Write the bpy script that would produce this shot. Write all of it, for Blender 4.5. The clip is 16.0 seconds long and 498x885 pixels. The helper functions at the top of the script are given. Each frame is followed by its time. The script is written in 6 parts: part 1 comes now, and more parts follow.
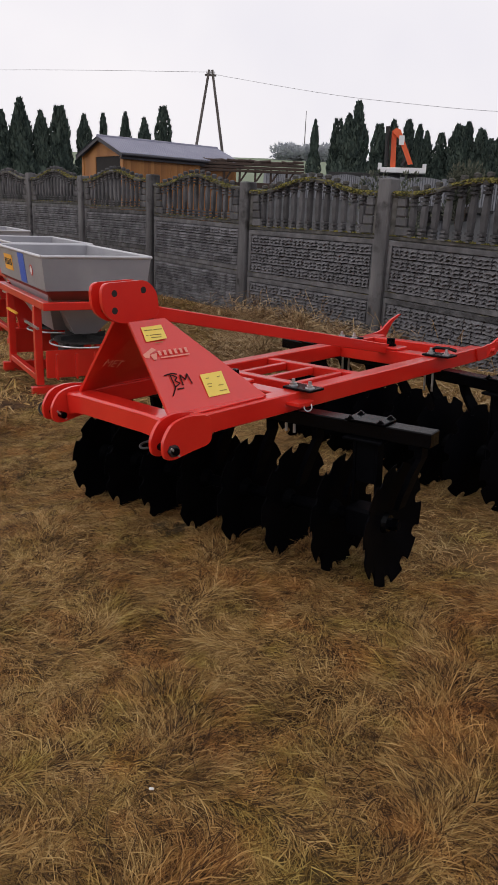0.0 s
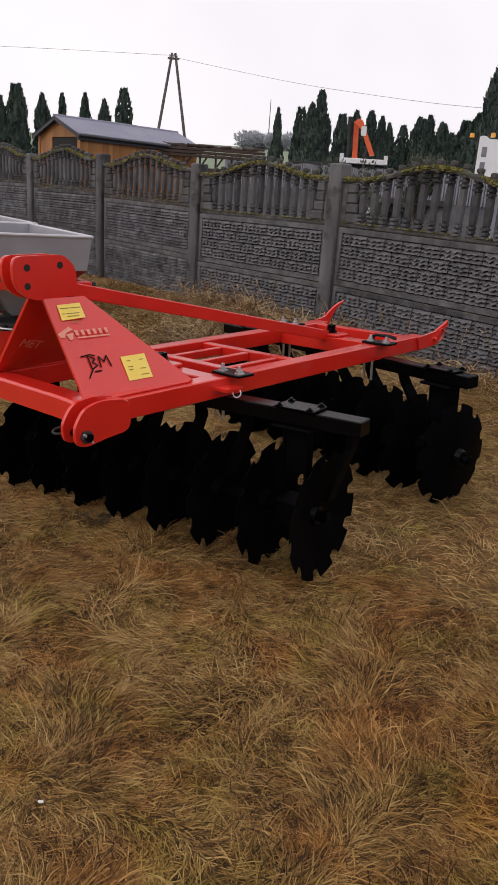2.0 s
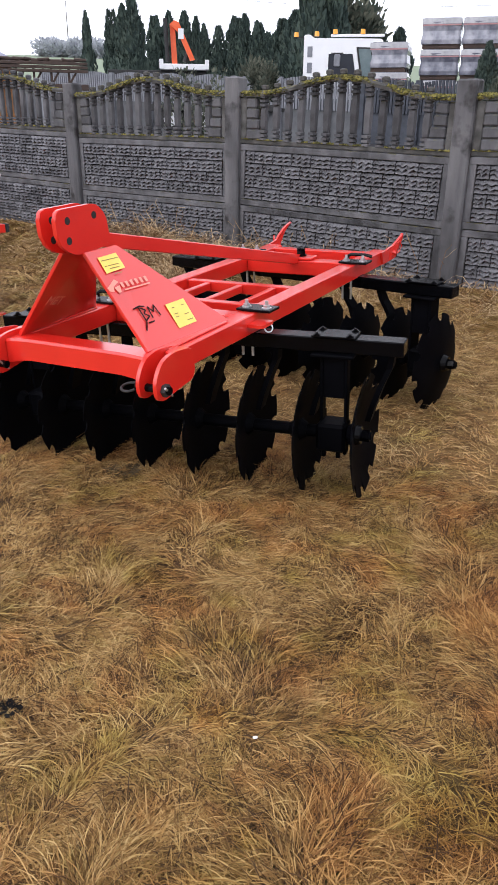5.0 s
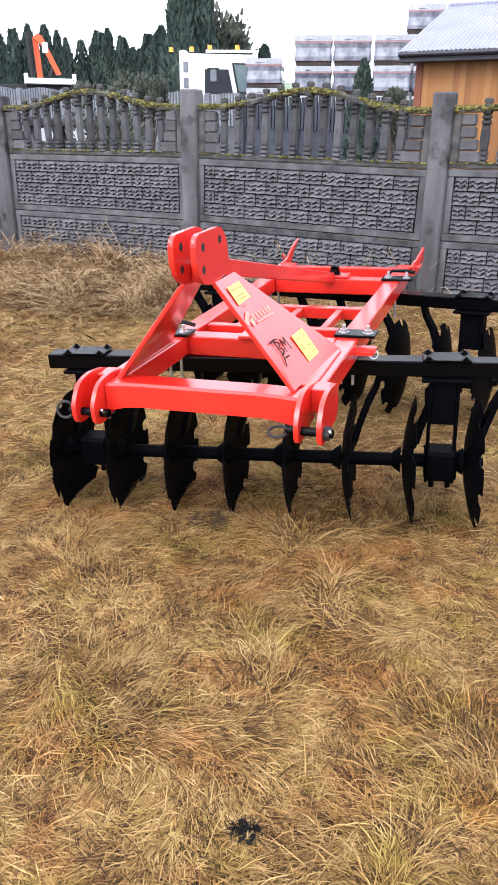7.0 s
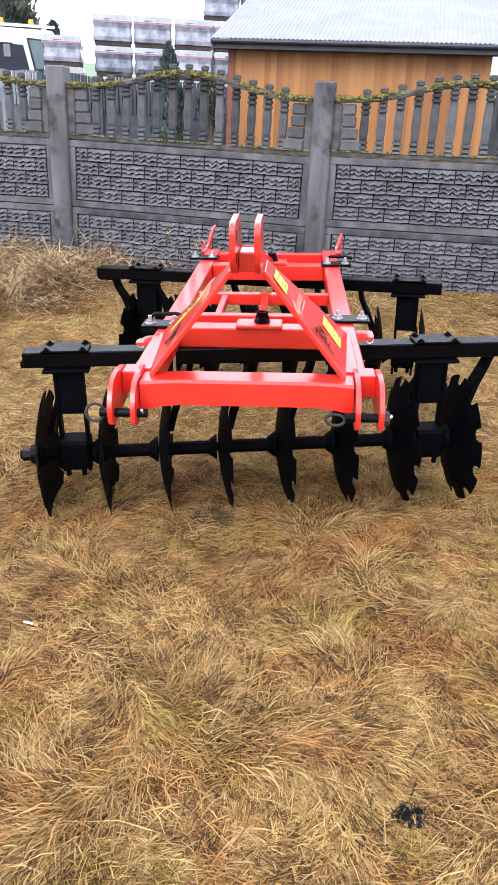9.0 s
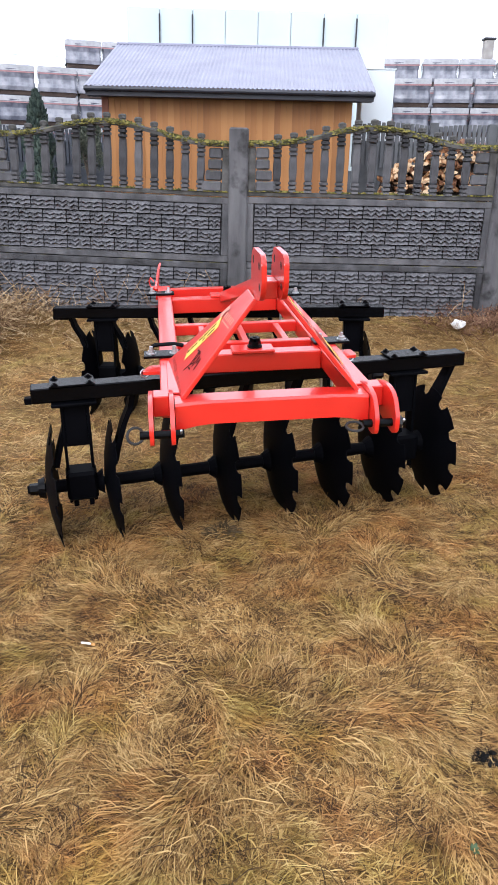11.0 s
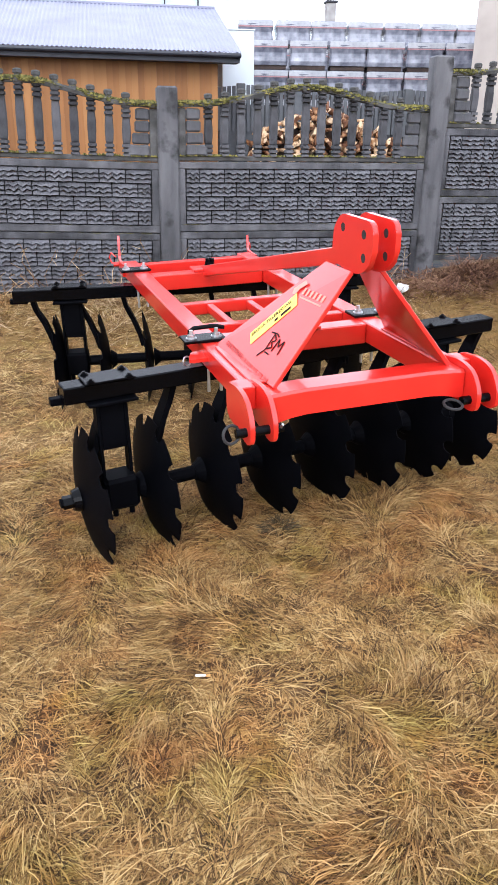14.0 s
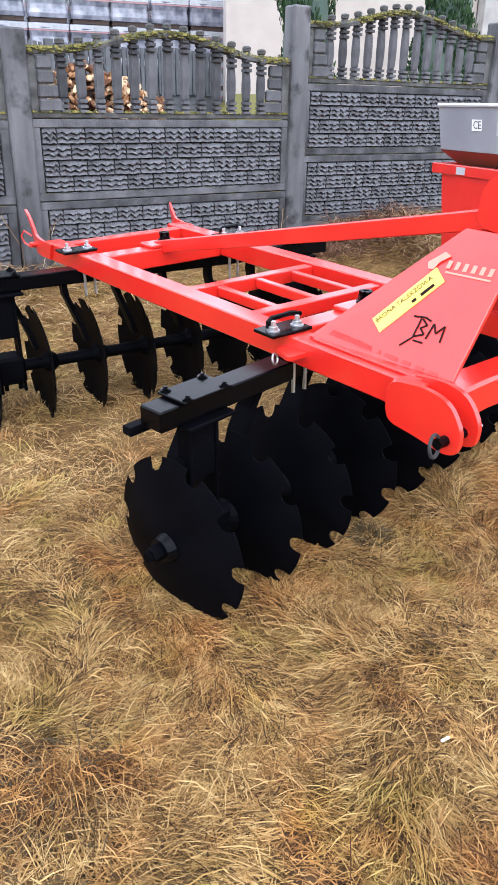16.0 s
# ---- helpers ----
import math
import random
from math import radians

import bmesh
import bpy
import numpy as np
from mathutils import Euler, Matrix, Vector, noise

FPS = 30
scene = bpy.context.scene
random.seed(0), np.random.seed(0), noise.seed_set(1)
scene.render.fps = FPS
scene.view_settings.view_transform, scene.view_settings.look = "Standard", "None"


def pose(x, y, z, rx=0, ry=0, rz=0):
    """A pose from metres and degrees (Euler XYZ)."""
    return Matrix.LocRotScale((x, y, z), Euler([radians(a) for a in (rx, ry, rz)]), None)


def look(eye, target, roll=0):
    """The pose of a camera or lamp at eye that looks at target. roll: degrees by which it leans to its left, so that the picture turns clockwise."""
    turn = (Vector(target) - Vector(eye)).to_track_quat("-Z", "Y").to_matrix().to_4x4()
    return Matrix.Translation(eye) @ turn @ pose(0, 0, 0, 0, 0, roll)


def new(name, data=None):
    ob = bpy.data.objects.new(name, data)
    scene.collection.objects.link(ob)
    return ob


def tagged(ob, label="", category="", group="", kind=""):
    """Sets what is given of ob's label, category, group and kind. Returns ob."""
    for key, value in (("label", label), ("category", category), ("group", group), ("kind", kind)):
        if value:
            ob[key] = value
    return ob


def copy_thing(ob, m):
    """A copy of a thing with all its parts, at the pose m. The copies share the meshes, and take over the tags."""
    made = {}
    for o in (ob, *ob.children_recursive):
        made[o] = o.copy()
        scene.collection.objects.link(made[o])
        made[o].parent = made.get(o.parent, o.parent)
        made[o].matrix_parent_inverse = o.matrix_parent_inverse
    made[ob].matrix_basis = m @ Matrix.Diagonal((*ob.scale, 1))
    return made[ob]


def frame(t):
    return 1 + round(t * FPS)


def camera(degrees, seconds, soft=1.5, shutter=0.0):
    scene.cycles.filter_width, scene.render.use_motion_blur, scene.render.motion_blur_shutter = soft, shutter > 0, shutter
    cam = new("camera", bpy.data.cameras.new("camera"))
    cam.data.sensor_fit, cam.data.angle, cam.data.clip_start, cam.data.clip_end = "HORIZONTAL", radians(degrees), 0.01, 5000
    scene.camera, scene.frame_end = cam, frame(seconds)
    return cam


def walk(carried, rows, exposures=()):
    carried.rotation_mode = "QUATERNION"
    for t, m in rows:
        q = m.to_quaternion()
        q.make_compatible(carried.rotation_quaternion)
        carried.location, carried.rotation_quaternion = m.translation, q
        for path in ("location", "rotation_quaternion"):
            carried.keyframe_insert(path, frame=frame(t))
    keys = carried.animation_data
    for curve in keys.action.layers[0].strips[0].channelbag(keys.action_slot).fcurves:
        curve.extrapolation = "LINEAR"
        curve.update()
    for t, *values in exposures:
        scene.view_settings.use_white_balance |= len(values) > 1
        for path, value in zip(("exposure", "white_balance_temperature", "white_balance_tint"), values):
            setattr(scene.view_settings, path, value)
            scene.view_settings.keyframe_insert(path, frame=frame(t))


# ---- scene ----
cam = camera(37.4, 16.0, 1.6)
PATH = [
    (0, (-0.044, -0.008, 1.444), (-1.546, 1.168, 0.845), 2.42),
    (0.5, (-0.061, 0.127, 1.416), (-1.537, 1.336, 0.817), 3.37),
    (1, (-0.071, 0.207, 1.419), (-1.549, 1.390, 0.776), 3.62),
    (1.5, (-0.084, 0.198, 1.408), (-1.507, 1.453, 0.777), 4.61),
    (2, (-0.058, 0.176, 1.404), (-1.486, 1.431, 0.783), 4.10),
    (2.5, (0.022, 0.076, 1.418), (-1.365, 1.370, 0.783), 2.54),
    (3, (0.055, -0.039, 1.421), (-1.372, 1.192, 0.753), 1.75),
    (3.5, (0.027, -0.092, 1.432), (-1.368, 1.149, 0.715), 2.75),
    (4, (-0.119, -0.176, 1.441), (-1.446, 1.136, 0.720), 1.91),
    (4.2, (-0.215, -0.230, 1.439), (-1.486, 1.116, 0.682), 1.45),
    (6.3, (-1.119, -0.506, 1.463), (-1.914, 1.146, 0.665), 0.90),
    (6.5, (-1.218, -0.542, 1.463), (-1.974, 1.129, 0.665), 1.11),
    (7, (-1.434, -0.574, 1.429), (-2.247, 1.083, 0.659), 0.51),
    (7.5, (-1.631, -0.581, 1.420), (-2.305, 1.140, 0.656), 2.92),
    (8, (-1.827, -0.667, 1.431), (-2.226, 1.146, 0.685), 1.93),
    (8.5, (-2.005, -0.755, 1.433), (-2.365, 1.029, 0.604), 1.38),
    (9, (-2.126, -0.759, 1.412), (-2.450, 1.049, 0.620), 2.49),
    (9.2, (-2.165, -0.761, 1.409), (-2.441, 1.050, 0.606), 2.69),
    (11.3, (-2.592, -1.033, 1.398), (-2.585, 0.847, 0.715), 1.79),
    (11.5, (-2.602, -1.033, 1.393), (-2.583, 0.845, 0.706), 2.26),
    (12, (-2.630, -1.035, 1.397), (-2.569, 0.846, 0.723), 2.68),
    (12.5, (-2.677, -1.011, 1.384), (-2.628, 0.862, 0.684), 3.50),
    (13, (-2.795, -0.934, 1.363), (-2.712, 0.943, 0.679), 3.63),
    (13.5, (-2.983, -0.825, 1.362), (-2.751, 1.026, 0.641), 4.72),
    (14, (-3.246, -0.707, 1.366), (-2.891, 1.109, 0.608), 0.86),
    (14.5, (-3.471, -0.546, 1.349), (-2.973, 1.199, 0.508), 1.91),
    (15, (-3.698, -0.328, 1.333), (-3.128, 1.408, 0.521), 2.47),
    (15.5, (-3.940, -0.121, 1.323), (-3.128, 1.540, 0.561), -0.90),
    (16, (-4.075, 0.064, 1.310), (-3.138, 1.624, 0.480), 1.07),
]
EXPOSURES = [(0, -0.92, 6850, 13), (1, -0.85, 6900, 13), (2, -0.80, 6950, 14), (2.5, -0.72, 7000, 14), (3, -0.6, 7000, 14), (3.5, -0.28, 7000, 14), (4.2, -0.05, 6650, 13),
             (6.3, 0.46, 6200, 12), (7, 0.74, 6100, 11), (7.5, 0.70, 6080, 11), (8, 0.48, 6050, 11), (8.5, 0.62, 6050, 11), (9, 0.78, 6050, 10), (9.2, 0.76, 6050, 10), (11.3, 0.37, 6100, 10),
             (12.5, 0.27, 6100, 10), (13, 0.34, 6050, 10), (14, 0.6, 5950, 10), (14.5, 0.82, 5850, 9), (15, 0.88, 5800, 9), (16, 0.8, 5800, 9)]
walk(cam, [(t, look(eye, target, roll)) for t, eye, target, roll in PATH], EXPOSURES)

# ---- light ----
SUN_ELEV, SUN_ROT = radians(38), radians(200)
world = bpy.data.worlds.new("overcast_sky")
scene.world = world
world.use_nodes = True
wn, wl = world.node_tree.nodes, world.node_tree.links
wn.clear()
w_out = wn.new("ShaderNodeOutputWorld")
w_bg = wn.new("ShaderNodeBackground")
w_sky = wn.new("ShaderNodeTexSky")
w_sky.sky_type = "NISHITA"
w_sky.sun_disc = False
w_sky.sun_elevation, w_sky.sun_rotation = SUN_ELEV, SUN_ROT
w_sky.dust_density, w_sky.air_density = 6.0, 1.2
w_hsv = wn.new("ShaderNodeHueSaturation")
w_hsv.inputs["Saturation"].default_value = 0.25
w_co = wn.new("ShaderNodeTexCoord")
w_no = wn.new("ShaderNodeTexNoise")
w_no.inputs["Scale"].default_value = 2.2
w_no.inputs["Detail"].default_value = 4
w_ramp = wn.new("ShaderNodeValToRGB")
w_ramp.color_ramp.elements[0].position, w_ramp.color_ramp.elements[0].color = 0.3, (10.8, 11.1, 12.5, 1)
w_ramp.color_ramp.elements[1].position, w_ramp.color_ramp.elements[1].color = 0.7, (13.0, 13.15, 13.9, 1)
w_mix = wn.new("ShaderNodeMixRGB")
w_mix.inputs["Fac"].default_value = 0.85
wl.new(w_sky.outputs["Color"], w_hsv.inputs["Color"])
wl.new(w_co.outputs["Generated"], w_no.inputs["Vector"])
wl.new(w_no.outputs["Fac"], w_ramp.inputs["Fac"])
wl.new(w_hsv.outputs["Color"], w_mix.inputs["Color1"])
wl.new(w_ramp.outputs["Color"], w_mix.inputs["Color2"])
wl.new(w_mix.outputs["Color"], w_bg.inputs["Color"])
w_bg.inputs["Strength"].default_value = 0.155
wl.new(w_bg.outputs["Background"], w_out.inputs["Surface"])

sun_data = bpy.data.lights.new("sun", "SUN")
sun_data.energy, sun_data.angle, sun_data.color = 0.7, radians(25), (1.0, 0.97, 0.92)
sun = new("sun", sun_data)
sun.matrix_world = look((0, 0, 30), (0 - math.sin(SUN_ROT) * 20, -math.cos(SUN_ROT) * 20, 30 - 20 * math.tan(SUN_ELEV)))


# ---- materials ----
def material(name, colors, scale=6.0, rough=0.6, metal=0.0, bump=0.2, bump_scale=60.0, island=0.0, spots=None, coat=0.0,
             by_object=0.0, rough_var=0.1, stretch=(1, 1, 1), spec=0.5):
    """Colour from noise at two scales, with fine relief. colors: dark, light. spots: (colour, scale, threshold, up_only)."""
    m = bpy.data.materials.new(name)
    m.use_nodes = True
    n, l = m.node_tree.nodes, m.node_tree.links
    bsdf = n["Principled BSDF"]
    co = n.new("ShaderNodeTexCoord")
    mp = n.new("ShaderNodeMapping")
    mp.inputs["Scale"].default_value = stretch
    l.new(co.outputs["Object"], mp.inputs["Vector"])
    no = n.new("ShaderNodeTexNoise")
    no.inputs["Scale"].default_value, no.inputs["Detail"].default_value = scale, 6
    l.new(mp.outputs["Vector"], no.inputs["Vector"])
    ra = n.new("ShaderNodeValToRGB")
    ra.color_ramp.elements[0].position, ra.color_ramp.elements[0].color = 0.3, (*colors[0], 1)
    ra.color_ramp.elements[1].position, ra.color_ramp.elements[1].color = 0.7, (*colors[-1], 1)
    for i, c in enumerate(colors[1:-1]):
        e = ra.color_ramp.elements.new(0.3 + 0.4 * (i + 1) / (len(colors) - 1))
        e.color = (*c, 1)
    fac = no.outputs["Fac"]
    if island or by_object:
        src = n.new("ShaderNodeNewGeometry").outputs["Random Per Island"] if island else n.new("ShaderNodeObjectInfo").outputs["Random"]
        ma = n.new("ShaderNodeMath")
        ma.operation = "MULTIPLY_ADD"
        l.new(src, ma.inputs[0])
        ma.inputs[1].default_value = island or by_object
        sub = n.new("ShaderNodeMath")
        sub.operation = "SUBTRACT"
        l.new(fac, sub.inputs[0])
        sub.inputs[1].default_value = (island or by_object) / 2
        l.new(sub.outputs[0], ma.inputs[2])
        fac = ma.outputs[0]
    l.new(fac, ra.inputs["Fac"])
    col = ra.outputs["Color"]
    fine = n.new("ShaderNodeTexNoise")
    fine.inputs["Scale"].default_value, fine.inputs["Detail"].default_value = bump_scale, 4
    l.new(mp.outputs["Vector"], fine.inputs["Vector"])
    if spots:
        color, s_scale, thr, up_only = spots
        sp = n.new("ShaderNodeTexNoise")
        sp.inputs["Scale"].default_value, sp.inputs["Detail"].default_value = s_scale, 5
        l.new(co.outputs["Object"], sp.inputs["Vector"])
        rr = n.new("ShaderNodeMapRange")
        rr.inputs["From Min"].default_value, rr.inputs["From Max"].default_value = thr, thr + 0.12
        l.new(sp.outputs["Fac"], rr.inputs["Value"])
        f = rr.outputs["Result"]
        if up_only:
            geo = n.new("ShaderNodeNewGeometry")
            sx = n.new("ShaderNodeSeparateXYZ")
            l.new(geo.outputs["Normal"], sx.inputs["Vector"])
            up = n.new("ShaderNodeMapRange")
            up.inputs["From Min"].default_value, up.inputs["From Max"].default_value = 0.1, 0.8
            l.new(sx.outputs["Z"], up.inputs["Value"])
            mu = n.new("ShaderNodeMath")
            mu.operation = "MULTIPLY"
            l.new(f, mu.inputs[0])
            l.new(up.outputs["Result"], mu.inputs[1])
            f = mu.outputs[0]
        mx = n.new("ShaderNodeMixRGB")
        mx.inputs["Color2"].default_value = (*color, 1)
        l.new(f, mx.inputs["Fac"])
        l.new(col, mx.inputs["Color1"])
        col = mx.outputs["Color"]
    l.new(col, bsdf.inputs["Base Color"])
    rv = n.new("ShaderNodeMapRange")
    rv.inputs["To Min"].default_value, rv.inputs["To Max"].default_value = max(0.02, rough - rough_var), min(1, rough + rough_var)
    l.new(fine.outputs["Fac"], rv.inputs["Value"])
    l.new(rv.outputs["Result"], bsdf.inputs["Roughness"])
    bsdf.inputs["Metallic"].default_value = metal
    bsdf.inputs["Specular IOR Level"].default_value = spec
    bsdf.inputs["Coat Weight"].default_value = coat
    bsdf.inputs["Coat Roughness"].default_value = 0.12
    if bump:
        bu = n.new("ShaderNodeBump")
        bu.inputs["Strength"].default_value, bu.inputs["Distance"].default_value = bump, 0.01
        l.new(fine.outputs["Fac"], bu.inputs["Height"])
        l.new(bu.outputs["Normal"], bsdf.inputs["Normal"])
    return m


RED = material("red_paint", [(0.60, 0.016, 0.010), (0.68, 0.024, 0.014)], 5, 0.30, bump=0.0, bump_scale=90, coat=0.6, rough_var=0.04)
BLACK = material("black_paint", [(0.0012, 0.0013, 0.002), (0.0025, 0.0027, 0.004)], 9, 0.55, bump=0.0, rough_var=0.05, bump_scale=120, spec=0.03)
BLACK_TOP = material("black_gloss_paint", [(0.0008, 0.0009, 0.0014), (0.0018, 0.002, 0.003)], 9, 0.24, bump=0.0, rough_var=0.06, bump_scale=120, spec=0.10)
ZINC = material("zinc_steel", [(0.45, 0.46, 0.48), (0.62, 0.63, 0.64)], 30, 0.35, 0.9, bump=0.1)
YELLOW = material("yellow_sticker", [(0.80, 0.57, 0.08), (0.85, 0.64, 0.12)], 8, 0.35, bump=0.0)
INK = material("dark_ink", [(0.012, 0.003, 0.003), (0.02, 0.005, 0.004)], 8, 0.6, bump=0.0, spec=0.1)
OCHRE_INK = material("brown_print", [(0.20, 0.12, 0.02), (0.28, 0.17, 0.03)], 8, 0.5, bump=0.0)
FAINT = material("faint_print", [(0.34, 0.02, 0.015), (0.40, 0.028, 0.02)], 8, 0.45, bump=0.0)
PALE = material("pale_print", [(0.66, 0.22, 0.155), (0.72, 0.28, 0.20)], 8, 0.45, bump=0.0)
WHITE_PRINT = material("white_print", [(0.75, 0.75, 0.74), (0.82, 0.82, 0.8)], 8, 0.45, bump=0.0)
CONCRETE = material("weathered_concrete", [(0.026, 0.026, 0.029), (0.076, 0.076, 0.082), (0.136, 0.135, 0.144)], 6.0, 0.85, bump=0.7, bump_scale=70,
                    spots=((0.09, 0.082, 0.03), 11.0, 0.54, True), by_object=0.22, stretch=(1, 1, 0.6))
POST_CONCRETE = material("post_concrete", [(0.038, 0.038, 0.041), (0.092, 0.091, 0.097), (0.146, 0.144, 0.150)], 6.0, 0.85, bump=0.7, bump_scale=80,
                         spots=((0.022, 0.021, 0.022), 5.0, 0.54, False), stretch=(1, 1, 0.22), by_object=0.15)
STONE = material("cast_stone", [(0.047, 0.046, 0.051), (0.108, 0.106, 0.116), (0.178, 0.176, 0.190)], 9.0, 0.75, bump=0.6, bump_scale=85, by_object=0.12,
                 spots=((0.030, 0.030, 0.031), 12.0, 0.56, False))
STONE_JOINED = material("cast_stone_joined", [(0.047, 0.046, 0.051), (0.108, 0.106, 0.116), (0.178, 0.176, 0.190)], 9.0, 0.75, bump=0.6, bump_scale=85, island=0.12)
# panel back: joint grime and the shade between bricks in one dark colour
GRIME_SHADE = material("grime_and_shade_concrete", [(0.021, 0.021, 0.022), (0.047, 0.046, 0.048)], 12.0, 0.95, bump=0.8, bump_scale=60, spec=0.1)
MOSSY = material("mossy_concrete", [(0.028, 0.028, 0.027), (0.066, 0.065, 0.062), (0.115, 0.113, 0.11)], 9.0, 0.9, bump=0.9, bump_scale=45,
                 spots=((0.11, 0.10, 0.03), 13.0, 0.50, True))
MOSS = material("rail_moss", [(0.042, 0.042, 0.016), (0.112, 0.101, 0.030), (0.205, 0.178, 0.055)], 22.0, 0.95, bump=0.0, island=0.5, spec=0.1)


def grass_material(name, dark, mid, tan, straw, red, green, brown, grey):
    """Dead grass: blades of many tans, drifting in hand-wide patches between red-brown, grey-green and dark brown."""
    m = bpy.data.materials.new(name)
    m.use_nodes = True
    n, l = m.node_tree.nodes, m.node_tree.links
    bsdf = n["Principled BSDF"]
    geo = n.new("ShaderNodeNewGeometry")
    co = n.new("ShaderNodeTexCoord")
    fine = n.new("ShaderNodeTexNoise")
    fine.inputs["Scale"].default_value, fine.inputs["Detail"].default_value = 9.0, 4
    l.new(co.outputs["Object"], fine.inputs["Vector"])
    mix_v = n.new("ShaderNodeMath")
    mix_v.operation = "MULTIPLY_ADD"
    l.new(geo.outputs["Random Per Island"], mix_v.inputs[0])
    mix_v.inputs[1].default_value = 0.84
    half = n.new("ShaderNodeMath")
    half.operation = "MULTIPLY_ADD"
    l.new(fine.outputs["Fac"], half.inputs[0])
    half.inputs[1].default_value, half.inputs[2].default_value = 0.95, -0.385
    l.new(half.outputs[0], mix_v.inputs[2])
    ra = n.new("ShaderNodeValToRGB")
    ra.color_ramp.elements[0].position, ra.color_ramp.elements[0].color = 0.12, (*dark, 1)
    ra.color_ramp.elements[1].position, ra.color_ramp.elements[1].color = 0.92, (*straw, 1)
    for p, c in ((0.38, mid), (0.66, tan)):
        ra.color_ramp.elements.new(p).color = (*c, 1)
    l.new(mix_v.outputs[0], ra.inputs["Fac"])
    col = ra.outputs["Color"]
    for c, scale, thr, wide, most, shift in ((red, 3.4, 0.49, 0.20, 0.62, 3.0), (green, 4.2, 0.50, 0.16, 0.85, 17.0), (brown, 4.4, 0.54, 0.16, 0.6, 31.0), (grey, 5.5, 0.55, 0.14, 0.7, 47.0)):
        mp = n.new("ShaderNodeMapping")
        mp.inputs["Location"].default_value = (shift, shift * 0.7, 0)
        l.new(co.outputs["Object"], mp.inputs["Vector"])
        no = n.new("ShaderNodeTexNoise")
        no.inputs["Scale"].default_value, no.inputs["Detail"].default_value = scale, 5
        no.inputs["Roughness"].default_value = 0.6
        l.new(mp.outputs["Vector"], no.inputs["Vector"])
        mr = n.new("ShaderNodeMapRange")
        mr.inputs["From Min"].default_value, mr.inputs["From Max"].default_value = thr, thr + wide
        mr.inputs["To Max"].default_value = most
        l.new(no.outputs["Fac"], mr.inputs["Value"])
        tint = n.new("ShaderNodeMixRGB")
        tint.blend_type = "MULTIPLY"
        tint.inputs["Fac"].default_value = 1.0
        l.new(col, tint.inputs["Color1"])
        tint.inputs["Color2"].default_value = (*c, 1)
        mx = n.new("ShaderNodeMixRGB")
        l.new(mr.outputs["Result"], mx.inputs["Fac"])
        l.new(col, mx.inputs["Color1"])
        l.new(tint.outputs["Color"], mx.inputs["Color2"])
        col = mx.outputs["Color"]
    # darker, browner turf towards the yard's +x end, its edge broken by the fine noise
    sep = n.new("ShaderNodeSeparateXYZ")
    l.new(co.outputs["Object"], sep.inputs["Vector"])
    ragged = n.new("ShaderNodeMath")
    ragged.operation = "MULTIPLY_ADD"
    ragged.inputs[1].default_value = 1.2
    l.new(fine.outputs["Fac"], ragged.inputs[0])
    l.new(sep.outputs["X"], ragged.inputs[2])
    darker_end = n.new("ShaderNodeMapRange")
    darker_end.inputs["From Min"].default_value, darker_end.inputs["From Max"].default_value = -1.1, 0.5
    l.new(ragged.outputs[0], darker_end.inputs["Value"])
    end_tint = n.new("ShaderNodeMixRGB")
    end_tint.blend_type = "MULTIPLY"
    end_tint.inputs["Color2"].default_value = (0.74, 0.68, 0.54, 1)
    l.new(darker_end.outputs["Result"], end_tint.inputs["Fac"])
    l.new(col, end_tint.inputs["Color1"])
    col = end_tint.outputs["Color"]
    l.new(col, bsdf.inputs["Base Color"])
    bsdf.inputs["Roughness"].default_value = 0.7
    bsdf.inputs["Specular IOR Level"].default_value = 0.2
    return m


DRY_GRASS = grass_material("dry_grass", (0.045, 0.023, 0.008), (0.198, 0.106, 0.032), (0.340, 0.201, 0.068), (0.470, 0.317, 0.132),
                           (1.06, 0.67, 0.44), (0.82, 0.91, 0.58), (0.60, 0.50, 0.45), (0.94, 0.91, 0.95))
PALE_GRASS = grass_material("pale_dry_grass", (0.085, 0.044, 0.018), (0.28, 0.160, 0.058), (0.42, 0.262, 0.102), (0.55, 0.388, 0.18),
                            (1.0, 0.76, 0.60), (0.80, 0.90, 0.62), (0.62, 0.54, 0.54), (0.82, 0.90, 1.0))
FILTER = material("filter_paper", [(0.45, 0.20, 0.05), (0.55, 0.27, 0.08)], 60.0, 0.8, bump=0.0)
WEED_GREEN = material("weed_leaf", [(0.028, 0.052, 0.014), (0.065, 0.10, 0.026)], 30.0, 0.5, bump=0.0)
WEED = material("dry_weed", [(0.14, 0.075, 0.035), (0.34, 0.215, 0.105), (0.53, 0.39, 0.225)], 3.0, 0.85, bump=0.0, island=0.6, spec=0.2)
DARK_WEED = material("dark_withered_weed", [(0.045, 0.034, 0.018), (0.11, 0.08, 0.045)], 20.0, 0.9, bump=0.0, spec=0.1)
RED_WEED = material("red_brown_weed", [(0.075, 0.032, 0.020), (0.17, 0.085, 0.052), (0.29, 0.165, 0.10)], 3.0, 0.85, bump=0.0, island=0.6, spec=0.2)
THATCH = material("matted_thatch", [(0.026, 0.014, 0.009), (0.070, 0.038, 0.020), (0.14, 0.080, 0.036)], 9.0, 0.95, bump=1.0, bump_scale=35,
                  spots=((0.06, 0.065, 0.018), 0.8, 0.56, False), spec=0.1)
ORANGE_WOOD = material("orange_stained_boards", [(0.235, 0.092, 0.022), (0.32, 0.132, 0.034), (0.385, 0.172, 0.050)], 2.0, 0.6, bump=0.25, bump_scale=30,
                       stretch=(1, 1, 0.12), by_object=0.4)
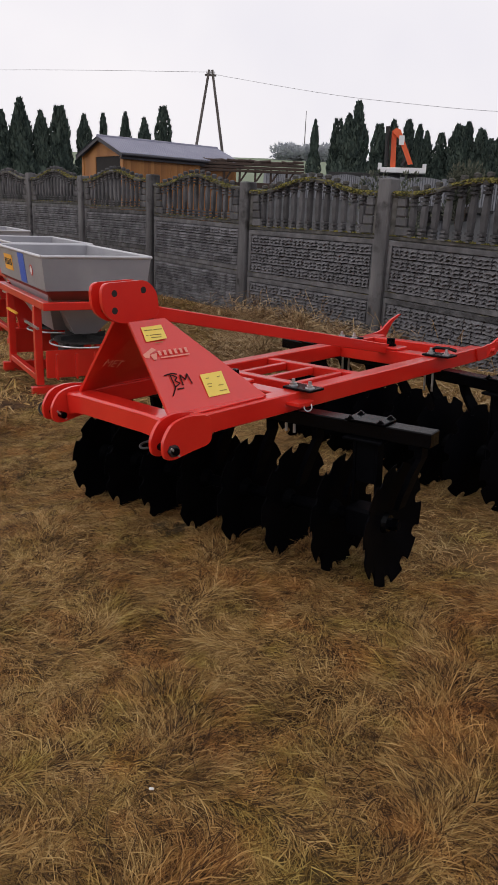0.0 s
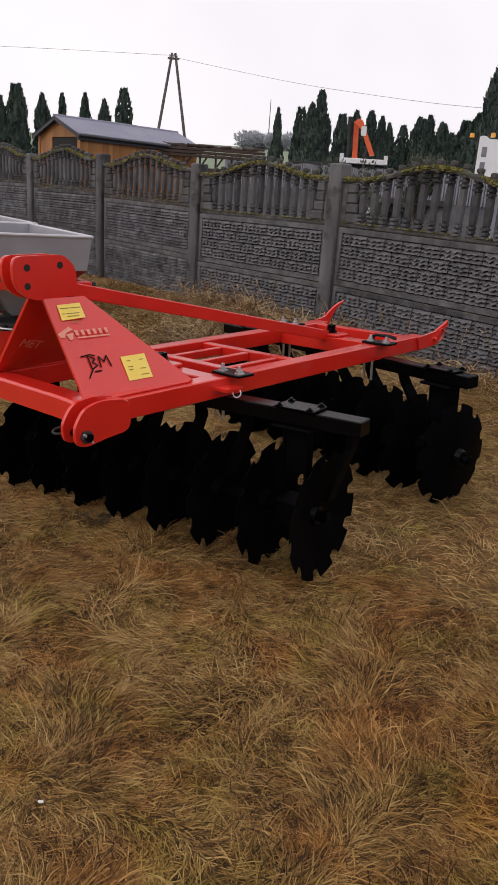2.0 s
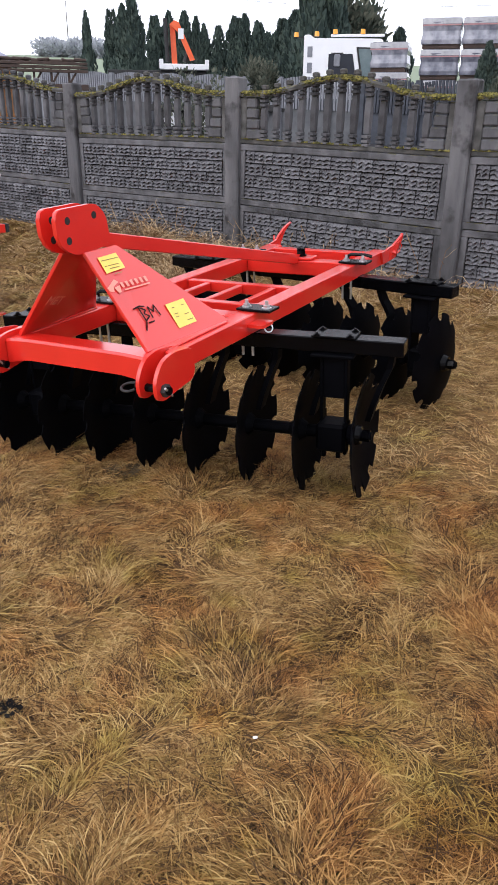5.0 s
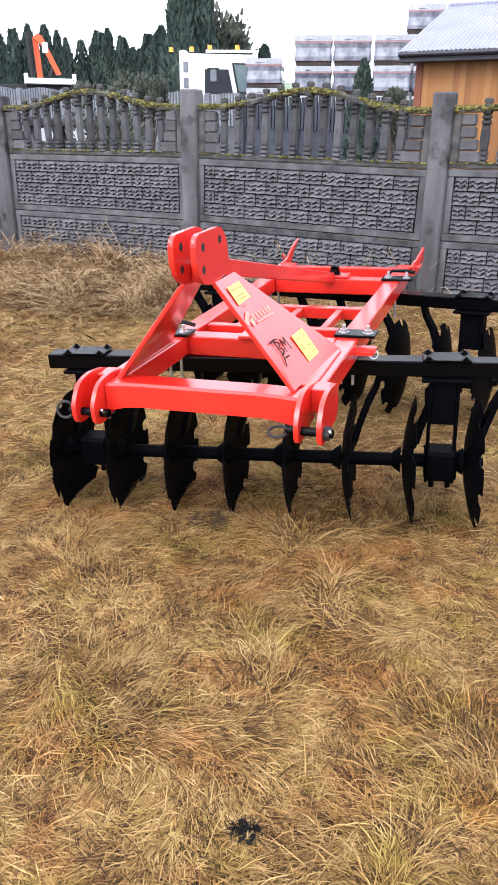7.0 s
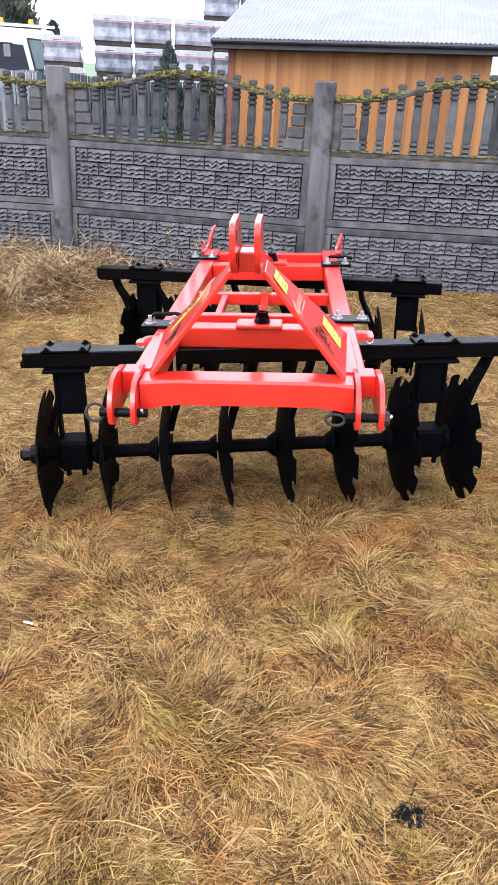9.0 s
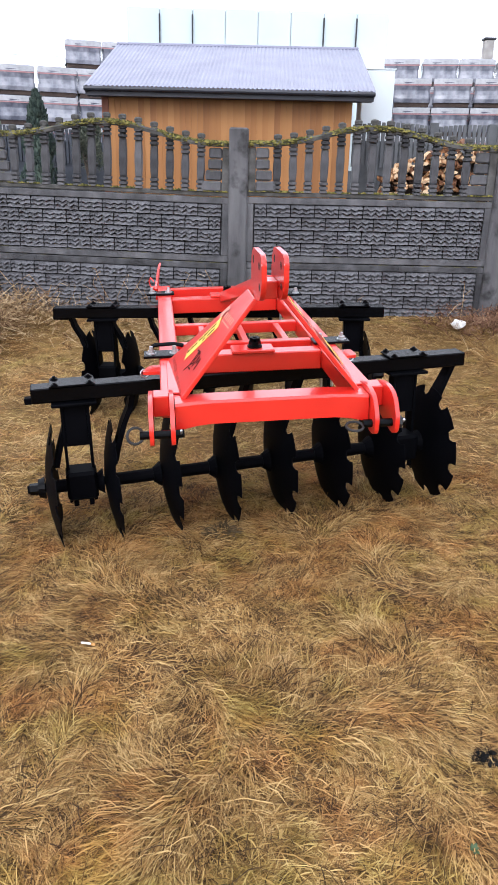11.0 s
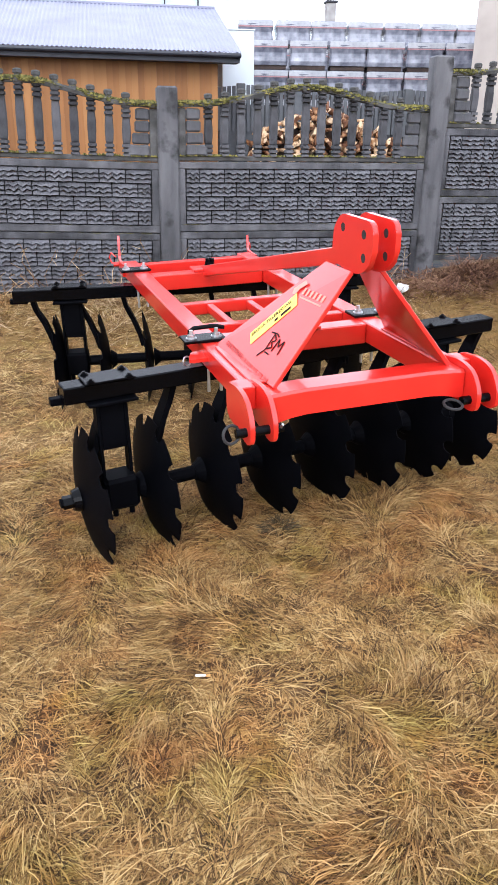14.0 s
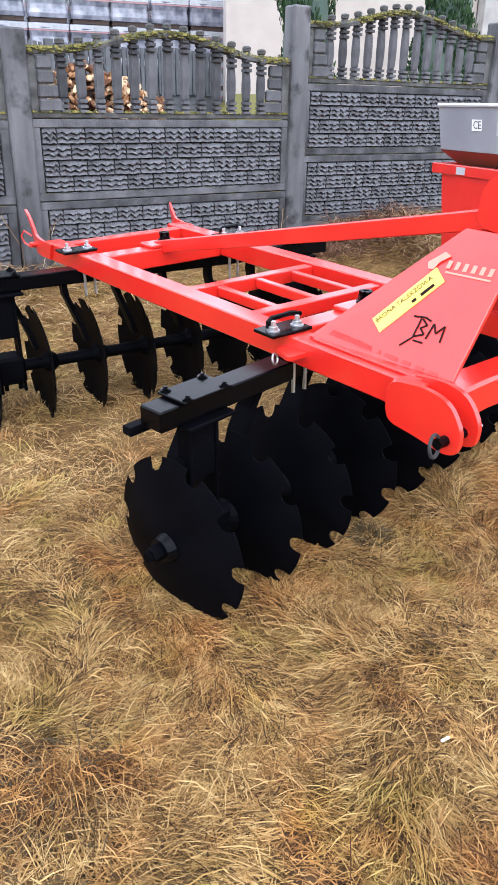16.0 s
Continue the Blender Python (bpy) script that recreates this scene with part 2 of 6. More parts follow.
RUST_WOOD = material("red_brown_board", [(0.16, 0.045, 0.018), (0.23, 0.07, 0.028)], 5, 0.6, bump=0.2)
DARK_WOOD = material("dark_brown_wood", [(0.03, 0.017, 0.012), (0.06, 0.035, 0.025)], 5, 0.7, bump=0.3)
ROOF = material("grey_sheet_roof", [(0.175, 0.178, 0.245), (0.23, 0.233, 0.305)], 1.2, 0.45, 0.0, bump=0.1, rough_var=0.05)
ROOF_EDGE = material("dark_roof_edge", [(0.012, 0.012, 0.018), (0.028, 0.028, 0.038)], 3, 0.5, bump=0.1)
# solid pieces in this near-black stand for unlit openings and holes
HOLLOW = material("dark_interior", [(0.01, 0.009, 0.009), (0.018, 0.016, 0.016)], 2, 0.9, bump=0.0)
# greens lifted towards blue-grey: distance haze put into the leaf colour
THUJA = material("thuja_foliage", [(0.034, 0.052, 0.047), (0.058, 0.084, 0.072), (0.085, 0.115, 0.092)], 1.5, 0.8, bump=0.0, island=0.5, spec=0.2)
# the nearer thujas' darker green, without the haze put into THUJA
NEAR_THUJA = material("near_thuja_foliage", [(0.010, 0.026, 0.010), (0.022, 0.050, 0.018), (0.044, 0.082, 0.030)], 3.0, 0.8, bump=0.0, island=0.5, spec=0.2)
PINE = material("grey_green_foliage", [(0.05, 0.065, 0.05), (0.09, 0.10, 0.075), (0.13, 0.135, 0.10)], 1.5, 0.8, bump=0.0, island=0.5, spec=0.2)
BARK = material("bark", [(0.05, 0.035, 0.025), (0.10, 0.075, 0.055)], 12, 0.9, bump=0.6)
# distance haze is put into this pale grey leaf colour
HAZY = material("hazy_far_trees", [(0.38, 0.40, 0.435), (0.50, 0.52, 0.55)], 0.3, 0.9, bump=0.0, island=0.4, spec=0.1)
WRAP = material("grey_stretch_film", [(0.095, 0.10, 0.13), (0.20, 0.205, 0.245), (0.34, 0.345, 0.385)], 3.0, 0.22, bump=0.7, bump_scale=9, coat=0.3, by_object=0.3)
FILM_TOP = material("white_film_print", [(0.33, 0.335, 0.355), (0.48, 0.48, 0.50)], 4.0, 0.3, bump=0.2, bump_scale=12)
FILM_RED = material("red_film_stripe", [(0.36, 0.17, 0.18), (0.44, 0.24, 0.24)], 4.0, 0.4, bump=0.1)
WHITE_PAINT = material("white_vehicle_paint", [(0.74, 0.75, 0.77), (0.80, 0.81, 0.82)], 2.0, 0.3, bump=0.03)
GLASS_DARK = material("tinted_cab_glass", [(0.010, 0.012, 0.020), (0.016, 0.02, 0.03)], 2.0, 0.15, bump=0.0, spec=0.25)
# the sky's reflection is put into the glass's own pale colour
GLASS_PALE = material("sky_lit_windscreen", [(0.085, 0.125, 0.135), (0.13, 0.175, 0.185)], 2.0, 0.25, bump=0.0, spec=0.4)
ORANGE_PAINT = material("orange_crane_paint", [(0.75, 0.10, 0.025), (0.82, 0.13, 0.035)], 3.0, 0.4, bump=0.05)
AMBER = material("amber_plastic", [(0.85, 0.35, 0.03), (0.9, 0.42, 0.05)], 3.0, 0.25, bump=0.0)
HALL_SHEET = material("pale_bluish_sheet", [(0.56, 0.65, 0.68), (0.62, 0.71, 0.735)], 0.5, 0.5, bump=0.05)
PANEL_WHITE = material("white_hall_sheet", [(0.66, 0.72, 0.76), (0.74, 0.79, 0.82)], 0.5, 0.5, bump=0.05)
PLASTER = material("cream_plaster", [(0.40, 0.345, 0.31), (0.47, 0.41, 0.37)], 2.0, 0.85, bump=0.3)
BLOCKWORK = material("grey_blockwork", [(0.30, 0.28, 0.27), (0.42, 0.40, 0.38)], 3.0, 0.9, bump=0.4)
HOPPER = material("grey_hopper_paint", [(0.26, 0.26, 0.285), (0.34, 0.34, 0.365)], 3.0, 0.4, 0.15, bump=0.05)
BRIGHT_EDGE = material("bright_rim_paint", [(0.45, 0.45, 0.48), (0.52, 0.52, 0.55)], 3.0, 0.35, 0.15, bump=0.05)
# band red darkened for the shade under the hopper walls
SHADED_RED = material("shaded_red_paint", [(0.17, 0.03, 0.022), (0.24, 0.045, 0.03)], 4.0, 0.55, bump=0.1)
BLUE = material("blue_sticker", [(0.03, 0.10, 0.48), (0.04, 0.13, 0.55)], 4.0, 0.4, bump=0.0)
ORANGE_STICKER = material("orange_sticker", [(0.85, 0.38, 0.03), (0.9, 0.44, 0.05)], 4.0, 0.4, bump=0.0)
RUBBER = material("black_rubber", [(0.015, 0.015, 0.016), (0.025, 0.025, 0.026)], 12.0, 0.7, bump=0.2)
CUT_WOOD = material("split_firewood", [(0.13, 0.05, 0.02), (0.36, 0.18, 0.075), (0.66, 0.47, 0.29)], 7.0, 0.8, bump=0.4, by_object=0.8)
PALING = material("grey_paling", [(0.15, 0.158, 0.178), (0.225, 0.235, 0.26)], 3.0, 0.9, bump=0.4)
# darker copy of PALING, for the added run behind the balusters
SLATE_PALING = material("slate_blue_paling", [(0.034, 0.039, 0.050), (0.066, 0.074, 0.092)], 3.0, 0.9, bump=0.4)
DARK_PALING = material("dark_grey_paling", [(0.082, 0.086, 0.094), (0.128, 0.133, 0.142)], 3.0, 0.9, bump=0.4)
POLE_WOOD = material("grey_pole_timber", [(0.09, 0.08, 0.075), (0.15, 0.135, 0.125)], 4.0, 0.85, bump=0.4, stretch=(1, 1, 0.1))
WIRE = material("wire_aluminium", [(0.22, 0.22, 0.23), (0.28, 0.28, 0.29)], 4.0, 0.5, 0.5, bump=0.0)
CHARRED = material("charred_debris", [(0.005, 0.005, 0.005), (0.018, 0.016, 0.014)], 14, 0.95, bump=0.6, spec=0.1)
PAPER = material("white_litter", [(0.7, 0.7, 0.68), (0.8, 0.8, 0.78)], 20, 0.6, bump=0.1)


# ---- building helpers ----
def part(name, bm, mat, parent, label="", smooth=False, kind=""):
    """Links a bmesh as one mesh object under a thing or a part (in the space of the top-level thing)."""
    me = bpy.data.meshes.new(name)
    bmesh.ops.recalc_face_normals(bm, faces=bm.faces)
    bm.to_mesh(me)
    bm.free()
    return part_of(name, me, mat, parent, label, smooth, kind)


def part_of(name, me, mat, parent, label="", smooth=False, kind="", m=None):
    if mat is not None and not me.materials:
        me.materials.append(mat)
    if smooth:
        me.polygons.foreach_set("use_smooth", [True] * len(me.polygons))
    ob = new(name, me)
    ob.parent = parent
    if m is not None:
        ob.matrix_basis = m
    return tagged(ob, label=label, kind=kind)


def thing(name, m, label, category, group="", kind=""):
    ob = new(name)
    ob.empty_display_size = 0.1
    ob.matrix_basis = m
    return tagged(ob, label, category, group, kind)


def box(bm, x0, x1, y0, y1, z0, z1, bev=0.0, m=None):
    vs = [bm.verts.new((x, y, z)) for z in (z0, z1) for y in (y0, y1) for x in (x0, x1)]
    fs = [bm.faces.new([vs[i] for i in f]) for f in ((0, 2, 3, 1), (4, 5, 7, 6), (0, 1, 5, 4), (2, 6, 7, 3), (0, 4, 6, 2), (1, 3, 7, 5))]
    if bev:
        es = list({e for f in fs for e in f.edges})
        r = bmesh.ops.bevel(bm, geom=es, offset=bev, segments=1, affect="EDGES", profile=0.5)
        vs = list({v for v in vs if v.is_valid} | set(r["verts"]))
    if m is not None:
        bmesh.ops.transform(bm, matrix=m, verts=vs)
    return vs


def made_box(*a, **k):
    bm = bmesh.new()
    box(bm, *a, **k)
    return bm


def tube(bm, p0, p1, r0, r1=None, seg=12, caps=True):
    p0, p1 = Vector(p0), Vector(p1)
    r1 = r0 if r1 is None else r1
    q = (p1 - p0).to_track_quat("Z", "Y").to_matrix()
    rings = []
    for p, r in ((p0, r0), (p1, r1)):
        rings.append([bm.verts.new(p + q @ Vector((r * math.cos(2 * math.pi * i / seg), r * math.sin(2 * math.pi * i / seg), 0))) for i in range(seg)])
    for i in range(seg):
        j = (i + 1) % seg
        bm.faces.new((rings[0][i], rings[0][j], rings[1][j], rings[1][i]))
    if caps:
        bm.faces.new(rings[0][::-1])
        bm.faces.new(rings[1])


def path_tube(bm, pts, r, seg=8):
    """A round bar along a line of points."""
    pts = [Vector(p) for p in pts]
    rings = []
    for i, p in enumerate(pts):
        d = (pts[min(i + 1, len(pts) - 1)] - pts[max(i - 1, 0)]).normalized()
        q = d.to_track_quat("Z", "Y").to_matrix()
        rings.append([bm.verts.new(p + q @ Vector((r * math.cos(2 * math.pi * k / seg), r * math.sin(2 * math.pi * k / seg), 0))) for k in range(seg)])
    for a, b in zip(rings, rings[1:]):
        for k in range(seg):
            j = (k + 1) % seg
            bm.faces.new((a[k], a[j], b[j], b[k]))
    bm.faces.new(rings[0][::-1])
    bm.faces.new(rings[-1])


def ring(bm, m, R, r, seg=24, sub=8):
    vs = []
    for i in range(seg):
        a = 2 * math.pi * i / seg
        vs.append([bm.verts.new(m @ Vector(((R + r * math.cos(b)) * math.cos(a), (R + r * math.cos(b)) * math.sin(a), r * math.sin(b))))
                   for b in (2 * math.pi * k / sub for k in range(sub))])
    for i in range(seg):
        for k in range(sub):
            bm.faces.new((vs[i][k], vs[(i + 1) % seg][k], vs[(i + 1) % seg][(k + 1) % sub], vs[i][(k + 1) % sub]))


def slab(bm, corners, t):
    """A flat plate through a loop of corners (3D), t thick, centred on them."""
    c = [Vector(p) for p in corners]
    n = Vector((0, 0, 0))
    for i in range(len(c)):
        n += (c[i] - c[0]).cross(c[(i + 1) % len(c)] - c[0])
    n.normalize()
    a = [bm.verts.new(p + n * t / 2) for p in c]
    b = [bm.verts.new(p - n * t / 2) for p in c]
    bm.faces.new(a)
    bm.faces.new(b[::-1])
    for i in range(len(c)):
        j = (i + 1) % len(c)
        bm.faces.new((a[i], b[i], b[j], a[j]))


def rounded(points, r=0.02, seg=4):
    """Rounds the corners of a flat loop of 2D points."""
    out = []
    n = len(points)
    for i in range(n):
        p, a, b = Vector(points[i]), Vector(points[i - 1]), Vector(points[(i + 1) % n])
        da, db = (a - p), (b - p)
        k = min(r, da.length * 0.45, db.length * 0.45)
        s, e = p + da.normalized() * k, p + db.normalized() * k
        for j in range(seg + 1):
            t = j / seg
            out.append(tuple((1 - t) ** 2 * s + 2 * t * (1 - t) * p + t * t * e))
    return out


def bolt(parent, p, r=0.011, h=0.018, mat=ZINC, name="bolt"):
    bm = bmesh.new()
    p = Vector(p)
    tube(bm, p, p + Vector((0, 0, 0.004)), r * 1.7, seg=14)
    tube(bm, p + Vector((0, 0, 0.004)), p + Vector((0, 0, 0.004 + h * 0.6)), r * 1.25, seg=6)
    tube(bm, p + Vector((0, 0, 0.004 + h * 0.6)), p + Vector((0, 0, 0.004 + h * 1.6)), r * 0.7, r * 0.62, seg=10)
    return part(name, bm, mat, parent)


def label_text(parent, body, m, size, mat, name="lettering", label=""):
    cu = bpy.data.curves.new(name, "FONT")
    cu.body, cu.size, cu.extrude = body, size, 0.0004
    cu.align_x, cu.align_y = "LEFT", "CENTER"
    cu.materials.append(mat)
    ob = new(name, cu)
    ob.parent, ob.matrix_basis = parent, m
    return tagged(ob, label=label)


# ---- ground ----
hump_rng = random.Random(3)
HUMPS = [(hump_rng.uniform(1.2, 8), hump_rng.uniform(0, 6.28), hump_rng.uniform(0, 6.28)) for _ in range(18)]


def ground_z(x, y):
    """The lie of the land: falls gently towards the yard's left and front, rises behind the fence to a far hillside."""
    x, y = np.asarray(x, float), np.asarray(y, float)
    z = 0.031 + 0.022 * np.clip(x, -12, 5) + 0.031 * np.clip(y, -3, 5.2)
    bank = np.interp(x, [-12, -8, -6, -4.4, -2, -0.6, 0.3, 2], [0.28, 0.30, 0.24, 0.16, 0.12, 0.13, 0.26, 0.27])
    s = np.clip((y - 4.15) / 0.9, 0, 1)
    z = z + bank * s * s * (3 - 2 * s) * np.clip((6.2 - y) / 0.8, 0, 1)
    lawn = np.clip((y - 8.5) / 5.5, 0, 1) * np.clip((x + 4.2 - 0.525 * y) / 0.9, 0, 1) * np.clip((22 - y) / 2, 0, 1)
    z = z + 0.9 * lawn * lawn * (3 - 2 * lawn)
    back = np.clip(y - 5.6, 0, 60)
    z = z + 0.035 * back
    far = np.clip(-0.72 * x + 0.69 * y - 75, 0, 700)
    z = z + far * 0.085 - np.clip(far - 230, 0, 500) * 0.06
    near = np.clip((30 - np.maximum(np.abs(x + 3), np.abs(y))) / 10, 0, 1)
    for k, a, ph in HUMPS:
        z = z + near * 0.009 / k ** 0.6 * np.sin(k * (x * math.cos(a) + y * math.sin(a)) + ph)
    return z


def ground_mesh():
    def axis(lo, hi, near0, near1, step):
        near = np.arange(near0, near1, step)
        right = near1 + (hi - near1) * (np.geomspace(1, 400, 46) - 1) / 399
        left = near0 - (near0 - lo) * (np.geomspace(1, 400, 46) - 1) / 399
        return np.concatenate([left[::-1][:-1], near, right])
    xs, ys = axis(-1800, 1800, -9, 4, 0.075), axis(-1800, 1800, -2, 8, 0.075)
    X, Y = np.meshgrid(xs, ys)
    Z = ground_z(X, Y)
    nx, ny = len(xs), len(ys)
    co = np.stack([X, Y, Z], -1).reshape(-1, 3)
    i = np.arange((nx - 1) * (ny - 1))
    r, c = i // (nx - 1), i % (nx - 1)
    a = r * nx + c
    me = bpy.data.meshes.new("ground")
    me.from_pydata(co.tolist(), [], np.stack([a, a + 1, a + nx + 1, a + nx], -1).tolist())
    return me


def terrain_material():
    m = THATCH.copy()
    m.name = "yard_turf"
    n, l = m.node_tree.nodes, m.node_tree.links
    bsdf = n["Principled BSDF"]
    old = bsdf.inputs["Base Color"].links[0].from_socket
    co = n.new("ShaderNodeTexCoord")
    sx = n.new("ShaderNodeSeparateXYZ")
    l.new(co.outputs["Object"], sx.inputs["Vector"])

    def step(sock, a, b):
        r = n.new("ShaderNodeMapRange")
        r.inputs["From Min"].default_value, r.inputs["From Max"].default_value = a, b
        l.new(sock, r.inputs["Value"])
        return r.outputs["Result"]

    def mix(f, c1, c2):
        x = n.new("ShaderNodeMixRGB")
        l.new(f, x.inputs["Fac"])
        l.new(c1, x.inputs["Color1"])
        if isinstance(c2, tuple):
            x.inputs["Color2"].default_value = (*c2, 1)
        else:
            l.new(c2, x.inputs["Color2"])
        return x.outputs["Color"]
    wide = n.new("ShaderNodeTexNoise")
    wide.inputs["Scale"].default_value, wide.inputs["Detail"].default_value = 1.6, 6
    l.new(co.outputs["Object"], wide.inputs["Vector"])
    turf = n.new("ShaderNodeValToRGB")
    turf.color_ramp.elements[0].position, turf.color_ramp.elements[0].color = 0.3, (0.12, 0.066, 0.024, 1)
    turf.color_ramp.elements[1].position, turf.color_ramp.elements[1].color = 0.7, (0.26, 0.165, 0.066, 1)
    l.new(wide.outputs["Fac"], turf.inputs["Fac"])
    edge = step(sx.outputs["Y"], 0.5, -0.3)
    for axis, a, b in (("X", 0.6, 1.6), ("X", -5.4, -6.6), ("Y", 1.9, 2.7)):
        mx = n.new("ShaderNodeMath")
        mx.operation = "MAXIMUM"
        l.new(edge, mx.inputs[0])
        l.new(step(sx.outputs[axis], a, b), mx.inputs[1])
        edge = mx.outputs[0]
    old = mix(edge, old, turf.outputs["Color"])
    col = mix(step(sx.outputs["Y"], 5.2, 6.0), old, (0.045, 0.046, 0.05))
    lawn = n.new("ShaderNodeMath")
    lawn.operation = "MULTIPLY"
    l.new(step(sx.outputs["Y"], 6.5, 8.0), lawn.inputs[0])
    slant = n.new("ShaderNodeMath")
    slant.operation = "MULTIPLY_ADD"
    slant.inputs[1].default_value = -0.525
    l.new(sx.outputs["Y"], slant.inputs[0])
    l.new(sx.outputs["X"], slant.inputs[2])
    l.new(step(slant.outputs[0], -4.2, -3.8), lawn.inputs[1])
    near = n.new("ShaderNodeMath")
    near.operation = "MULTIPLY"
    l.new(lawn.outputs[0], near.inputs[0])
    l.new(step(sx.outputs["Y"], 22.5, 21.5), near.inputs[1])
    col = mix(near.outputs[0], col, (0.145, 0.135, 0.045))
    col = mix(step(sx.outputs["Y"], 60, 75), col, (0.20, 0.24, 0.17))
    l.new(col, bsdf.inputs["Base Color"])
    return m


ground = part_of("ground", ground_mesh(), terrain_material(), None, smooth=True)
tagged(ground, "flat yard of matted dry grass, paved beyond the fence, rising to far fields", "ground", kind="structure")


# ---- disc harrow ----
HARROW = Matrix.Translation((-2.476, 1.267, -0.006)) @ pose(0, 0, 0, 0, 0, 7.77) @ pose(0, 0, 0, 1.4, 0, 0) @ pose(0, 0, 0, 0, -2.25, 0)


def disc_mesh(R=0.249, notches=10, depth=0.045, t=0.006):
    """A notched, dished disc about the x axis; hollow towards +x."""
    bm = bmesh.new()
    bite = ((0.0, 0), (0.12, 0), (0.24, 0), (0.325, 0), (0.33, 0.018), (0.375, 0.031), (0.48, 0.038), (0.60, 0.032), (0.665, 0.016), (0.675, 0), (0.76, 0), (0.88, 0))
    per = len(bite)
    seg = notches * per
    fr = (0.10, 0.42, 0.72, 0.88, 1.0)
    sides = []
    for off in (0, t):
        rows = []
        for f in fr:
            row = []
            for i in range(seg):
                rim = R - bite[i % per][1]
                r = R * f if f < 0.85 else (R * 0.85 + (rim - R * 0.85) * (f - 0.85) / 0.15 if f < 1 else rim)
                r = min(r, rim)
                a = 2 * math.pi * (i // per + bite[i % per][0]) / notches
                thin = off * (0.35 if f == 1.0 else 1)
                row.append(bm.verts.new((depth * (r / R) ** 2 + thin, r * math.cos(a), r * math.sin(a))))
            rows.append(row)
        sides.append(rows)
    for k, rows in enumerate(sides):
        for a, b in zip(rows, rows[1:]):
            for i in range(seg):
                j = (i + 1) % seg
                f = (a[i], a[j], b[j], b[i])
                bm.faces.new(f if k else f[::-1])
    for e in (0, -1):
        a, b = sides[0][e], sides[1][e]
        for i in range(seg):
            j = (i + 1) % seg
            bm.faces.new((a[i], a[j], b[j], b[i]))
    me = bpy.data.meshes.new("disc")
    bmesh.ops.recalc_face_normals(bm, faces=bm.faces)
    bm.to_mesh(me)
    bm.free()
    me.materials.append(BLACK)
    me.polygons.foreach_set("use_smooth", [True] * len(me.polygons))
    me.set_sharp_from_angle(angle=radians(40))
    return me


def spool_mesh(length):
    bm = bmesh.new()
    for a, b, r0, r1 in ((-0.5, -0.36, 0.052, 0.03), (-0.36, 0.36, 0.026, 0.026), (0.36, 0.5, 0.03, 0.052)):
        tube(bm, (a * length, 0, 0), (b * length, 0, 0), r0, r1, 16)
    me = bpy.data.meshes.new("spool")
    bm.to_mesh(me)
    bm.free()
    me.materials.append(BLACK)
    return me


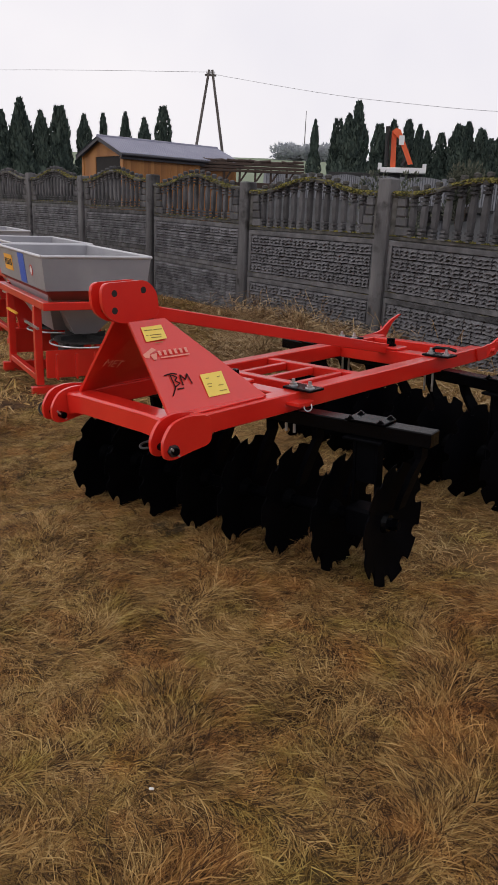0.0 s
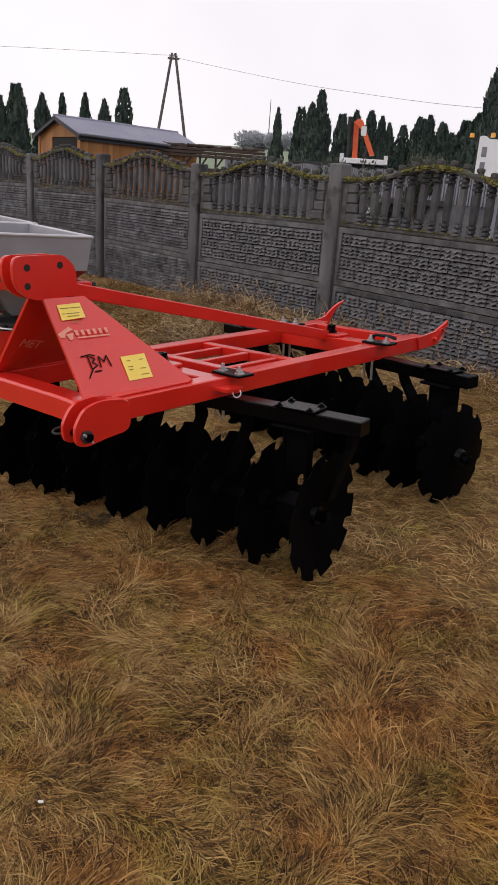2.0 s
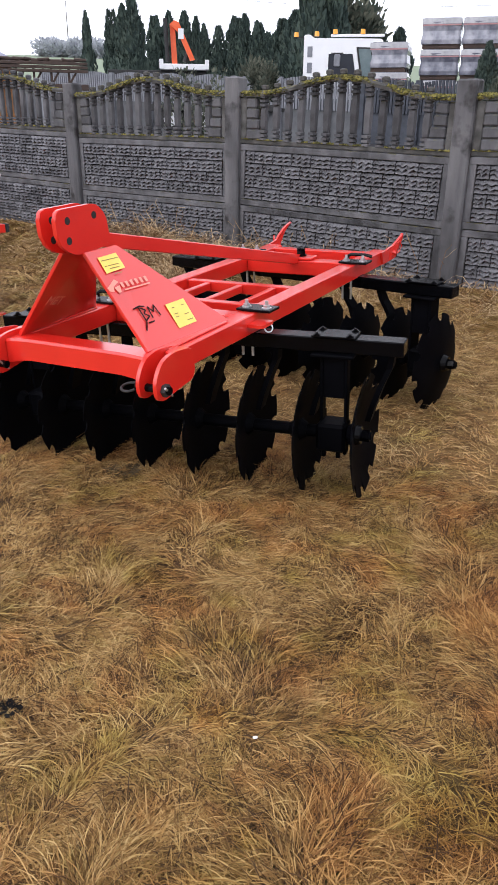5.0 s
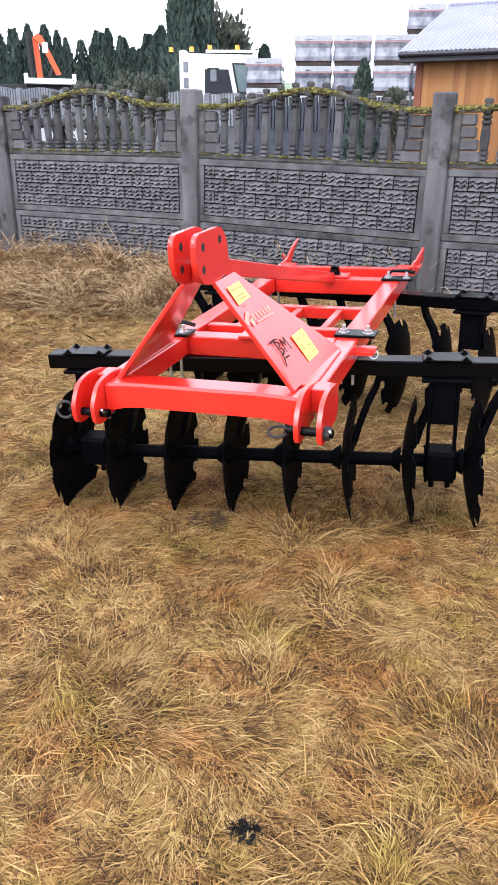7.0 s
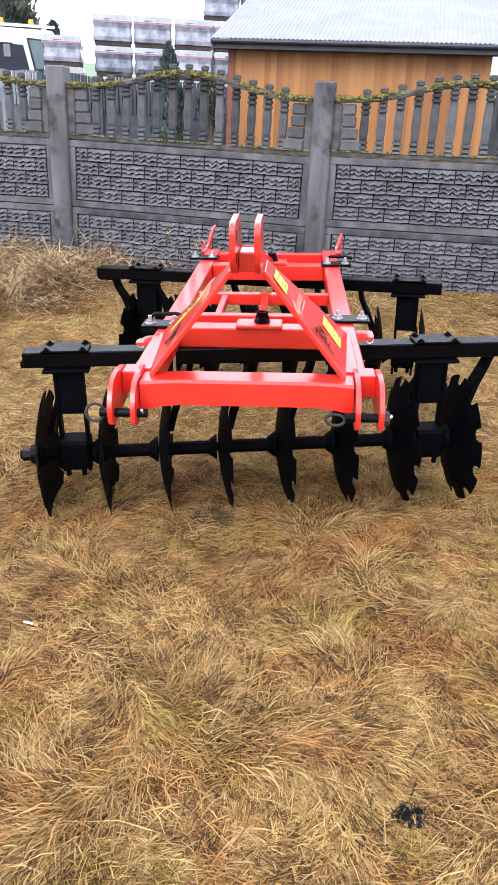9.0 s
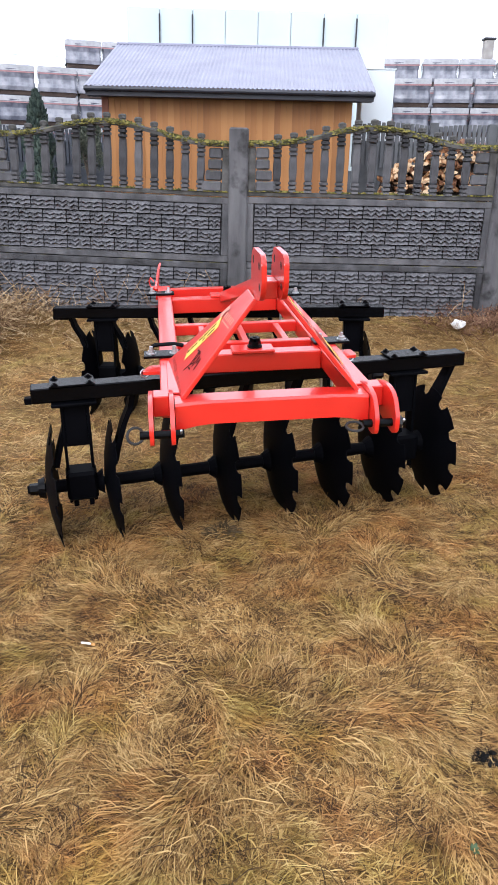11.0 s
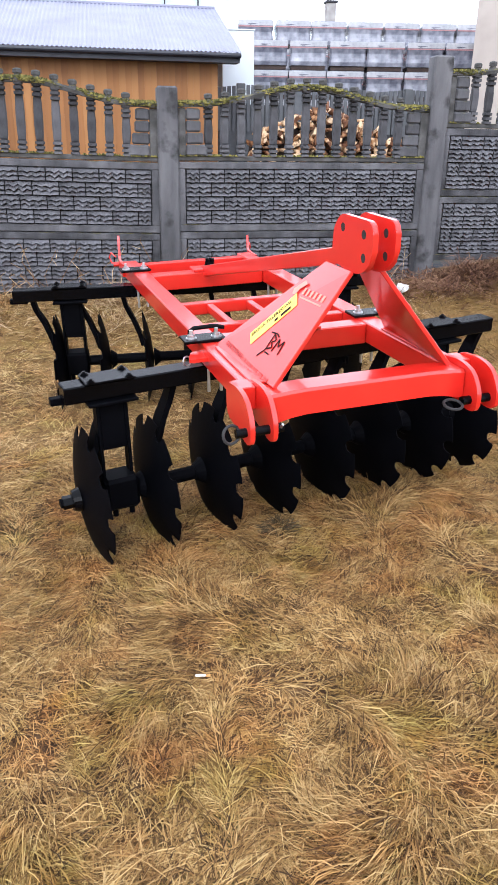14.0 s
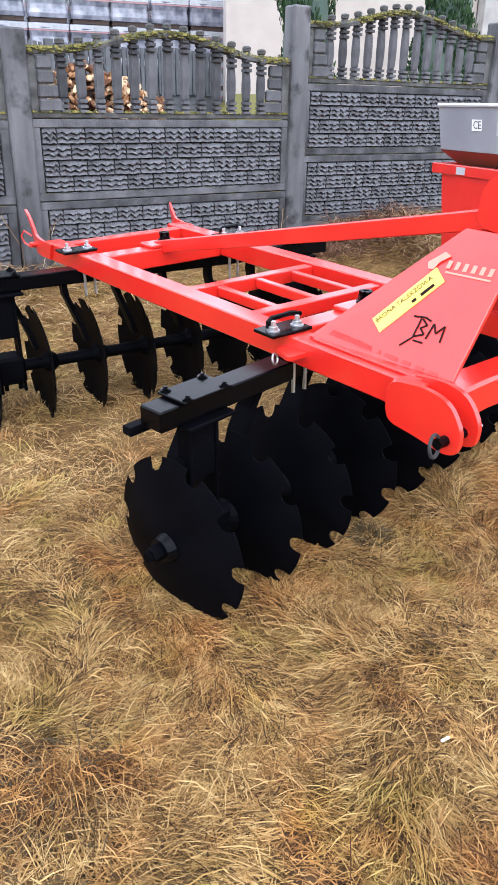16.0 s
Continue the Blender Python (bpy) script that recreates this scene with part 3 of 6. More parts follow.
def gang(harrow, x0, slope, y0, hub_dy, hub_z, first, pitch, count, beam_x, dish, hangers, disc_me, spool_me, arm_dir, end_stub, lean=0.0, zt=0.648, bh=0.058):
    """One row of discs under its beam. The beam runs along y = y0 + slope * x."""
    ang = math.atan(slope)
    c, s = math.cos(ang), math.sin(ang)
    G = Matrix.Translation((0, y0, 0)) @ Matrix.Rotation(ang, 4, "Z")
    L = Matrix.Translation((0, 0, hub_z)) @ Matrix.Rotation(-math.atan(lean), 4, "Y") @ Matrix.Translation((0, 0, -hub_z))

    def add(name, bm, mat=BLACK, parent=harrow, label="", smooth=False):
        bmesh.ops.transform(bm, matrix=G, verts=bm.verts)
        return part(name, bm, mat, parent, label, smooth)
    b0, b1 = beam_x[0] / c, beam_x[1] / c
    add("gang_beam", made_box(b0, b1, -0.041, 0.041, zt - bh, zt, 0.004), BLACK_TOP, label="black square steel gang beam")
    for hx in hangers:
        plate = add("clamp_plate", made_box(hx - 0.085, hx + 0.085, -0.054, 0.054, zt + 0.002, zt + 0.010, 0.002), BLACK_TOP)
        for dx in (-0.065, 0.065):
            for dy in (-0.043, 0.043):
                p = G @ Vector((hx + dx, dy, zt + 0.010))
                bolt(plate, p, 0.0085, 0.005, BLACK_TOP)
        add("clamp_plate", made_box(hx - 0.085, hx + 0.085, -0.068, 0.068, zt - bh - 0.014, zt - bh - 0.002, 0.003))
        bm = bmesh.new()
        box(bm, hx - 0.055, hx - 0.043, -0.03, 0.04 + hub_dy, 0.16, zt - bh - 0.014, 0.002)
        box(bm, hx + 0.043, hx + 0.055, -0.03, 0.04 + hub_dy, 0.16, zt - bh - 0.014, 0.002)
        box(bm, hx - 0.043, hx + 0.043, -0.025, 0.035 + hub_dy, 0.40, zt - bh - 0.014, 0.002)
        add("bearing_hanger", bm)
        bm = bmesh.new()
        box(bm, hx - 0.06, hx + 0.06, hub_dy - 0.055, hub_dy + 0.055, hub_z - 0.06, hub_z + 0.06, 0.012)
        for dy in (-0.035, 0.035):
            tube(bm, (hx - 0.03, hub_dy + dy, hub_z - 0.085), (hx - 0.03, hub_dy + dy, hub_z - 0.055), 0.01, seg=8)
            tube(bm, (hx + 0.03, hub_dy + dy, hub_z - 0.085), (hx + 0.03, hub_dy + dy, hub_z - 0.055), 0.01, seg=8)
        add("bearing_housing", bm, BLACK)
    last = first + pitch * (count - 1)
    bm = bmesh.new()
    tube(bm, (first - 0.07, hub_dy, hub_z), (last + 0.07, hub_dy, hub_z), 0.017, seg=10)
    bmesh.ops.transform(bm, matrix=L, verts=bm.verts)
    add("gang_shaft", bm)
    for xe, sg in ((first, -1), (last, 1)):
        bm = bmesh.new()
        tube(bm, (xe + sg * 0.002, hub_dy, hub_z), (xe + sg * 0.028, hub_dy, hub_z), 0.045, 0.036, 18)
        tube(bm, (xe + sg * 0.028, hub_dy, hub_z), (xe + sg * 0.062, hub_dy, hub_z), 0.024, 0.024, 6)
        bmesh.ops.transform(bm, matrix=L, verts=bm.verts)
        add("end_nut", bm, BLACK_TOP)
    rng = random.Random(int(y0 * 100))
    for i in range(count):
        x = first + pitch * i
        m = G @ L @ Matrix.Translation((x, hub_dy, hub_z)) @ Matrix.Rotation(rng.uniform(0, 0.63), 4, "X")
        if dish < 0:
            m = m @ Matrix.Rotation(math.pi, 4, "Z")
        part_of("disc", disc_me, BLACK, harrow, m=m)
        if i < count - 1:
            part_of("spool", spool_me, BLACK_TOP, harrow, m=G @ L @ Matrix.Translation((x + pitch / 2, hub_dy, hub_z)))
        # scraper: a bent flat bar from the beam down to the hollow of the disc
        sx = x + dish * 0.05
        knee = hub_dy * 0.5
        pts = [Vector((sx - arm_dir * 0.085, 0.0, zt - bh - 0.003)), Vector((sx - arm_dir * 0.075, 0.02, zt - 0.115)), Vector((sx - arm_dir * 0.045, 0.035 + knee, zt - 0.185)),
               Vector((sx - arm_dir * 0.015, 0.03 + knee, hub_z + 0.13)), Vector((sx, 0.02 + knee, hub_z + 0.07))]
        bm = bmesh.new()
        rows = []
        for p, h in zip(pts, (0.026, 0.03, 0.036, 0.038, 0.030)):
            rows.append([bm.verts.new(p + Vector((dx, dy, 0))) for dx, dy in ((-0.011, -h), (0.011, -h), (0.011, h), (-0.011, h))])
        for a, b in zip(rows, rows[1:]):
            for k in range(4):
                bm.faces.new((a[k], a[(k + 1) % 4], b[(k + 1) % 4], b[k]))
        bm.faces.new(rows[0])
        bm.faces.new(rows[-1])
        add("scraper", bm)
    if end_stub:
        add("scraper_rail", made_box(beam_x[0] / c - 0.03, beam_x[0] / c + 0.06, 0.046, 0.08, zt - bh - 0.028, zt - bh - 0.002, 0.003))


def leg_frame(sg):
    """Plane of a mast leg: corner, along the rail, up the plate, outward."""
    a, b, t = Vector((sg * 0.288, 0.042, 0.728)), Vector((sg * 0.322, 0.515, 0.726)), Vector((sg * 0.046, 0.062, 1.036))
    eu = (b - a).normalized()
    n = (b - a).cross(t - a).normalized()
    if n.z < 0:
        n = -n
    ev = n.cross(eu) if n.cross(eu).z > 0 else eu.cross(n)
    return a, eu, ev, n


def on_leg(sg, u, v, lift):
    a, eu, ev, n = leg_frame(sg)
    return a + eu * u + ev * v + n * lift


def sticker(parent, name, sg, quad, mat, label="", lift=0.0085, t=0.001):
    bm = bmesh.new()
    slab(bm, [on_leg(sg, u, v, lift) for u, v in quad], t)
    return part(name, bm, mat, parent, label)


def bars_in(parent, sg, origin, du, dv, lines, mat, lift=0.0098, name="print_bar", thick=0.35):
    """Rows of short bars for lettering that cannot be read. lines: lists of (start, end) along du, one list a row."""
    bm = bmesh.new()
    o, du, dv = Vector(origin), Vector(du), Vector(dv)
    for r, row in enumerate(lines):
        for s, e in row:
            q = [o + du * s + dv * r, o + du * e + dv * r, o + du * e + dv * (r + thick), o + du * s + dv * (r + thick)]
            slab(bm, [on_leg(sg, p.x, p.y, lift) for p in q], 0.0006)
    return part(name, bm, mat, parent, kind="stuff")


def build_harrow():
    h = thing("disc_harrow", HARROW, "red steel disc harrow with black notched discs standing on dry grass", "disc harrow")
    # front beam with its pairs of hitch ears
    bm = bmesh.new()
    prof = [(-0.315, 0.635, 0.725), (-0.25, 0.65, 0.730), (-0.2, 0.655, 0.732), (0.2, 0.655, 0.732), (0.25, 0.65, 0.730), (0.315, 0.635, 0.725)]
    rows = []
    for x, zb, zt in prof:
        rows.append([bm.verts.new((x, y, z)) for y, z in ((-0.002, zb), (0.006, zb), (0.085, zb), (0.092, zb + 0.008), (0.092, zt - 0.008), (0.085, zt), (0.006, zt), (-0.002, zt - 0.008))])
    for a, b in zip(rows, rows[1:]):
        for k in range(8):
            bm.faces.new((a[k], a[(k + 1) % 8], b[(k + 1) % 8], b[k]))
    bm.faces.new(rows[0])
    bm.faces.new(rows[-1])
    part("front_beam", bm, RED, h)
    for sg in (-1, 1):
        for x in (0.325, 0.392):
            ear = rounded([(-0.070, 0.613), (-0.076, 0.672), (-0.035, 0.732), (0.035, 0.747), (0.152, 0.733), (0.152, 0.626), (0.06, 0.618), (-0.03, 0.603)], 0.033, 6)
            bm = bmesh.new()
            slab(bm, [(sg * x, y, z) for y, z in ear], 0.014)
            bmesh.ops.bevel(bm, geom=list(bm.edges), offset=0.002, segments=1, affect="EDGES")
            part("hitch_ear", bm, RED, h, "thick red hitch plate with rounded nose")
        part("ear_filler", made_box(sg * 0.332, sg * 0.385, 0.075, 0.15, 0.66, 0.73, 0.003) if sg > 0 else made_box(-0.385, -0.332, 0.075, 0.15, 0.66, 0.73, 0.003), RED, h)
        bm = bmesh.new()
        a, b = (0.29, 0.425) if sg > 0 else (-0.43, -0.29)
        tube(bm, (a, -0.035, 0.64), (b, -0.035, 0.64), 0.0135, seg=14)
        pin = part("hitch_pin", bm, BLACK_TOP, h, "steel lower hitch pin")
        if sg > 0:
            bm = bmesh.new()
            tube(bm, (0.40, -0.035, 0.64), (0.416, -0.035, 0.64), 0.022, seg=6)
            part("pin_nut", bm, RUBBER, pin)
            bm = bmesh.new()
            tube(bm, (0.42, -0.055, 0.655), (0.42, -0.02, 0.62), 0.004, seg=6)
            part("linch_pin", bm, ZINC, pin)
            bm = bmesh.new()
            ring(bm, Matrix.Translation((0.262, -0.035, 0.632)) @ Matrix.Rotation(radians(12), 4, "X"), 0.028, 0.0045)
            part("pull_ring", bm, RUBBER, pin)
        else:
            bm = bmesh.new()
            ring(bm, Matrix.Translation((-0.444, -0.04, 0.642)) @ Matrix.Rotation(radians(80), 4, "X") @ Matrix.Rotation(radians(15), 4, "Y"), 0.026, 0.0045)
            part("pull_ring", bm, RUBBER, pin)
            bm = bmesh.new()
            tube(bm, (-0.30, -0.06, 0.66), (-0.30, -0.02, 0.62), 0.004, seg=6)
            part("linch_pin", bm, ZINC, pin)
    # side rails and cross members
    for sg in (-1, 1):
        x0, x1 = sorted((sg * 0.285, sg * 0.36))
        part("side_rail", made_box(x0, x1, 0.094, 2.20, 0.648, 0.725, 0.004), RED, h, "red square-tube side rail")
    part("cross_member", made_box(-0.284, 0.284, 0.595, 0.675, 0.646, 0.722, 0.004), RED, h)
    part("cross_member", made_box(-0.284, 0.284, 0.80, 0.845, 0.668, 0.716, 0.003), RED, h)
    part("cross_member", made_box(-0.284, 0.284, 1.16, 1.205, 0.668, 0.716, 0.003), RED, h)
    part("cross_member", made_box(-0.284, 0.284, 1.765, 1.85, 0.646, 0.722, 0.004), RED, h)
    part("cross_member", made_box(-0.284, 0.284, 2.09, 2.15, 0.65, 0.72, 0.003), RED, h)
    for x in (-0.165, 0.01, 0.185):
        part("frame_slat", made_box(x - 0.014, x + 0.014, 0.846, 1.159, 0.676, 0.712, 0.003), RED, h)
    for y in (0.628, 1.815):
        part("pivot_pad", made_box(-0.075, 0.095, y - 0.05, y + 0.05, 0.7225, 0.738, 0.004), RED, h)
        bm = bmesh.new()
        tube(bm, (0.02, y, 0.739), (0.02, y, 0.746), 0.03, seg=18)
        tube(bm, (0.02, y, 0.746), (0.02, y, 0.764), 0.025, 0.024, seg=6)
        tube(bm, (0.02, y, 0.764), (0.02, y, 0.772), 0.011, seg=12)
        for k in range(6):
            box(bm, 0.010, 0.021, -0.007, 0.007, 0.764, 0.778, 0, Matrix.Translation((0.02, y, 0)) @ Matrix.Rotation(radians(60 * k), 4, "Z"))
        part("castle_nut", bm, BLACK_TOP, h, "black castle nut on the gang pivot")
    # the rear brace of the mast
    bm = bmesh.new()
    a, b = Vector((0.0, 0.165, 1.068)), Vector((0.0, 1.83, 0.715))
    d = (b - a).normalized()
    up = d.cross(Vector((1, 0, 0))).normalized()
    if up.z < 0:
        up = -up
    hw, hh = Vector((0.025, 0, 0)), up * 0.026
    rows = [[bm.verts.new(p + sx * hw + sy * hh) for sx, sy in ((-1, -1), (1, -1), (1, 1), (-1, 1))] for p in (a, b)]
    for k in range(4):
        bm.faces.new((rows[0][k], rows[0][(k + 1) % 4], rows[1][(k + 1) % 4], rows[1][k]))
    bm.faces.new(rows[0])
    bm.faces.new(rows[1])
    bmesh.ops.bevel(bm, geom=list(bm.edges), offset=0.003, segments=1, affect="EDGES")
    part("mast_brace", bm, RED, h, "red square tube from mast head to rear cross member")
    # mast: two slanted plates and the head plates
    for sg in (-1, 1):
        bm = bmesh.new()
        quad = [Vector((sg * 0.288, 0.042, 0.728)), Vector((sg * 0.322, 0.515, 0.726)), Vector((sg * 0.046, 0.232, 1.036)), Vector((sg * 0.046, 0.062, 1.036))]
        slab(bm, quad, 0.014)
        bmesh.ops.bevel(bm, geom=list(bm.edges), offset=0.002, segments=1, affect="EDGES")
        leg = part("mast_leg", bm, RED, h, "broad slanted red mast plate with stickers and lettering")
        bm = bmesh.new()
        box(bm, min(sg * 0.288, sg * 0.335), max(sg * 0.288, sg * 0.335), 0.10, 0.49, 0.7255, 0.733, 0.002)
        part("weld_bead", bm, RED, leg)
        head = rounded([(-0.043, 1.184), (0.158, 1.187), (0.205, 1.145), (0.216, 1.048), (0.09, 1.030), (0.012, 1.040), (-0.042, 1.085)], 0.032, 5)
        bm = bmesh.new()
        slab(bm, [(sg * 0.0335, y, z) for y, z in head], 0.016)
        bmesh.ops.bevel(bm, geom=list(bm.edges), offset=0.003, segments=1, affect="EDGES")
        plate = part("mast_head_plate", bm, RED, h, "thick red rounded mast head plate with three holes")
        for y, z in ((0.012, 1.146), (0.010, 1.084), (0.143, 1.150)):
            bm = bmesh.new()
            tube(bm, (sg * 0.0250, y, z), (sg * 0.0420, y, z), 0.0125, seg=18)
            part("pin_hole", bm, HOLLOW, plate, "dark drilled pin hole")
    part("head_spacer", made_box(-0.025, 0.025, 0.07, 0.16, 1.035, 1.09, 0.003), RED, h)
    # writing and stickers on the +x leg
    legs = [o for o in h.children if o.name.startswith("mast_leg")]
    right, left = legs[0], legs[1]
    s = sticker(left, "sticker", 1, [(0.040, 0.362), (0.132, 0.366), (0.132, 0.306), (0.036, 0.300)], YELLOW, "yellow warning sticker with fine print")
    bars_in(s, 1, (0.046, 0.349), (0.085, 0), (0, -0.011), [[(0, 0.45), (0.5, 0.95)], [], [(0.02, 0.12), (0.2, 0.8)], [(0.2, 0.75)], [], [(0.3, 0.7)]], OCHRE_INK, thick=0.25)
    s = sticker(left, "sticker", 1, [(0.203, 0.135), (0.308, 0.137), (0.302, 0.040), (0.199, 0.038)], YELLOW, "yellow warning sticker with a small pictogram")
    bars_in(s, 1, (0.212, 0.117), (0.085, 0), (0, -0.012), [[(0.1, 0.28), (0.75, 0.92)], [], [(0.05, 0.3)], [(0.05, 0.25), (0.62, 0.9)], [], [(0.55, 0.95)]], OCHRE_INK, thick=0.25)
    # pale maker's mark: plain shapes only
    bm = bmesh.new()
    for q in ([(0.0, 0.25), (0.05, 0.275), (0.062, 0.262), (0.03, 0.25)], [(0.0, 0.25), (0.03, 0.25), (0.02, 0.232), (0.004, 0.236)], [(0.03, 0.245), (0.06, 0.25), (0.05, 0.225), (0.036, 0.222)]):
        slab(bm, [on_leg(1, u, v, 0.0085) for u, v in q], 0.0008)
    for k in range(6):
        u = 0.066 + k * 0.024
        slab(bm, [on_leg(1, a, b, 0.0085) for a, b in ((u, 0.258), (u + 0.012, 0.258), (u + 0.012, 0.238), (u, 0.238))], 0.0008)
    slab(bm, [on_leg(1, a, b, 0.0085) for a, b in ((0.07, 0.231), (0.20, 0.231), (0.20, 0.226), (0.07, 0.226))], 0.0008)
    part("maker_mark", bm, PALE, left, "pale printed maker's mark as plain shapes", kind="stuff")
    for sg, leg, o, d in ((1, left, (0.05, 0.155), 1), (-1, right, (0.185, 0.135), -1)):
        bm = bmesh.new()

        def stroke(pts, w=0.005):
            for a, b in zip(pts, pts[1:]):
                a, b = Vector(a), Vector(b)
                k = (b - a).normalized()
                q = Vector((-k.y, k.x)) * w / 2
                slab(bm, [on_leg(sg, o[0] + d * p.x, o[1] + p.y, 0.0085) for p in (a + q, b + q, b - q, a - q)], 0.0008)
        stroke([(0, 0), (0.035, 0.004), (0.055, -0.002)])
        stroke([(0.025, 0.0), (0.025, -0.055), (0.0, -0.085)])
        stroke([(0.03, -0.002), (0.05, -0.015), (0.034, -0.026), (0.052, -0.04), (0.026, -0.052)])
        stroke([(0.062, -0.05), (0.066, -0.006), (0.082, -0.03), (0.098, -0.006), (0.104, -0.05)])
        stroke([(0.03, -0.062), (0.06, -0.062)])
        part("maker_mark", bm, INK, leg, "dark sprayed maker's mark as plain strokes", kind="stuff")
    # -x leg: long yellow sticker, order line
    s = sticker(right, "sticker", -1, [(0.300, 0.098), (0.258, 0.068), (0.148, 0.242), (0.190, 0.275)], YELLOW, "long yellow sticker with the machine's kind in print")
    a, eu, ev, n = leg_frame(-1)

    def leg_m(u, v, du, dv, lift=0.0096):
        x = (eu * du + ev * dv).normalized()
        y = n.cross(x).normalized()
        m = Matrix((x, y, n)).transposed().to_4x4()
        m.translation = on_leg(-1, u, v, lift)
        return m
    label_text(s, "BRONA TALERZOWA", leg_m(0.2845, 0.0935, -0.110, 0.174), 0.0185, INK)
    bars_in(s, -1, (0.206, 0.166), (-0.05, 0.079), (0.0085, 0.006), [[(0, 0.15), (0.3, 0.75)]], INK, thick=0.9)
    label_text(right, "ZAMOWIENIA", leg_m(0.41, 0.030, -1, -0.07), 0.024, FAINT)
    bars_in(right, -1, (0.235, 0.012), (-0.19, -0.012), (0, 0.016), [[(0, 0.04), (0.12, 0.34), (0.42, 0.56), (0.64, 0.78), (0.86, 1.0)]], FAINT, lift=0.0085, thick=0.7)
    bm = bmesh.new()
    for q in ([(0.222, 0.285), (0.187, 0.321), (0.165, 0.312), (0.19, 0.29)], [(0.222, 0.285), (0.19, 0.29), (0.196, 0.268), (0.214, 0.268)]):
        slab(bm, [on_leg(-1, u, v, 0.0085) for u, v in q], 0.0008)
    for k in range(6):
        u = 0.165 - k * 0.024
        slab(bm, [on_leg(-1, p, q, 0.0085) for p, q in ((u, 0.30), (u - 0.012, 0.30), (u - 0.012, 0.278), (u, 0.278))], 0.0008)
    slab(bm, [on_leg(-1, p, q, 0.0085) for p, q in ((0.16, 0.27), (0.03, 0.27), (0.03, 0.265), (0.16, 0.265))], 0.0008)
    part("maker_mark", bm, PALE, right, "pale printed maker's mark as plain shapes", kind="stuff")
    # chalk lettering on the inner face of the -x leg
    x_in = (eu * 0.112 + ev * -0.032).normalized()
    y_in = (-n).cross(x_in).normalized()
    m_in = Matrix((x_in, y_in, -n)).transposed().to_4x4()
    m_in.translation = on_leg(-1, 0.050, 0.165, -0.0105)
    label_text(right, "MET", m_in, 0.058, PALE, label="chalked pale lettering")
    # rear ears on the rails
    for sg in (-1, 1):
        mid = [(2.12, 0.688, 0.036), (2.20, 0.690, 0.036), (2.25, 0.695, 0.037), (2.285, 0.705, 0.036), (2.312, 0.745, 0.022), (2.35, 0.784, 0.012), (2.385, 0.806, 0.007), (2.425, 0.824, 0.003)]
        if sg > 0:
            mid = [(2.12, 0.688, 0.036), (2.20, 0.690, 0.036), (2.25, 0.695, 0.037), (2.285, 0.703, 0.035), (2.312, 0.733, 0.024), (2.335, 0.756, 0.016), (2.352, 0.774, 0.010), (2.36, 0.790, 0.005)]
        ear = [(y - w * 0.25, z + w) for y, z, w in mid] + [(y + w * 0.45, z - w * 0.9) for y, z, w in mid[::-1]]
        bm = bmesh.new()
        slab(bm, [(sg * 0.367, y, z) for y, z in ear], 0.012)
        for v in bm.verts:
            v.co.x += (0.036 if sg > 0 else 0.03) * max(0.0, (v.co.y - 2.25) / 0.115 if sg > 0 else (v.co.y - 2.25) / 0.175)
        e = part("rear_ear", bm, RED, h, "torch-cut red ear with a long curved tip")
        bm = bmesh.new()
        tube(bm, (sg * 0.33, 2.27, 0.70), (sg * 0.40, 2.27, 0.70), 0.012, seg=10)
        part("ear_pin", bm, RED, e)
        bm = bmesh.new()
        path_tube(bm, [(sg * 0.38, 2.29, 0.735), (sg * 0.40, 2.32, 0.755), (sg * 0.41, 2.335, 0.73), (sg * 0.40, 2.33, 0.70), (sg * 0.385, 2.30, 0.685)], 0.004, 6)
        part("ear_wire", bm, RED, e)
    # gangs
    disc_me, spool_me = disc_mesh(), spool_mesh(0.222)
    gang(h, 0, 0.138, 0.640, -0.022, 0.244, -0.846, 0.2305, 8, (-0.852, 0.94), 1, (-0.705, 0.68), disc_me, spool_me, -1, True, 0.010)
    gang(h, 0, -0.168, 1.881, 0.02, 0.256, -0.732, 0.2255, 8, (-0.945, 0.88), -1, (-0.68, 0.73), disc_me, spool_me, 1, True, -0.004, 0.655)
    # clamps that hold the beams under the rails
    for sg, y in ((1, 0.712), (-1, 0.605), (1, 1.775), (-1, 1.92)):
        x = sg * 0.345
        plate = part("rail_clamp", made_box(x - 0.075, x + 0.075, y - 0.045, y + 0.045, 0.7265, 0.7365, 0.002), BLACK_TOP, h, "dark clamp plate with bright bolts")
        for k, dx in enumerate((-0.045, 0.045)):
            bolt(plate, (x + dx, y - 0.01, 0.7365), 0.0115, 0.016, ZINC)
            bm = bmesh.new()
            tube(bm, (sg * 0.3225 + dx * 0.5, y - 0.052, 0.6485), (sg * 0.3225 + dx * 0.5, y - 0.052, 0.55), 0.006, seg=8)
            part("clamp_rod", bm, ZINC, plate)
        if (sg < 0) == (y < 1):
            bm = bmesh.new()
            path_tube(bm, [(x - 0.045, y + 0.012, 0.740), (x - 0.044, y + 0.014, 0.757), (x - 0.030, y + 0.016, 0.765), (x + 0.045, y + 0.020, 0.766), (x + 0.082, y + 0.018, 0.758)], 0.008, 8)
            part("locking_handle", bm, BLACK_TOP, plate, "black bent locking handle")
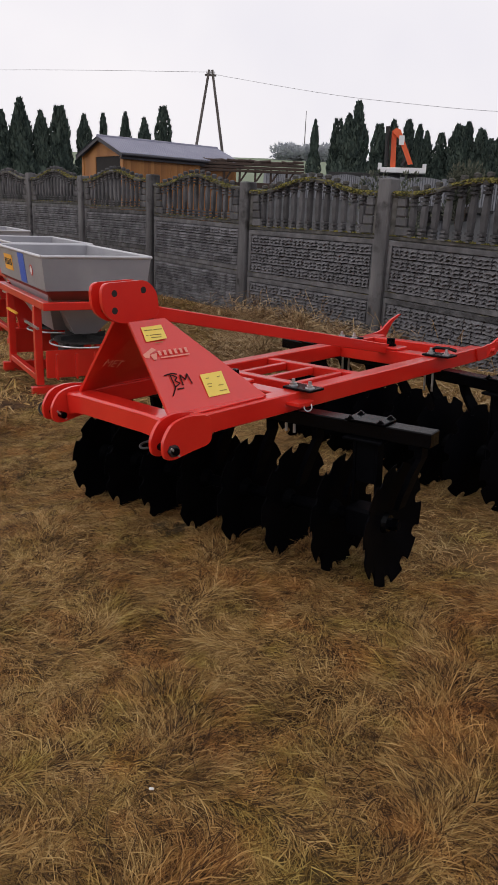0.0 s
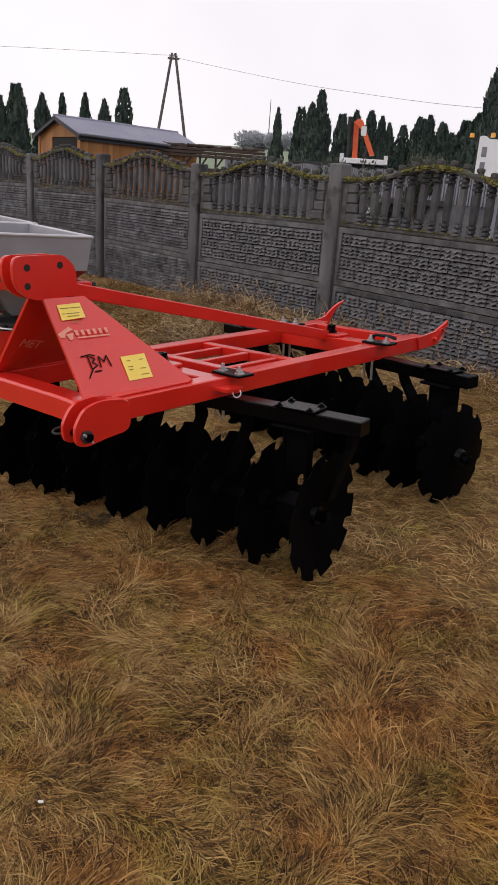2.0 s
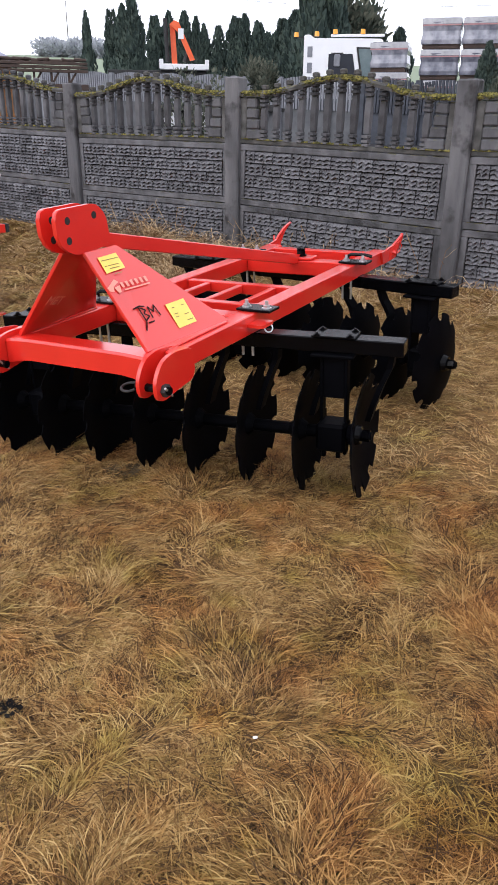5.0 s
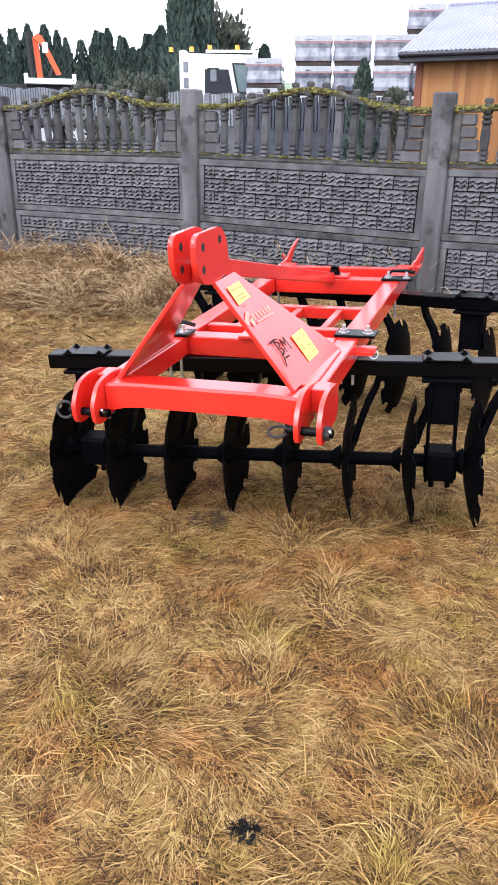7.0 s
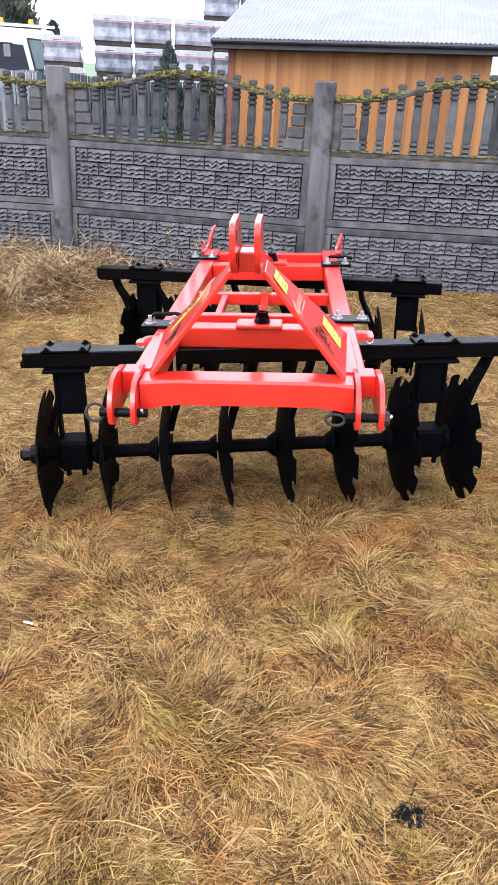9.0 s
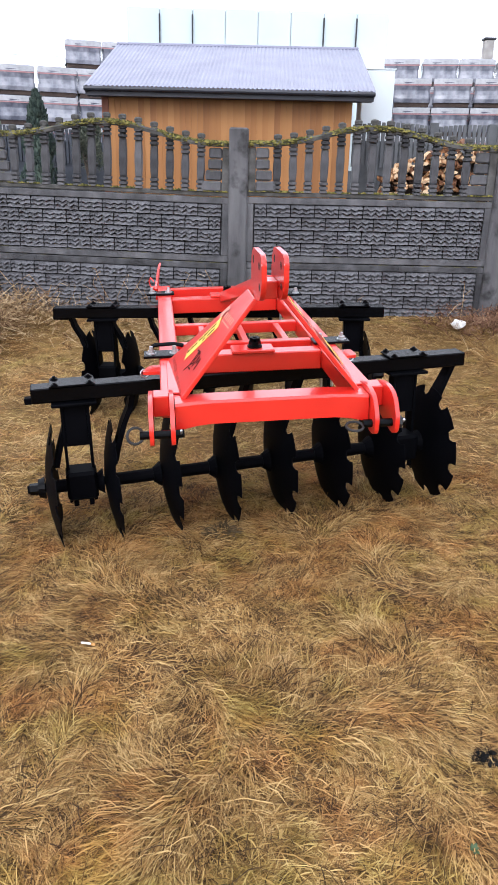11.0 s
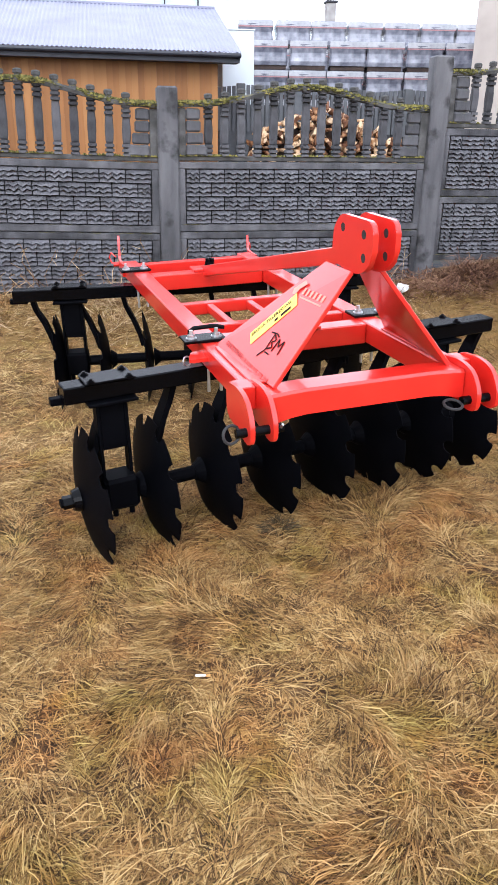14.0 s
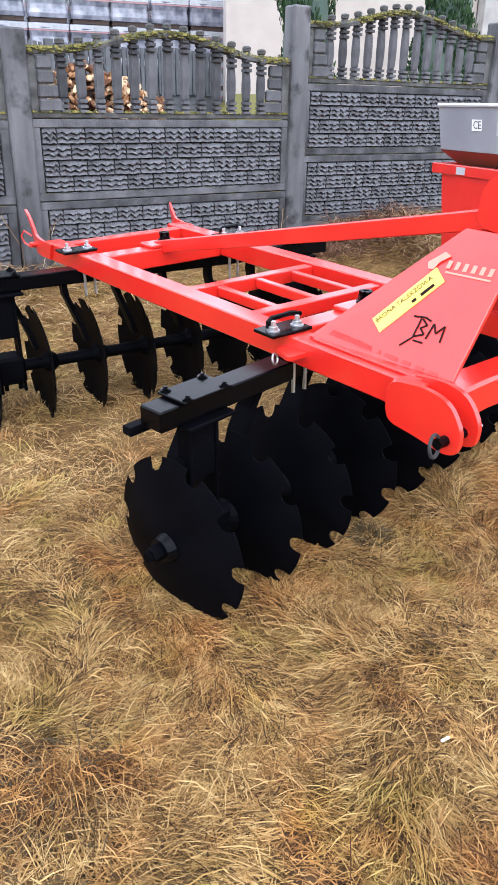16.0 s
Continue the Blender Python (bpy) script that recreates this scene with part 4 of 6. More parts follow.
        if y < 1:
            tab = rounded([(-0.05, -0.04), (0.05, -0.04), (0.05, 0.06), (-0.02, 0.05)], 0.02, 3)
            bm = bmesh.new()
            slab(bm, [(x + sg * 0.035 + a, y - 0.08 + b, 0.690) for a, b in tab], 0.012)
            tab_part = part("rail_tab", bm, RED, h)
            bm = bmesh.new()
            ring(bm, Matrix.Translation((x + sg * 0.075, y - 0.055, 0.672)) @ Matrix.Rotation(radians(75), 4, "X") @ Matrix.Rotation(radians(25), 4, "Y"), 0.016, 0.003, 16, 6)
            part("spring_clip", bm, ZINC, tab_part, "small bright spring clip")
    return h


harrow = build_harrow()


# ---- concrete fence ----
FENCE_Y = 5.14
POSTS = [-24.0, -21.8, -19.65, -17.5, -15.35, -13.2, -11.1, -9.0, -6.915, -4.83, -2.74, -0.635, 1.45, 3.52, 5.6, 7.7, 9.8]
TOPS = [2.0, 2.0, 1.98, 1.96, 1.95, 1.93, 1.86, 1.855, 1.755, 1.775, 1.725, 1.985, 2.0, 2.0, 2.1, 2.1, 2.2]
RAILS = [1.50, 1.49, 1.48, 1.46, 1.45, 1.44, 1.40, 1.32, 1.255, 1.232, 1.225, 1.485, 1.49, 1.5, 1.6, 1.6]
TILT = {9: -1.2, 10: 0.2, 7: -0.9}


def brick_mesh(seed, w=0.185, hgt=0.094):
    """A cast split-stone brick: a rough face split by two zigzag grooves."""
    rng = random.Random(seed)
    bm = bmesh.new()
    nx = 6 if w > 0.12 else 4
    prof = ((0.0, 0.0, 0), (0.035, 0.032, 0.25), (0.27, 0.012, 0.7), (0.305, 0.002, 0.8), (0.36, 0.037, 1), (0.60, 0.014, 1), (0.635, 0.002, 0.9), (0.69, 0.036, 0.8), (0.95, 0.012, 0.3), (1.0, 0.0, 0))
    zig = [(0.0, 0.8, -0.7, 0.9, -0.8, 0.7, 0.0)[i] * rng.uniform(0.5, 1.4) * 0.0115 for i in range(nx + 1)]
    rows = []
    for v, d, k in prof:
        row = []
        for i in range(nx + 1):
            dd = d * (0.72 if i in (0, nx) else rng.uniform(0.8, 1.2))
            row.append(bm.verts.new((w * (i / nx - 0.5), -dd, hgt * (v - 0.5) + zig[i] * k)))
        rows.append(row)
    for a, b in zip(rows, rows[1:]):
        for i in range(nx):
            bm.faces.new((a[i], a[i + 1], b[i + 1], b[i]))
    edge = rows[0] + [r[-1] for r in rows[1:]] + rows[-1][-2::-1] + [r[0] for r in rows[-2:0:-1]]
    back = [bm.verts.new((v.co.x, 0.004, v.co.z)) for v in edge]
    for k in range(len(edge)):
        j = (k + 1) % len(edge)
        bm.faces.new((edge[k], back[k], back[j], edge[j]))
    me = bpy.data.meshes.new("brick")
    bm.to_mesh(me)
    bm.free()
    me.materials.append(STONE)
    return me


BRICKS = [brick_mesh(s) for s in range(6)]
HALVES = [brick_mesh(s + 20, 0.090) for s in range(3)]


def brick_places():
    """Running bond in a field 1.84 by 0.40 m: four rows."""
    out = []
    for r in range(4):
        z = 0.055 + 0.05 + r * 0.1
        xs = [(-0.825 + 0.1935 * k, False) for k in range(9)] + [(0.868, True)] if r % 2 == 0 else [(-0.868, True)] + [(-0.723 + 0.1935 * k, False) for k in range(9)]
        out += [(x, z, hf) for x, hf in xs]
    return out


def panel_frame_mesh():
    bm = bmesh.new()
    box(bm, -0.985, 0.985, 0.012, 0.045, 0.0, 0.508)
    box(bm, -0.985, 0.985, -0.012, 0.012, 0.0, 0.052, 0.004)
    box(bm, -0.985, 0.985, -0.012, 0.012, 0.456, 0.506, 0.004)
    box(bm, -0.985, -0.925, -0.011, 0.012, 0.052, 0.456, 0.004)
    box(bm, 0.925, 0.985, -0.011, 0.012, 0.052, 0.456, 0.004)
    me = bpy.data.meshes.new("panel")
    bm.to_mesh(me)
    bm.free()
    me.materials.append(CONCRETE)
    me.materials.append(GRIME_SHADE)
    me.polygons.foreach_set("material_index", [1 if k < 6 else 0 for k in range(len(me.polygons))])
    return me


def arch(x):
    """Height of the top rail's upper edge above the balustrade's foot."""
    u = min(1, abs(x) / 0.95)
    return 0.405 + 0.125 * (0.5 + 0.5 * math.cos(math.pi * min(1, u * 1.08))) ** 1.15


def baluster_mesh(height):
    """A flat cast bar with a slight belly between two pairs of proud rings."""
    low = [(0.0, 0.032, 0.034), (0.016, 0.032, 0.034), (0.018, 0.0245, 0.006), (0.026, 0.0245, 0.006), (0.028, 0.0335, 0.036), (0.047, 0.0335, 0.036),
           (0.049, 0.0245, 0.006), (0.059, 0.0245, 0.006), (0.061, 0.0335, 0.036), (0.080, 0.0335, 0.036), (0.082, 0.0245, 0.006), (0.092, 0.027, 0.014)]
    body = [(0.092 + (height - 0.184) * k, r, d) for k, r, d in ((0.1, 0.029, 0.018), (0.4, 0.032, 0.021), (0.65, 0.0315, 0.021), (0.9, 0.0285, 0.018))]
    top = [(height - z, r, d) for z, r, d in low[::-1]]
    bm = bmesh.new()
    rings = []
    for z, r, d in low + body + top:
        rings.append([bm.verts.new((x, y, z)) for x, y in ((-r, -d * 0.4), (-r * 0.75, -d), (r * 0.75, -d), (r, -d * 0.4), (r, 0.016), (-r, 0.016))])
    for a, b in zip(rings, rings[1:]):
        for i in range(6):
            bm.faces.new((a[i], a[(i + 1) % 6], b[(i + 1) % 6], b[i]))
    me = bpy.data.meshes.new("baluster")
    bm.to_mesh(me)
    bm.free()
    me.materials.append(CONCRETE)
    return me


def balustrade_frame_mesh():
    bm = bmesh.new()
    box(bm, -0.985, 0.985, -0.012, 0.04, 0.0, 0.035, 0.005)
    for sg in (-1, 1):
        a, b = sorted((sg * 0.985, sg * 0.915))
        box(bm, a, b, -0.01, 0.038, 0.035, arch(0.95) - 0.04, 0.004)
    # swept top rail
    n = 28
    rows = []
    for i in range(n + 1):
        x = -0.985 + 1.97 * i / n
        z = arch(x)
        rows.append([bm.verts.new((x, y, z + dz)) for y, dz in ((-0.026, -0.036), (-0.03, -0.012), (-0.018, 0.0), (0.046, 0.0), (0.056, -0.012), (0.052, -0.036))])
    for a, b in zip(rows, rows[1:]):
        for k in range(6):
            bm.faces.new((a[k], a[(k + 1) % 6], b[(k + 1) % 6], b[k]))
    bm.faces.new(rows[0])
    bm.faces.new(rows[-1])
    me = bpy.data.meshes.new("balustrade")
    bmesh.ops.recalc_face_normals(bm, faces=bm.faces)
    bm.to_mesh(me)
    bm.free()
    me.materials.append(MOSSY)
    return me


def end_stone_mesh(k):
    """Stacked stones at the panel's ends, broad at the foot."""
    bm = bmesh.new()
    w = (0.165, 0.13, 0.11, 0.105)[k]
    box(bm, 0.0, w, -0.022, 0.03, 0.006, 0.085, 0.012)
    me = bpy.data.meshes.new("end_stone")
    bm.to_mesh(me)
    bm.free()
    me.materials.append(CONCRETE)
    return me


def knob_mesh():
    bm = bmesh.new()
    seg = 8
    rings = [[bm.verts.new((r * math.cos(2 * math.pi * i / seg), r * math.sin(2 * math.pi * i / seg), z)) for i in range(seg)]
             for z, r in ((-0.01, 0.029), (0.010, 0.029), (0.013, 0.023), (0.018, 0.023), (0.022, 0.031), (0.042, 0.032), (0.050, 0.026), (0.054, 0.010))]
    for a, b in zip(rings, rings[1:]):
        for i in range(seg):
            bm.faces.new((a[i], a[(i + 1) % seg], b[(i + 1) % seg], b[i]))
    bm.faces.new(rings[-1])
    me = bpy.data.meshes.new("knob")
    bm.to_mesh(me)
    bm.free()
    me.materials.append(MOSSY)
    return me


def joined(name, pieces, mat, parent, label="", kind="stuff"):
    """One mesh out of many placed copies of small meshes."""
    vs, fs, base = [], [], 0
    for me, m in pieces:
        co = np.empty(len(me.vertices) * 3)
        me.vertices.foreach_get("co", co)
        co = co.reshape(-1, 3)
        mm = np.array(m)
        vs.append(co @ mm[:3, :3].T + mm[:3, 3])
        fs += [[base + v for v in p.vertices] for p in me.polygons]
        base += len(co)
    me = bpy.data.meshes.new(name)
    me.from_pydata(np.concatenate(vs).tolist(), [], fs)
    return part_of(name, me, mat, parent, label, kind=kind)


def build_fence():
    fence = thing("fence", pose(0, FENCE_Y, 0), "weathered grey cast-concrete fence with brick-relief panels, arched balustrades and moss", "fence", kind="structure")
    frame_me, bal_me, knob_me = panel_frame_mesh(), balustrade_frame_mesh(), knob_mesh()
    ends = [end_stone_mesh(k) for k in range(4)]
    slots = [-0.745 + k * 1.49 / 12 for k in range(13)]
    bals = {k: baluster_mesh(arch(slots[k]) - 0.066) for k in range(7)}
    places = brick_places()
    rng = random.Random(5)
    rest, rest_bal = [], []
    for i, (x, top) in enumerate(zip(POSTS, TOPS)):
        bm = bmesh.new()
        g = float(ground_z(x, FENCE_Y)) - 0.3
        box(bm, x - 0.075, x + 0.075, 0.0, 0.14, g, top, 0.012)
        part("fence_post", bm, POST_CONCRETE, fence, "slim square concrete post")
    for i in range(len(POSTS) - 1):
        x = (POSTS[i] + POSTS[i + 1]) / 2
        sc = (POSTS[i + 1] - POSTS[i] - 0.13) / 1.97
        near = 8 <= i <= 11
        tilt = TILT.get(i, 0)
        for level in range(3):
            M = Matrix.Translation((x, 0.055, RAILS[i])) @ Matrix.Rotation(radians(-tilt), 4, "Y") @ Matrix.Translation((0, 0, -0.512 * level)) @ Matrix.Diagonal((sc, 1, 1, 1))
            if level == 0:
                p = part_of("balustrade", bal_me, MOSSY, fence, "arched concrete balustrade grown with olive moss" if near else "", m=M)
                for k in range(13):
                    q = Matrix.Translation((slots[k], 0.012, 0.034))
                    me = bals[min(k, 12 - k)]
                    kn = Matrix.Translation((slots[k], 0.012, arch(slots[k])))
                    if near:
                        part_of("baluster", me, CONCRETE, p, m=q)
                        part_of("knob", knob_me, MOSSY, p, m=kn)
                    else:
                        rest_bal += [(me, M @ q), (knob_me, M @ kn)]
                for sg in (-1, 1):
                    for k in range(4):
                        q = Matrix.Translation((sg * 0.914, 0, 0.03 + k * 0.082)) @ Matrix.Diagonal((-sg, 1, 1, 1))
                        if near:
                            part_of("end_stone", ends[k], CONCRETE, p, m=q)
                        else:
                            rest_bal.append((ends[k], M @ q))
                continue
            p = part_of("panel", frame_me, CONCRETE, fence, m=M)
            for bx, bz, hf in places:
                me = rng.choice(HALVES if hf else BRICKS)
                q = Matrix.Translation((bx, 0.008, bz)) @ Matrix.Rotation(radians(rng.uniform(-0.4, 0.4)), 4, "Y")
                if near:
                    part_of("brick", me, STONE, p, m=q)
                else:
                    rest.append((me, M @ q))
    joined("far_bricks", rest, STONE_JOINED, fence, "cast brick relief of the farther panels")
    joined("far_balusters", rest_bal, CONCRETE, fence, "balusters and knobs of the farther panels")


build_fence()


def fence_moss():
    """Tufts of moss along the swept rails and at the balusters' feet."""
    rng = np.random.default_rng(21)
    vs = []
    for i in range(5, len(POSTS) - 2):
        xm, sc, tilt = (POSTS[i] + POSTS[i + 1]) / 2, (POSTS[i + 1] - POSTS[i] - 0.13) / 1.97, radians(TILT.get(i, 0))
        n = 5200 if 8 <= i <= 11 else 3000
        u = rng.uniform(-0.97, 0.97, n)
        ph = rng.uniform(0, 6.28, 3)
        dense = 0.55 + 0.35 * np.sin(u * 7 + ph[0]) + 0.3 * np.sin(u * 17 + ph[1])
        u = u[rng.uniform(0, 1, n) < dense]
        foot = rng.uniform(0, 1, len(u)) < 0.16
        for x, f in zip(u, foot):
            z = 0.037 if f else arch(x)
            y = rng.uniform(-0.016, 0.02) if f else rng.uniform(-0.034, 0.05)
            if not f and y < -0.02:
                z -= rng.uniform(0, 0.03)
            r = rng.uniform(0.006, 0.018)
            px, pz = xm + sc * (x * math.cos(tilt) - z * math.sin(tilt)), RAILS[i] + x * math.sin(tilt) + z * math.cos(tilt)
            a = rng.uniform(0, 6.28)
            ring4 = [(px + r * math.cos(a + k * 1.571), 0.055 + y + r * math.sin(a + k * 1.571), pz - 0.003) for k in range(4)]
            vs += ring4 + [(px + rng.uniform(-0.3, 0.3) * r, 0.055 + y, pz + r * rng.uniform(0.5, 1.0))]
    k = np.arange(len(vs) // 5)[:, None] * 5
    me = bpy.data.meshes.new("moss")
    me.from_pydata(vs, [], np.concatenate([k + np.array([[j, (j + 1) % 4, 4]]) for j in range(4)]).tolist())
    ob = part_of("moss", me, MOSS, None, m=Matrix.Translation((0, FENCE_Y, 0)))
    tagged(ob, "olive and yellow moss cushions on the fence's top rails", "moss", kind="stuff")


fence_moss()


# ---- fertiliser spreaders ----
def build_spreader(m):
    s = thing("fertiliser_spreader", m, "grey hopper fertiliser spreader on a red tube frame", "spreader", "spreaders in a row")
    L, W, fl = 0.80, 0.425, 0.03
    zr, zb, zl = 1.05, 0.80, 0.72
    t = 0.012

    def shell(levels):
        bm = bmesh.new()
        rings = []
        for x, y, z in levels:
            rings.append([bm.verts.new(p) for p in ((-x, -y, z), (x, -y, z), (x, y, z), (-x, y, z))])
        for a, b in zip(rings, rings[1:]):
            for k in range(4):
                bm.faces.new((a[k], a[(k + 1) % 4], b[(k + 1) % 4], b[k]))
        return bm
    hop = part("hopper", shell([(L - fl, W - fl, zb), (L, W, zr), (L - t, W - t, zr), (L - fl - t, W - fl - t, zb), (0.22, 0.2, 0.42)]), HOPPER, s, "open grey painted hopper")
    bm = bmesh.new()
    for a in (((-L, -W), (L, -W)), ((L, -W), (L, W)), ((L, W), (-L, W)), ((-L, W), (-L, -W))):
        tube(bm, (*a[0], zr), (*a[1], zr), 0.012, seg=8)
    part("rim", bm, BRIGHT_EDGE, hop, "pale folded hopper rim")
    part("hopper_base", shell([(L - fl, W - fl, zb - 0.002), (L - 0.12, W - 0.10, zl), (L - 0.13, W - 0.11, zl)]), SHADED_RED, s, "red lower hopper band with shade in its colour")
    for sx in (-0.38, 0.38):
        part("outlet_cone", shell([(0.001, 0.001, 0.70), (0.26, 0.28, 0.70), (0.07, 0.09, 0.42), (0.001, 0.001, 0.42)]), HOPPER, s).matrix_basis = Matrix.Translation((sx, 0, 0))
        bm = bmesh.new()
        tube(bm, (sx, 0, 0.36), (sx, 0, 0.375), 0.24, seg=28)
        for k in range(4):
            a = k * math.pi / 2 + 0.4
            box(bm, 0.03, 0.23, -0.004, 0.004, 0.375, 0.41, 0, Matrix.Translation((sx, 0, 0)) @ Matrix.Rotation(a, 4, "Z"))
        part("spinner", bm, RUBBER, s, "dark spinner disc with vanes")
        bm = bmesh.new()
        ring(bm, Matrix.Translation((sx, 0, 0.34)), 0.27, 0.008, 32, 6)
        part("guard_hoop", bm, ZINC, s, "bright guard hoop")
    # frame
    part("frame_bar", made_box(-L + 0.061, L - 0.061, -W, -W + 0.06, zl - 0.06, zl, 0.004), RED, s)
    part("frame_bar", made_box(-L + 0.061, L - 0.061, W - 0.06, W, zl - 0.06, zl, 0.004), RED, s)
    for sx in (-1, 1):
        a, b = sorted((sx * (L - 0.06), sx * L))
        part("frame_bar", made_box(a, b, -W, W, zl - 0.06, zl, 0.004), RED, s)
        for sy in (-1, 1):
            y = sy * (W - 0.03)
            part("leg", made_box(a - sx * 0.3, b - sx * 0.3, y - 0.03, y + 0.03, 0.03, zl - 0.061, 0.004), RED, s)
        part("skid", made_box(a - sx * 0.24, b - sx * 0.24, -W - 0.05, W + 0.05, -0.06, 0.029, 0.004), RED, s)
        brace = part("brace_plate", made_box(a + 0.02 - sx * 0.2, b - 0.02 - sx * 0.2, -W + 0.062, W - 0.062, 0.10, 0.32, 0.004), RED, s, "red ribbed brace plate")
        for k in range(5):
            yy = -W + 0.12 + k * (2 * W - 0.24) / 4
            part("rib", made_box(min(sx * (L - 0.14), sx * (L - 0.1)), max(sx * (L - 0.14), sx * (L - 0.1)), yy - 0.006, yy + 0.006, 0.11, 0.31), RED, brace)
        part("end_cap", made_box(a + 0.001, b - 0.001, W + 0.001, W + 0.03, zl - 0.059, zl - 0.001, 0.003), RUBBER, s, "black plastic tube cap")
    part("type_plate", made_box(-L - 0.003, -L - 0.0005, 0.08, 0.165, zl - 0.052, zl - 0.010), BRIGHT_EDGE, s, "small grey type plate")
    bm = bmesh.new()
    slab(bm, [(-L + 0.02, -0.33, zl - 0.062), (-L + 0.02, 0.33, zl - 0.062), (-L + 0.02, 0.22, 0.12), (-L + 0.02, -0.22, 0.12)], 0.012)
    part("headstock_plate", bm, RED, s, "tapering red headstock plate")
    for y in (-W + 0.03, W - 0.03):
        part("rail_bar", made_box(-L + 0.31, L - 0.31, y - 0.025, y + 0.025, 0.06, 0.11, 0.003), RED, s)
    bm = bmesh.new()
    tube(bm, (-0.5, 0, 0.25), (0.5, 0, 0.25), 0.045, seg=14)
    box(bm, -0.1, 0.1, -0.09, 0.09, 0.17, 0.33, 0.02)
    part("gearbox", bm, RUBBER, s, "black gearbox and drive tube")
    part("lever", made_box(0.25, 0.65, -W - 0.02, -W + 0.0, 0.50, 0.515), ZINC, s)
    part("lever", made_box(-0.35, 0.0, -W - 0.03, -W - 0.01, 0.53, 0.545), ORANGE_STICKER, s, "orange painted control lever")
    part("vent_cover", made_box(L - 0.11, L - 0.085, 0.02, 0.3, zl + 0.004, zl + 0.07, 0.003), HOPPER, s)

    def wall_m(side, u, z):
        """On the long (-y) or short (+x) wall of the hopper, which leans outwards."""
        k = (z - zb) / (zr - zb)
        if side == "x":
            return Matrix.Translation((L - fl + fl * k + 0.002, u, z)) @ Matrix.Rotation(math.atan2(fl, zr - zb), 4, "Y") @ Matrix.Rotation(math.pi / 2, 4, "Z") @ Matrix.Rotation(math.pi / 2, 4, "X")
        if side == "-x":
            return Matrix.Translation((-(L - fl + fl * k + 0.002), u, z)) @ Matrix.Rotation(-math.atan2(fl, zr - zb), 4, "Y") @ Matrix.Rotation(-math.pi / 2, 4, "Z") @ Matrix.Rotation(math.pi / 2, 4, "X")
        return Matrix.Translation((u, -(W - fl + fl * k + 0.002), z)) @ Matrix.Rotation(math.atan2(fl, zr - zb), 4, "X") @ Matrix.Rotation(math.pi / 2, 4, "X")

    def flat(name, w, hgt, mat, mm, label=""):
        bm = made_box(-w / 2, w / 2, -hgt / 2, hgt / 2, 0, 0.0015)
        bmesh.ops.transform(bm, matrix=mm, verts=bm.verts)
        return part(name, bm, mat, hop, label)
    flat("sign", 0.30, 0.13, ORANGE_STICKER, wall_m("y", -0.36, 0.93), "orange sticker with dark print")
    bm = bmesh.new()
    for k in range(5):
        box(bm, -0.125 + k * 0.052, -0.09 + k * 0.052, -0.025, 0.03, 0.0018, 0.0026)
    bmesh.ops.transform(bm, matrix=wall_m("y", -0.36, 0.93), verts=bm.verts)
    part("print_bar", bm, RUBBER, hop)
    flat("sign", 0.20, 0.23, BLUE, wall_m("y", 0.13, 0.92), "blue sticker with faint print")
    bm = bmesh.new()
    tube(bm, (0, 0, 0.0), (0, 0, 0.002), 0.042, seg=24)
    bmesh.ops.transform(bm, matrix=wall_m("y", 0.43, 0.925), verts=bm.verts)
    part("round_sign", bm, RED, hop, "round red and white speed sign")
    bm = bmesh.new()
    tube(bm, (0, 0, 0.0021), (0, 0, 0.003), 0.03, seg=24)
    bmesh.ops.transform(bm, matrix=wall_m("y", 0.43, 0.925), verts=bm.verts)
    part("sign_face", bm, WHITE_PRINT, hop)
    flat("sign", 0.09, 0.062, WHITE_PRINT, wall_m("-x", 0.04, 0.945), "small white CE sticker")
    label_text(hop, "CE", wall_m("-x", 0.072, 0.945) @ Matrix.Translation((0, 0, 0.002)), 0.06, RUBBER)
    flat("sign", 0.06, 0.07, BRIGHT_EDGE, wall_m("-x", -0.17, 0.93), "small metal type plate")
    return s


spreader = build_spreader(pose(-6.03, 2.66, 0.02, 0, 0, -8))
copy_thing(spreader, pose(-8.5, 3.36, -0.02, 0, 0, -8))
copy_thing(spreader, pose(-11.9, 4.0, -0.02, 0, 0, -8))
copy_thing(spreader, pose(0.2, 3.23, 0.29, 0, 0, -9))


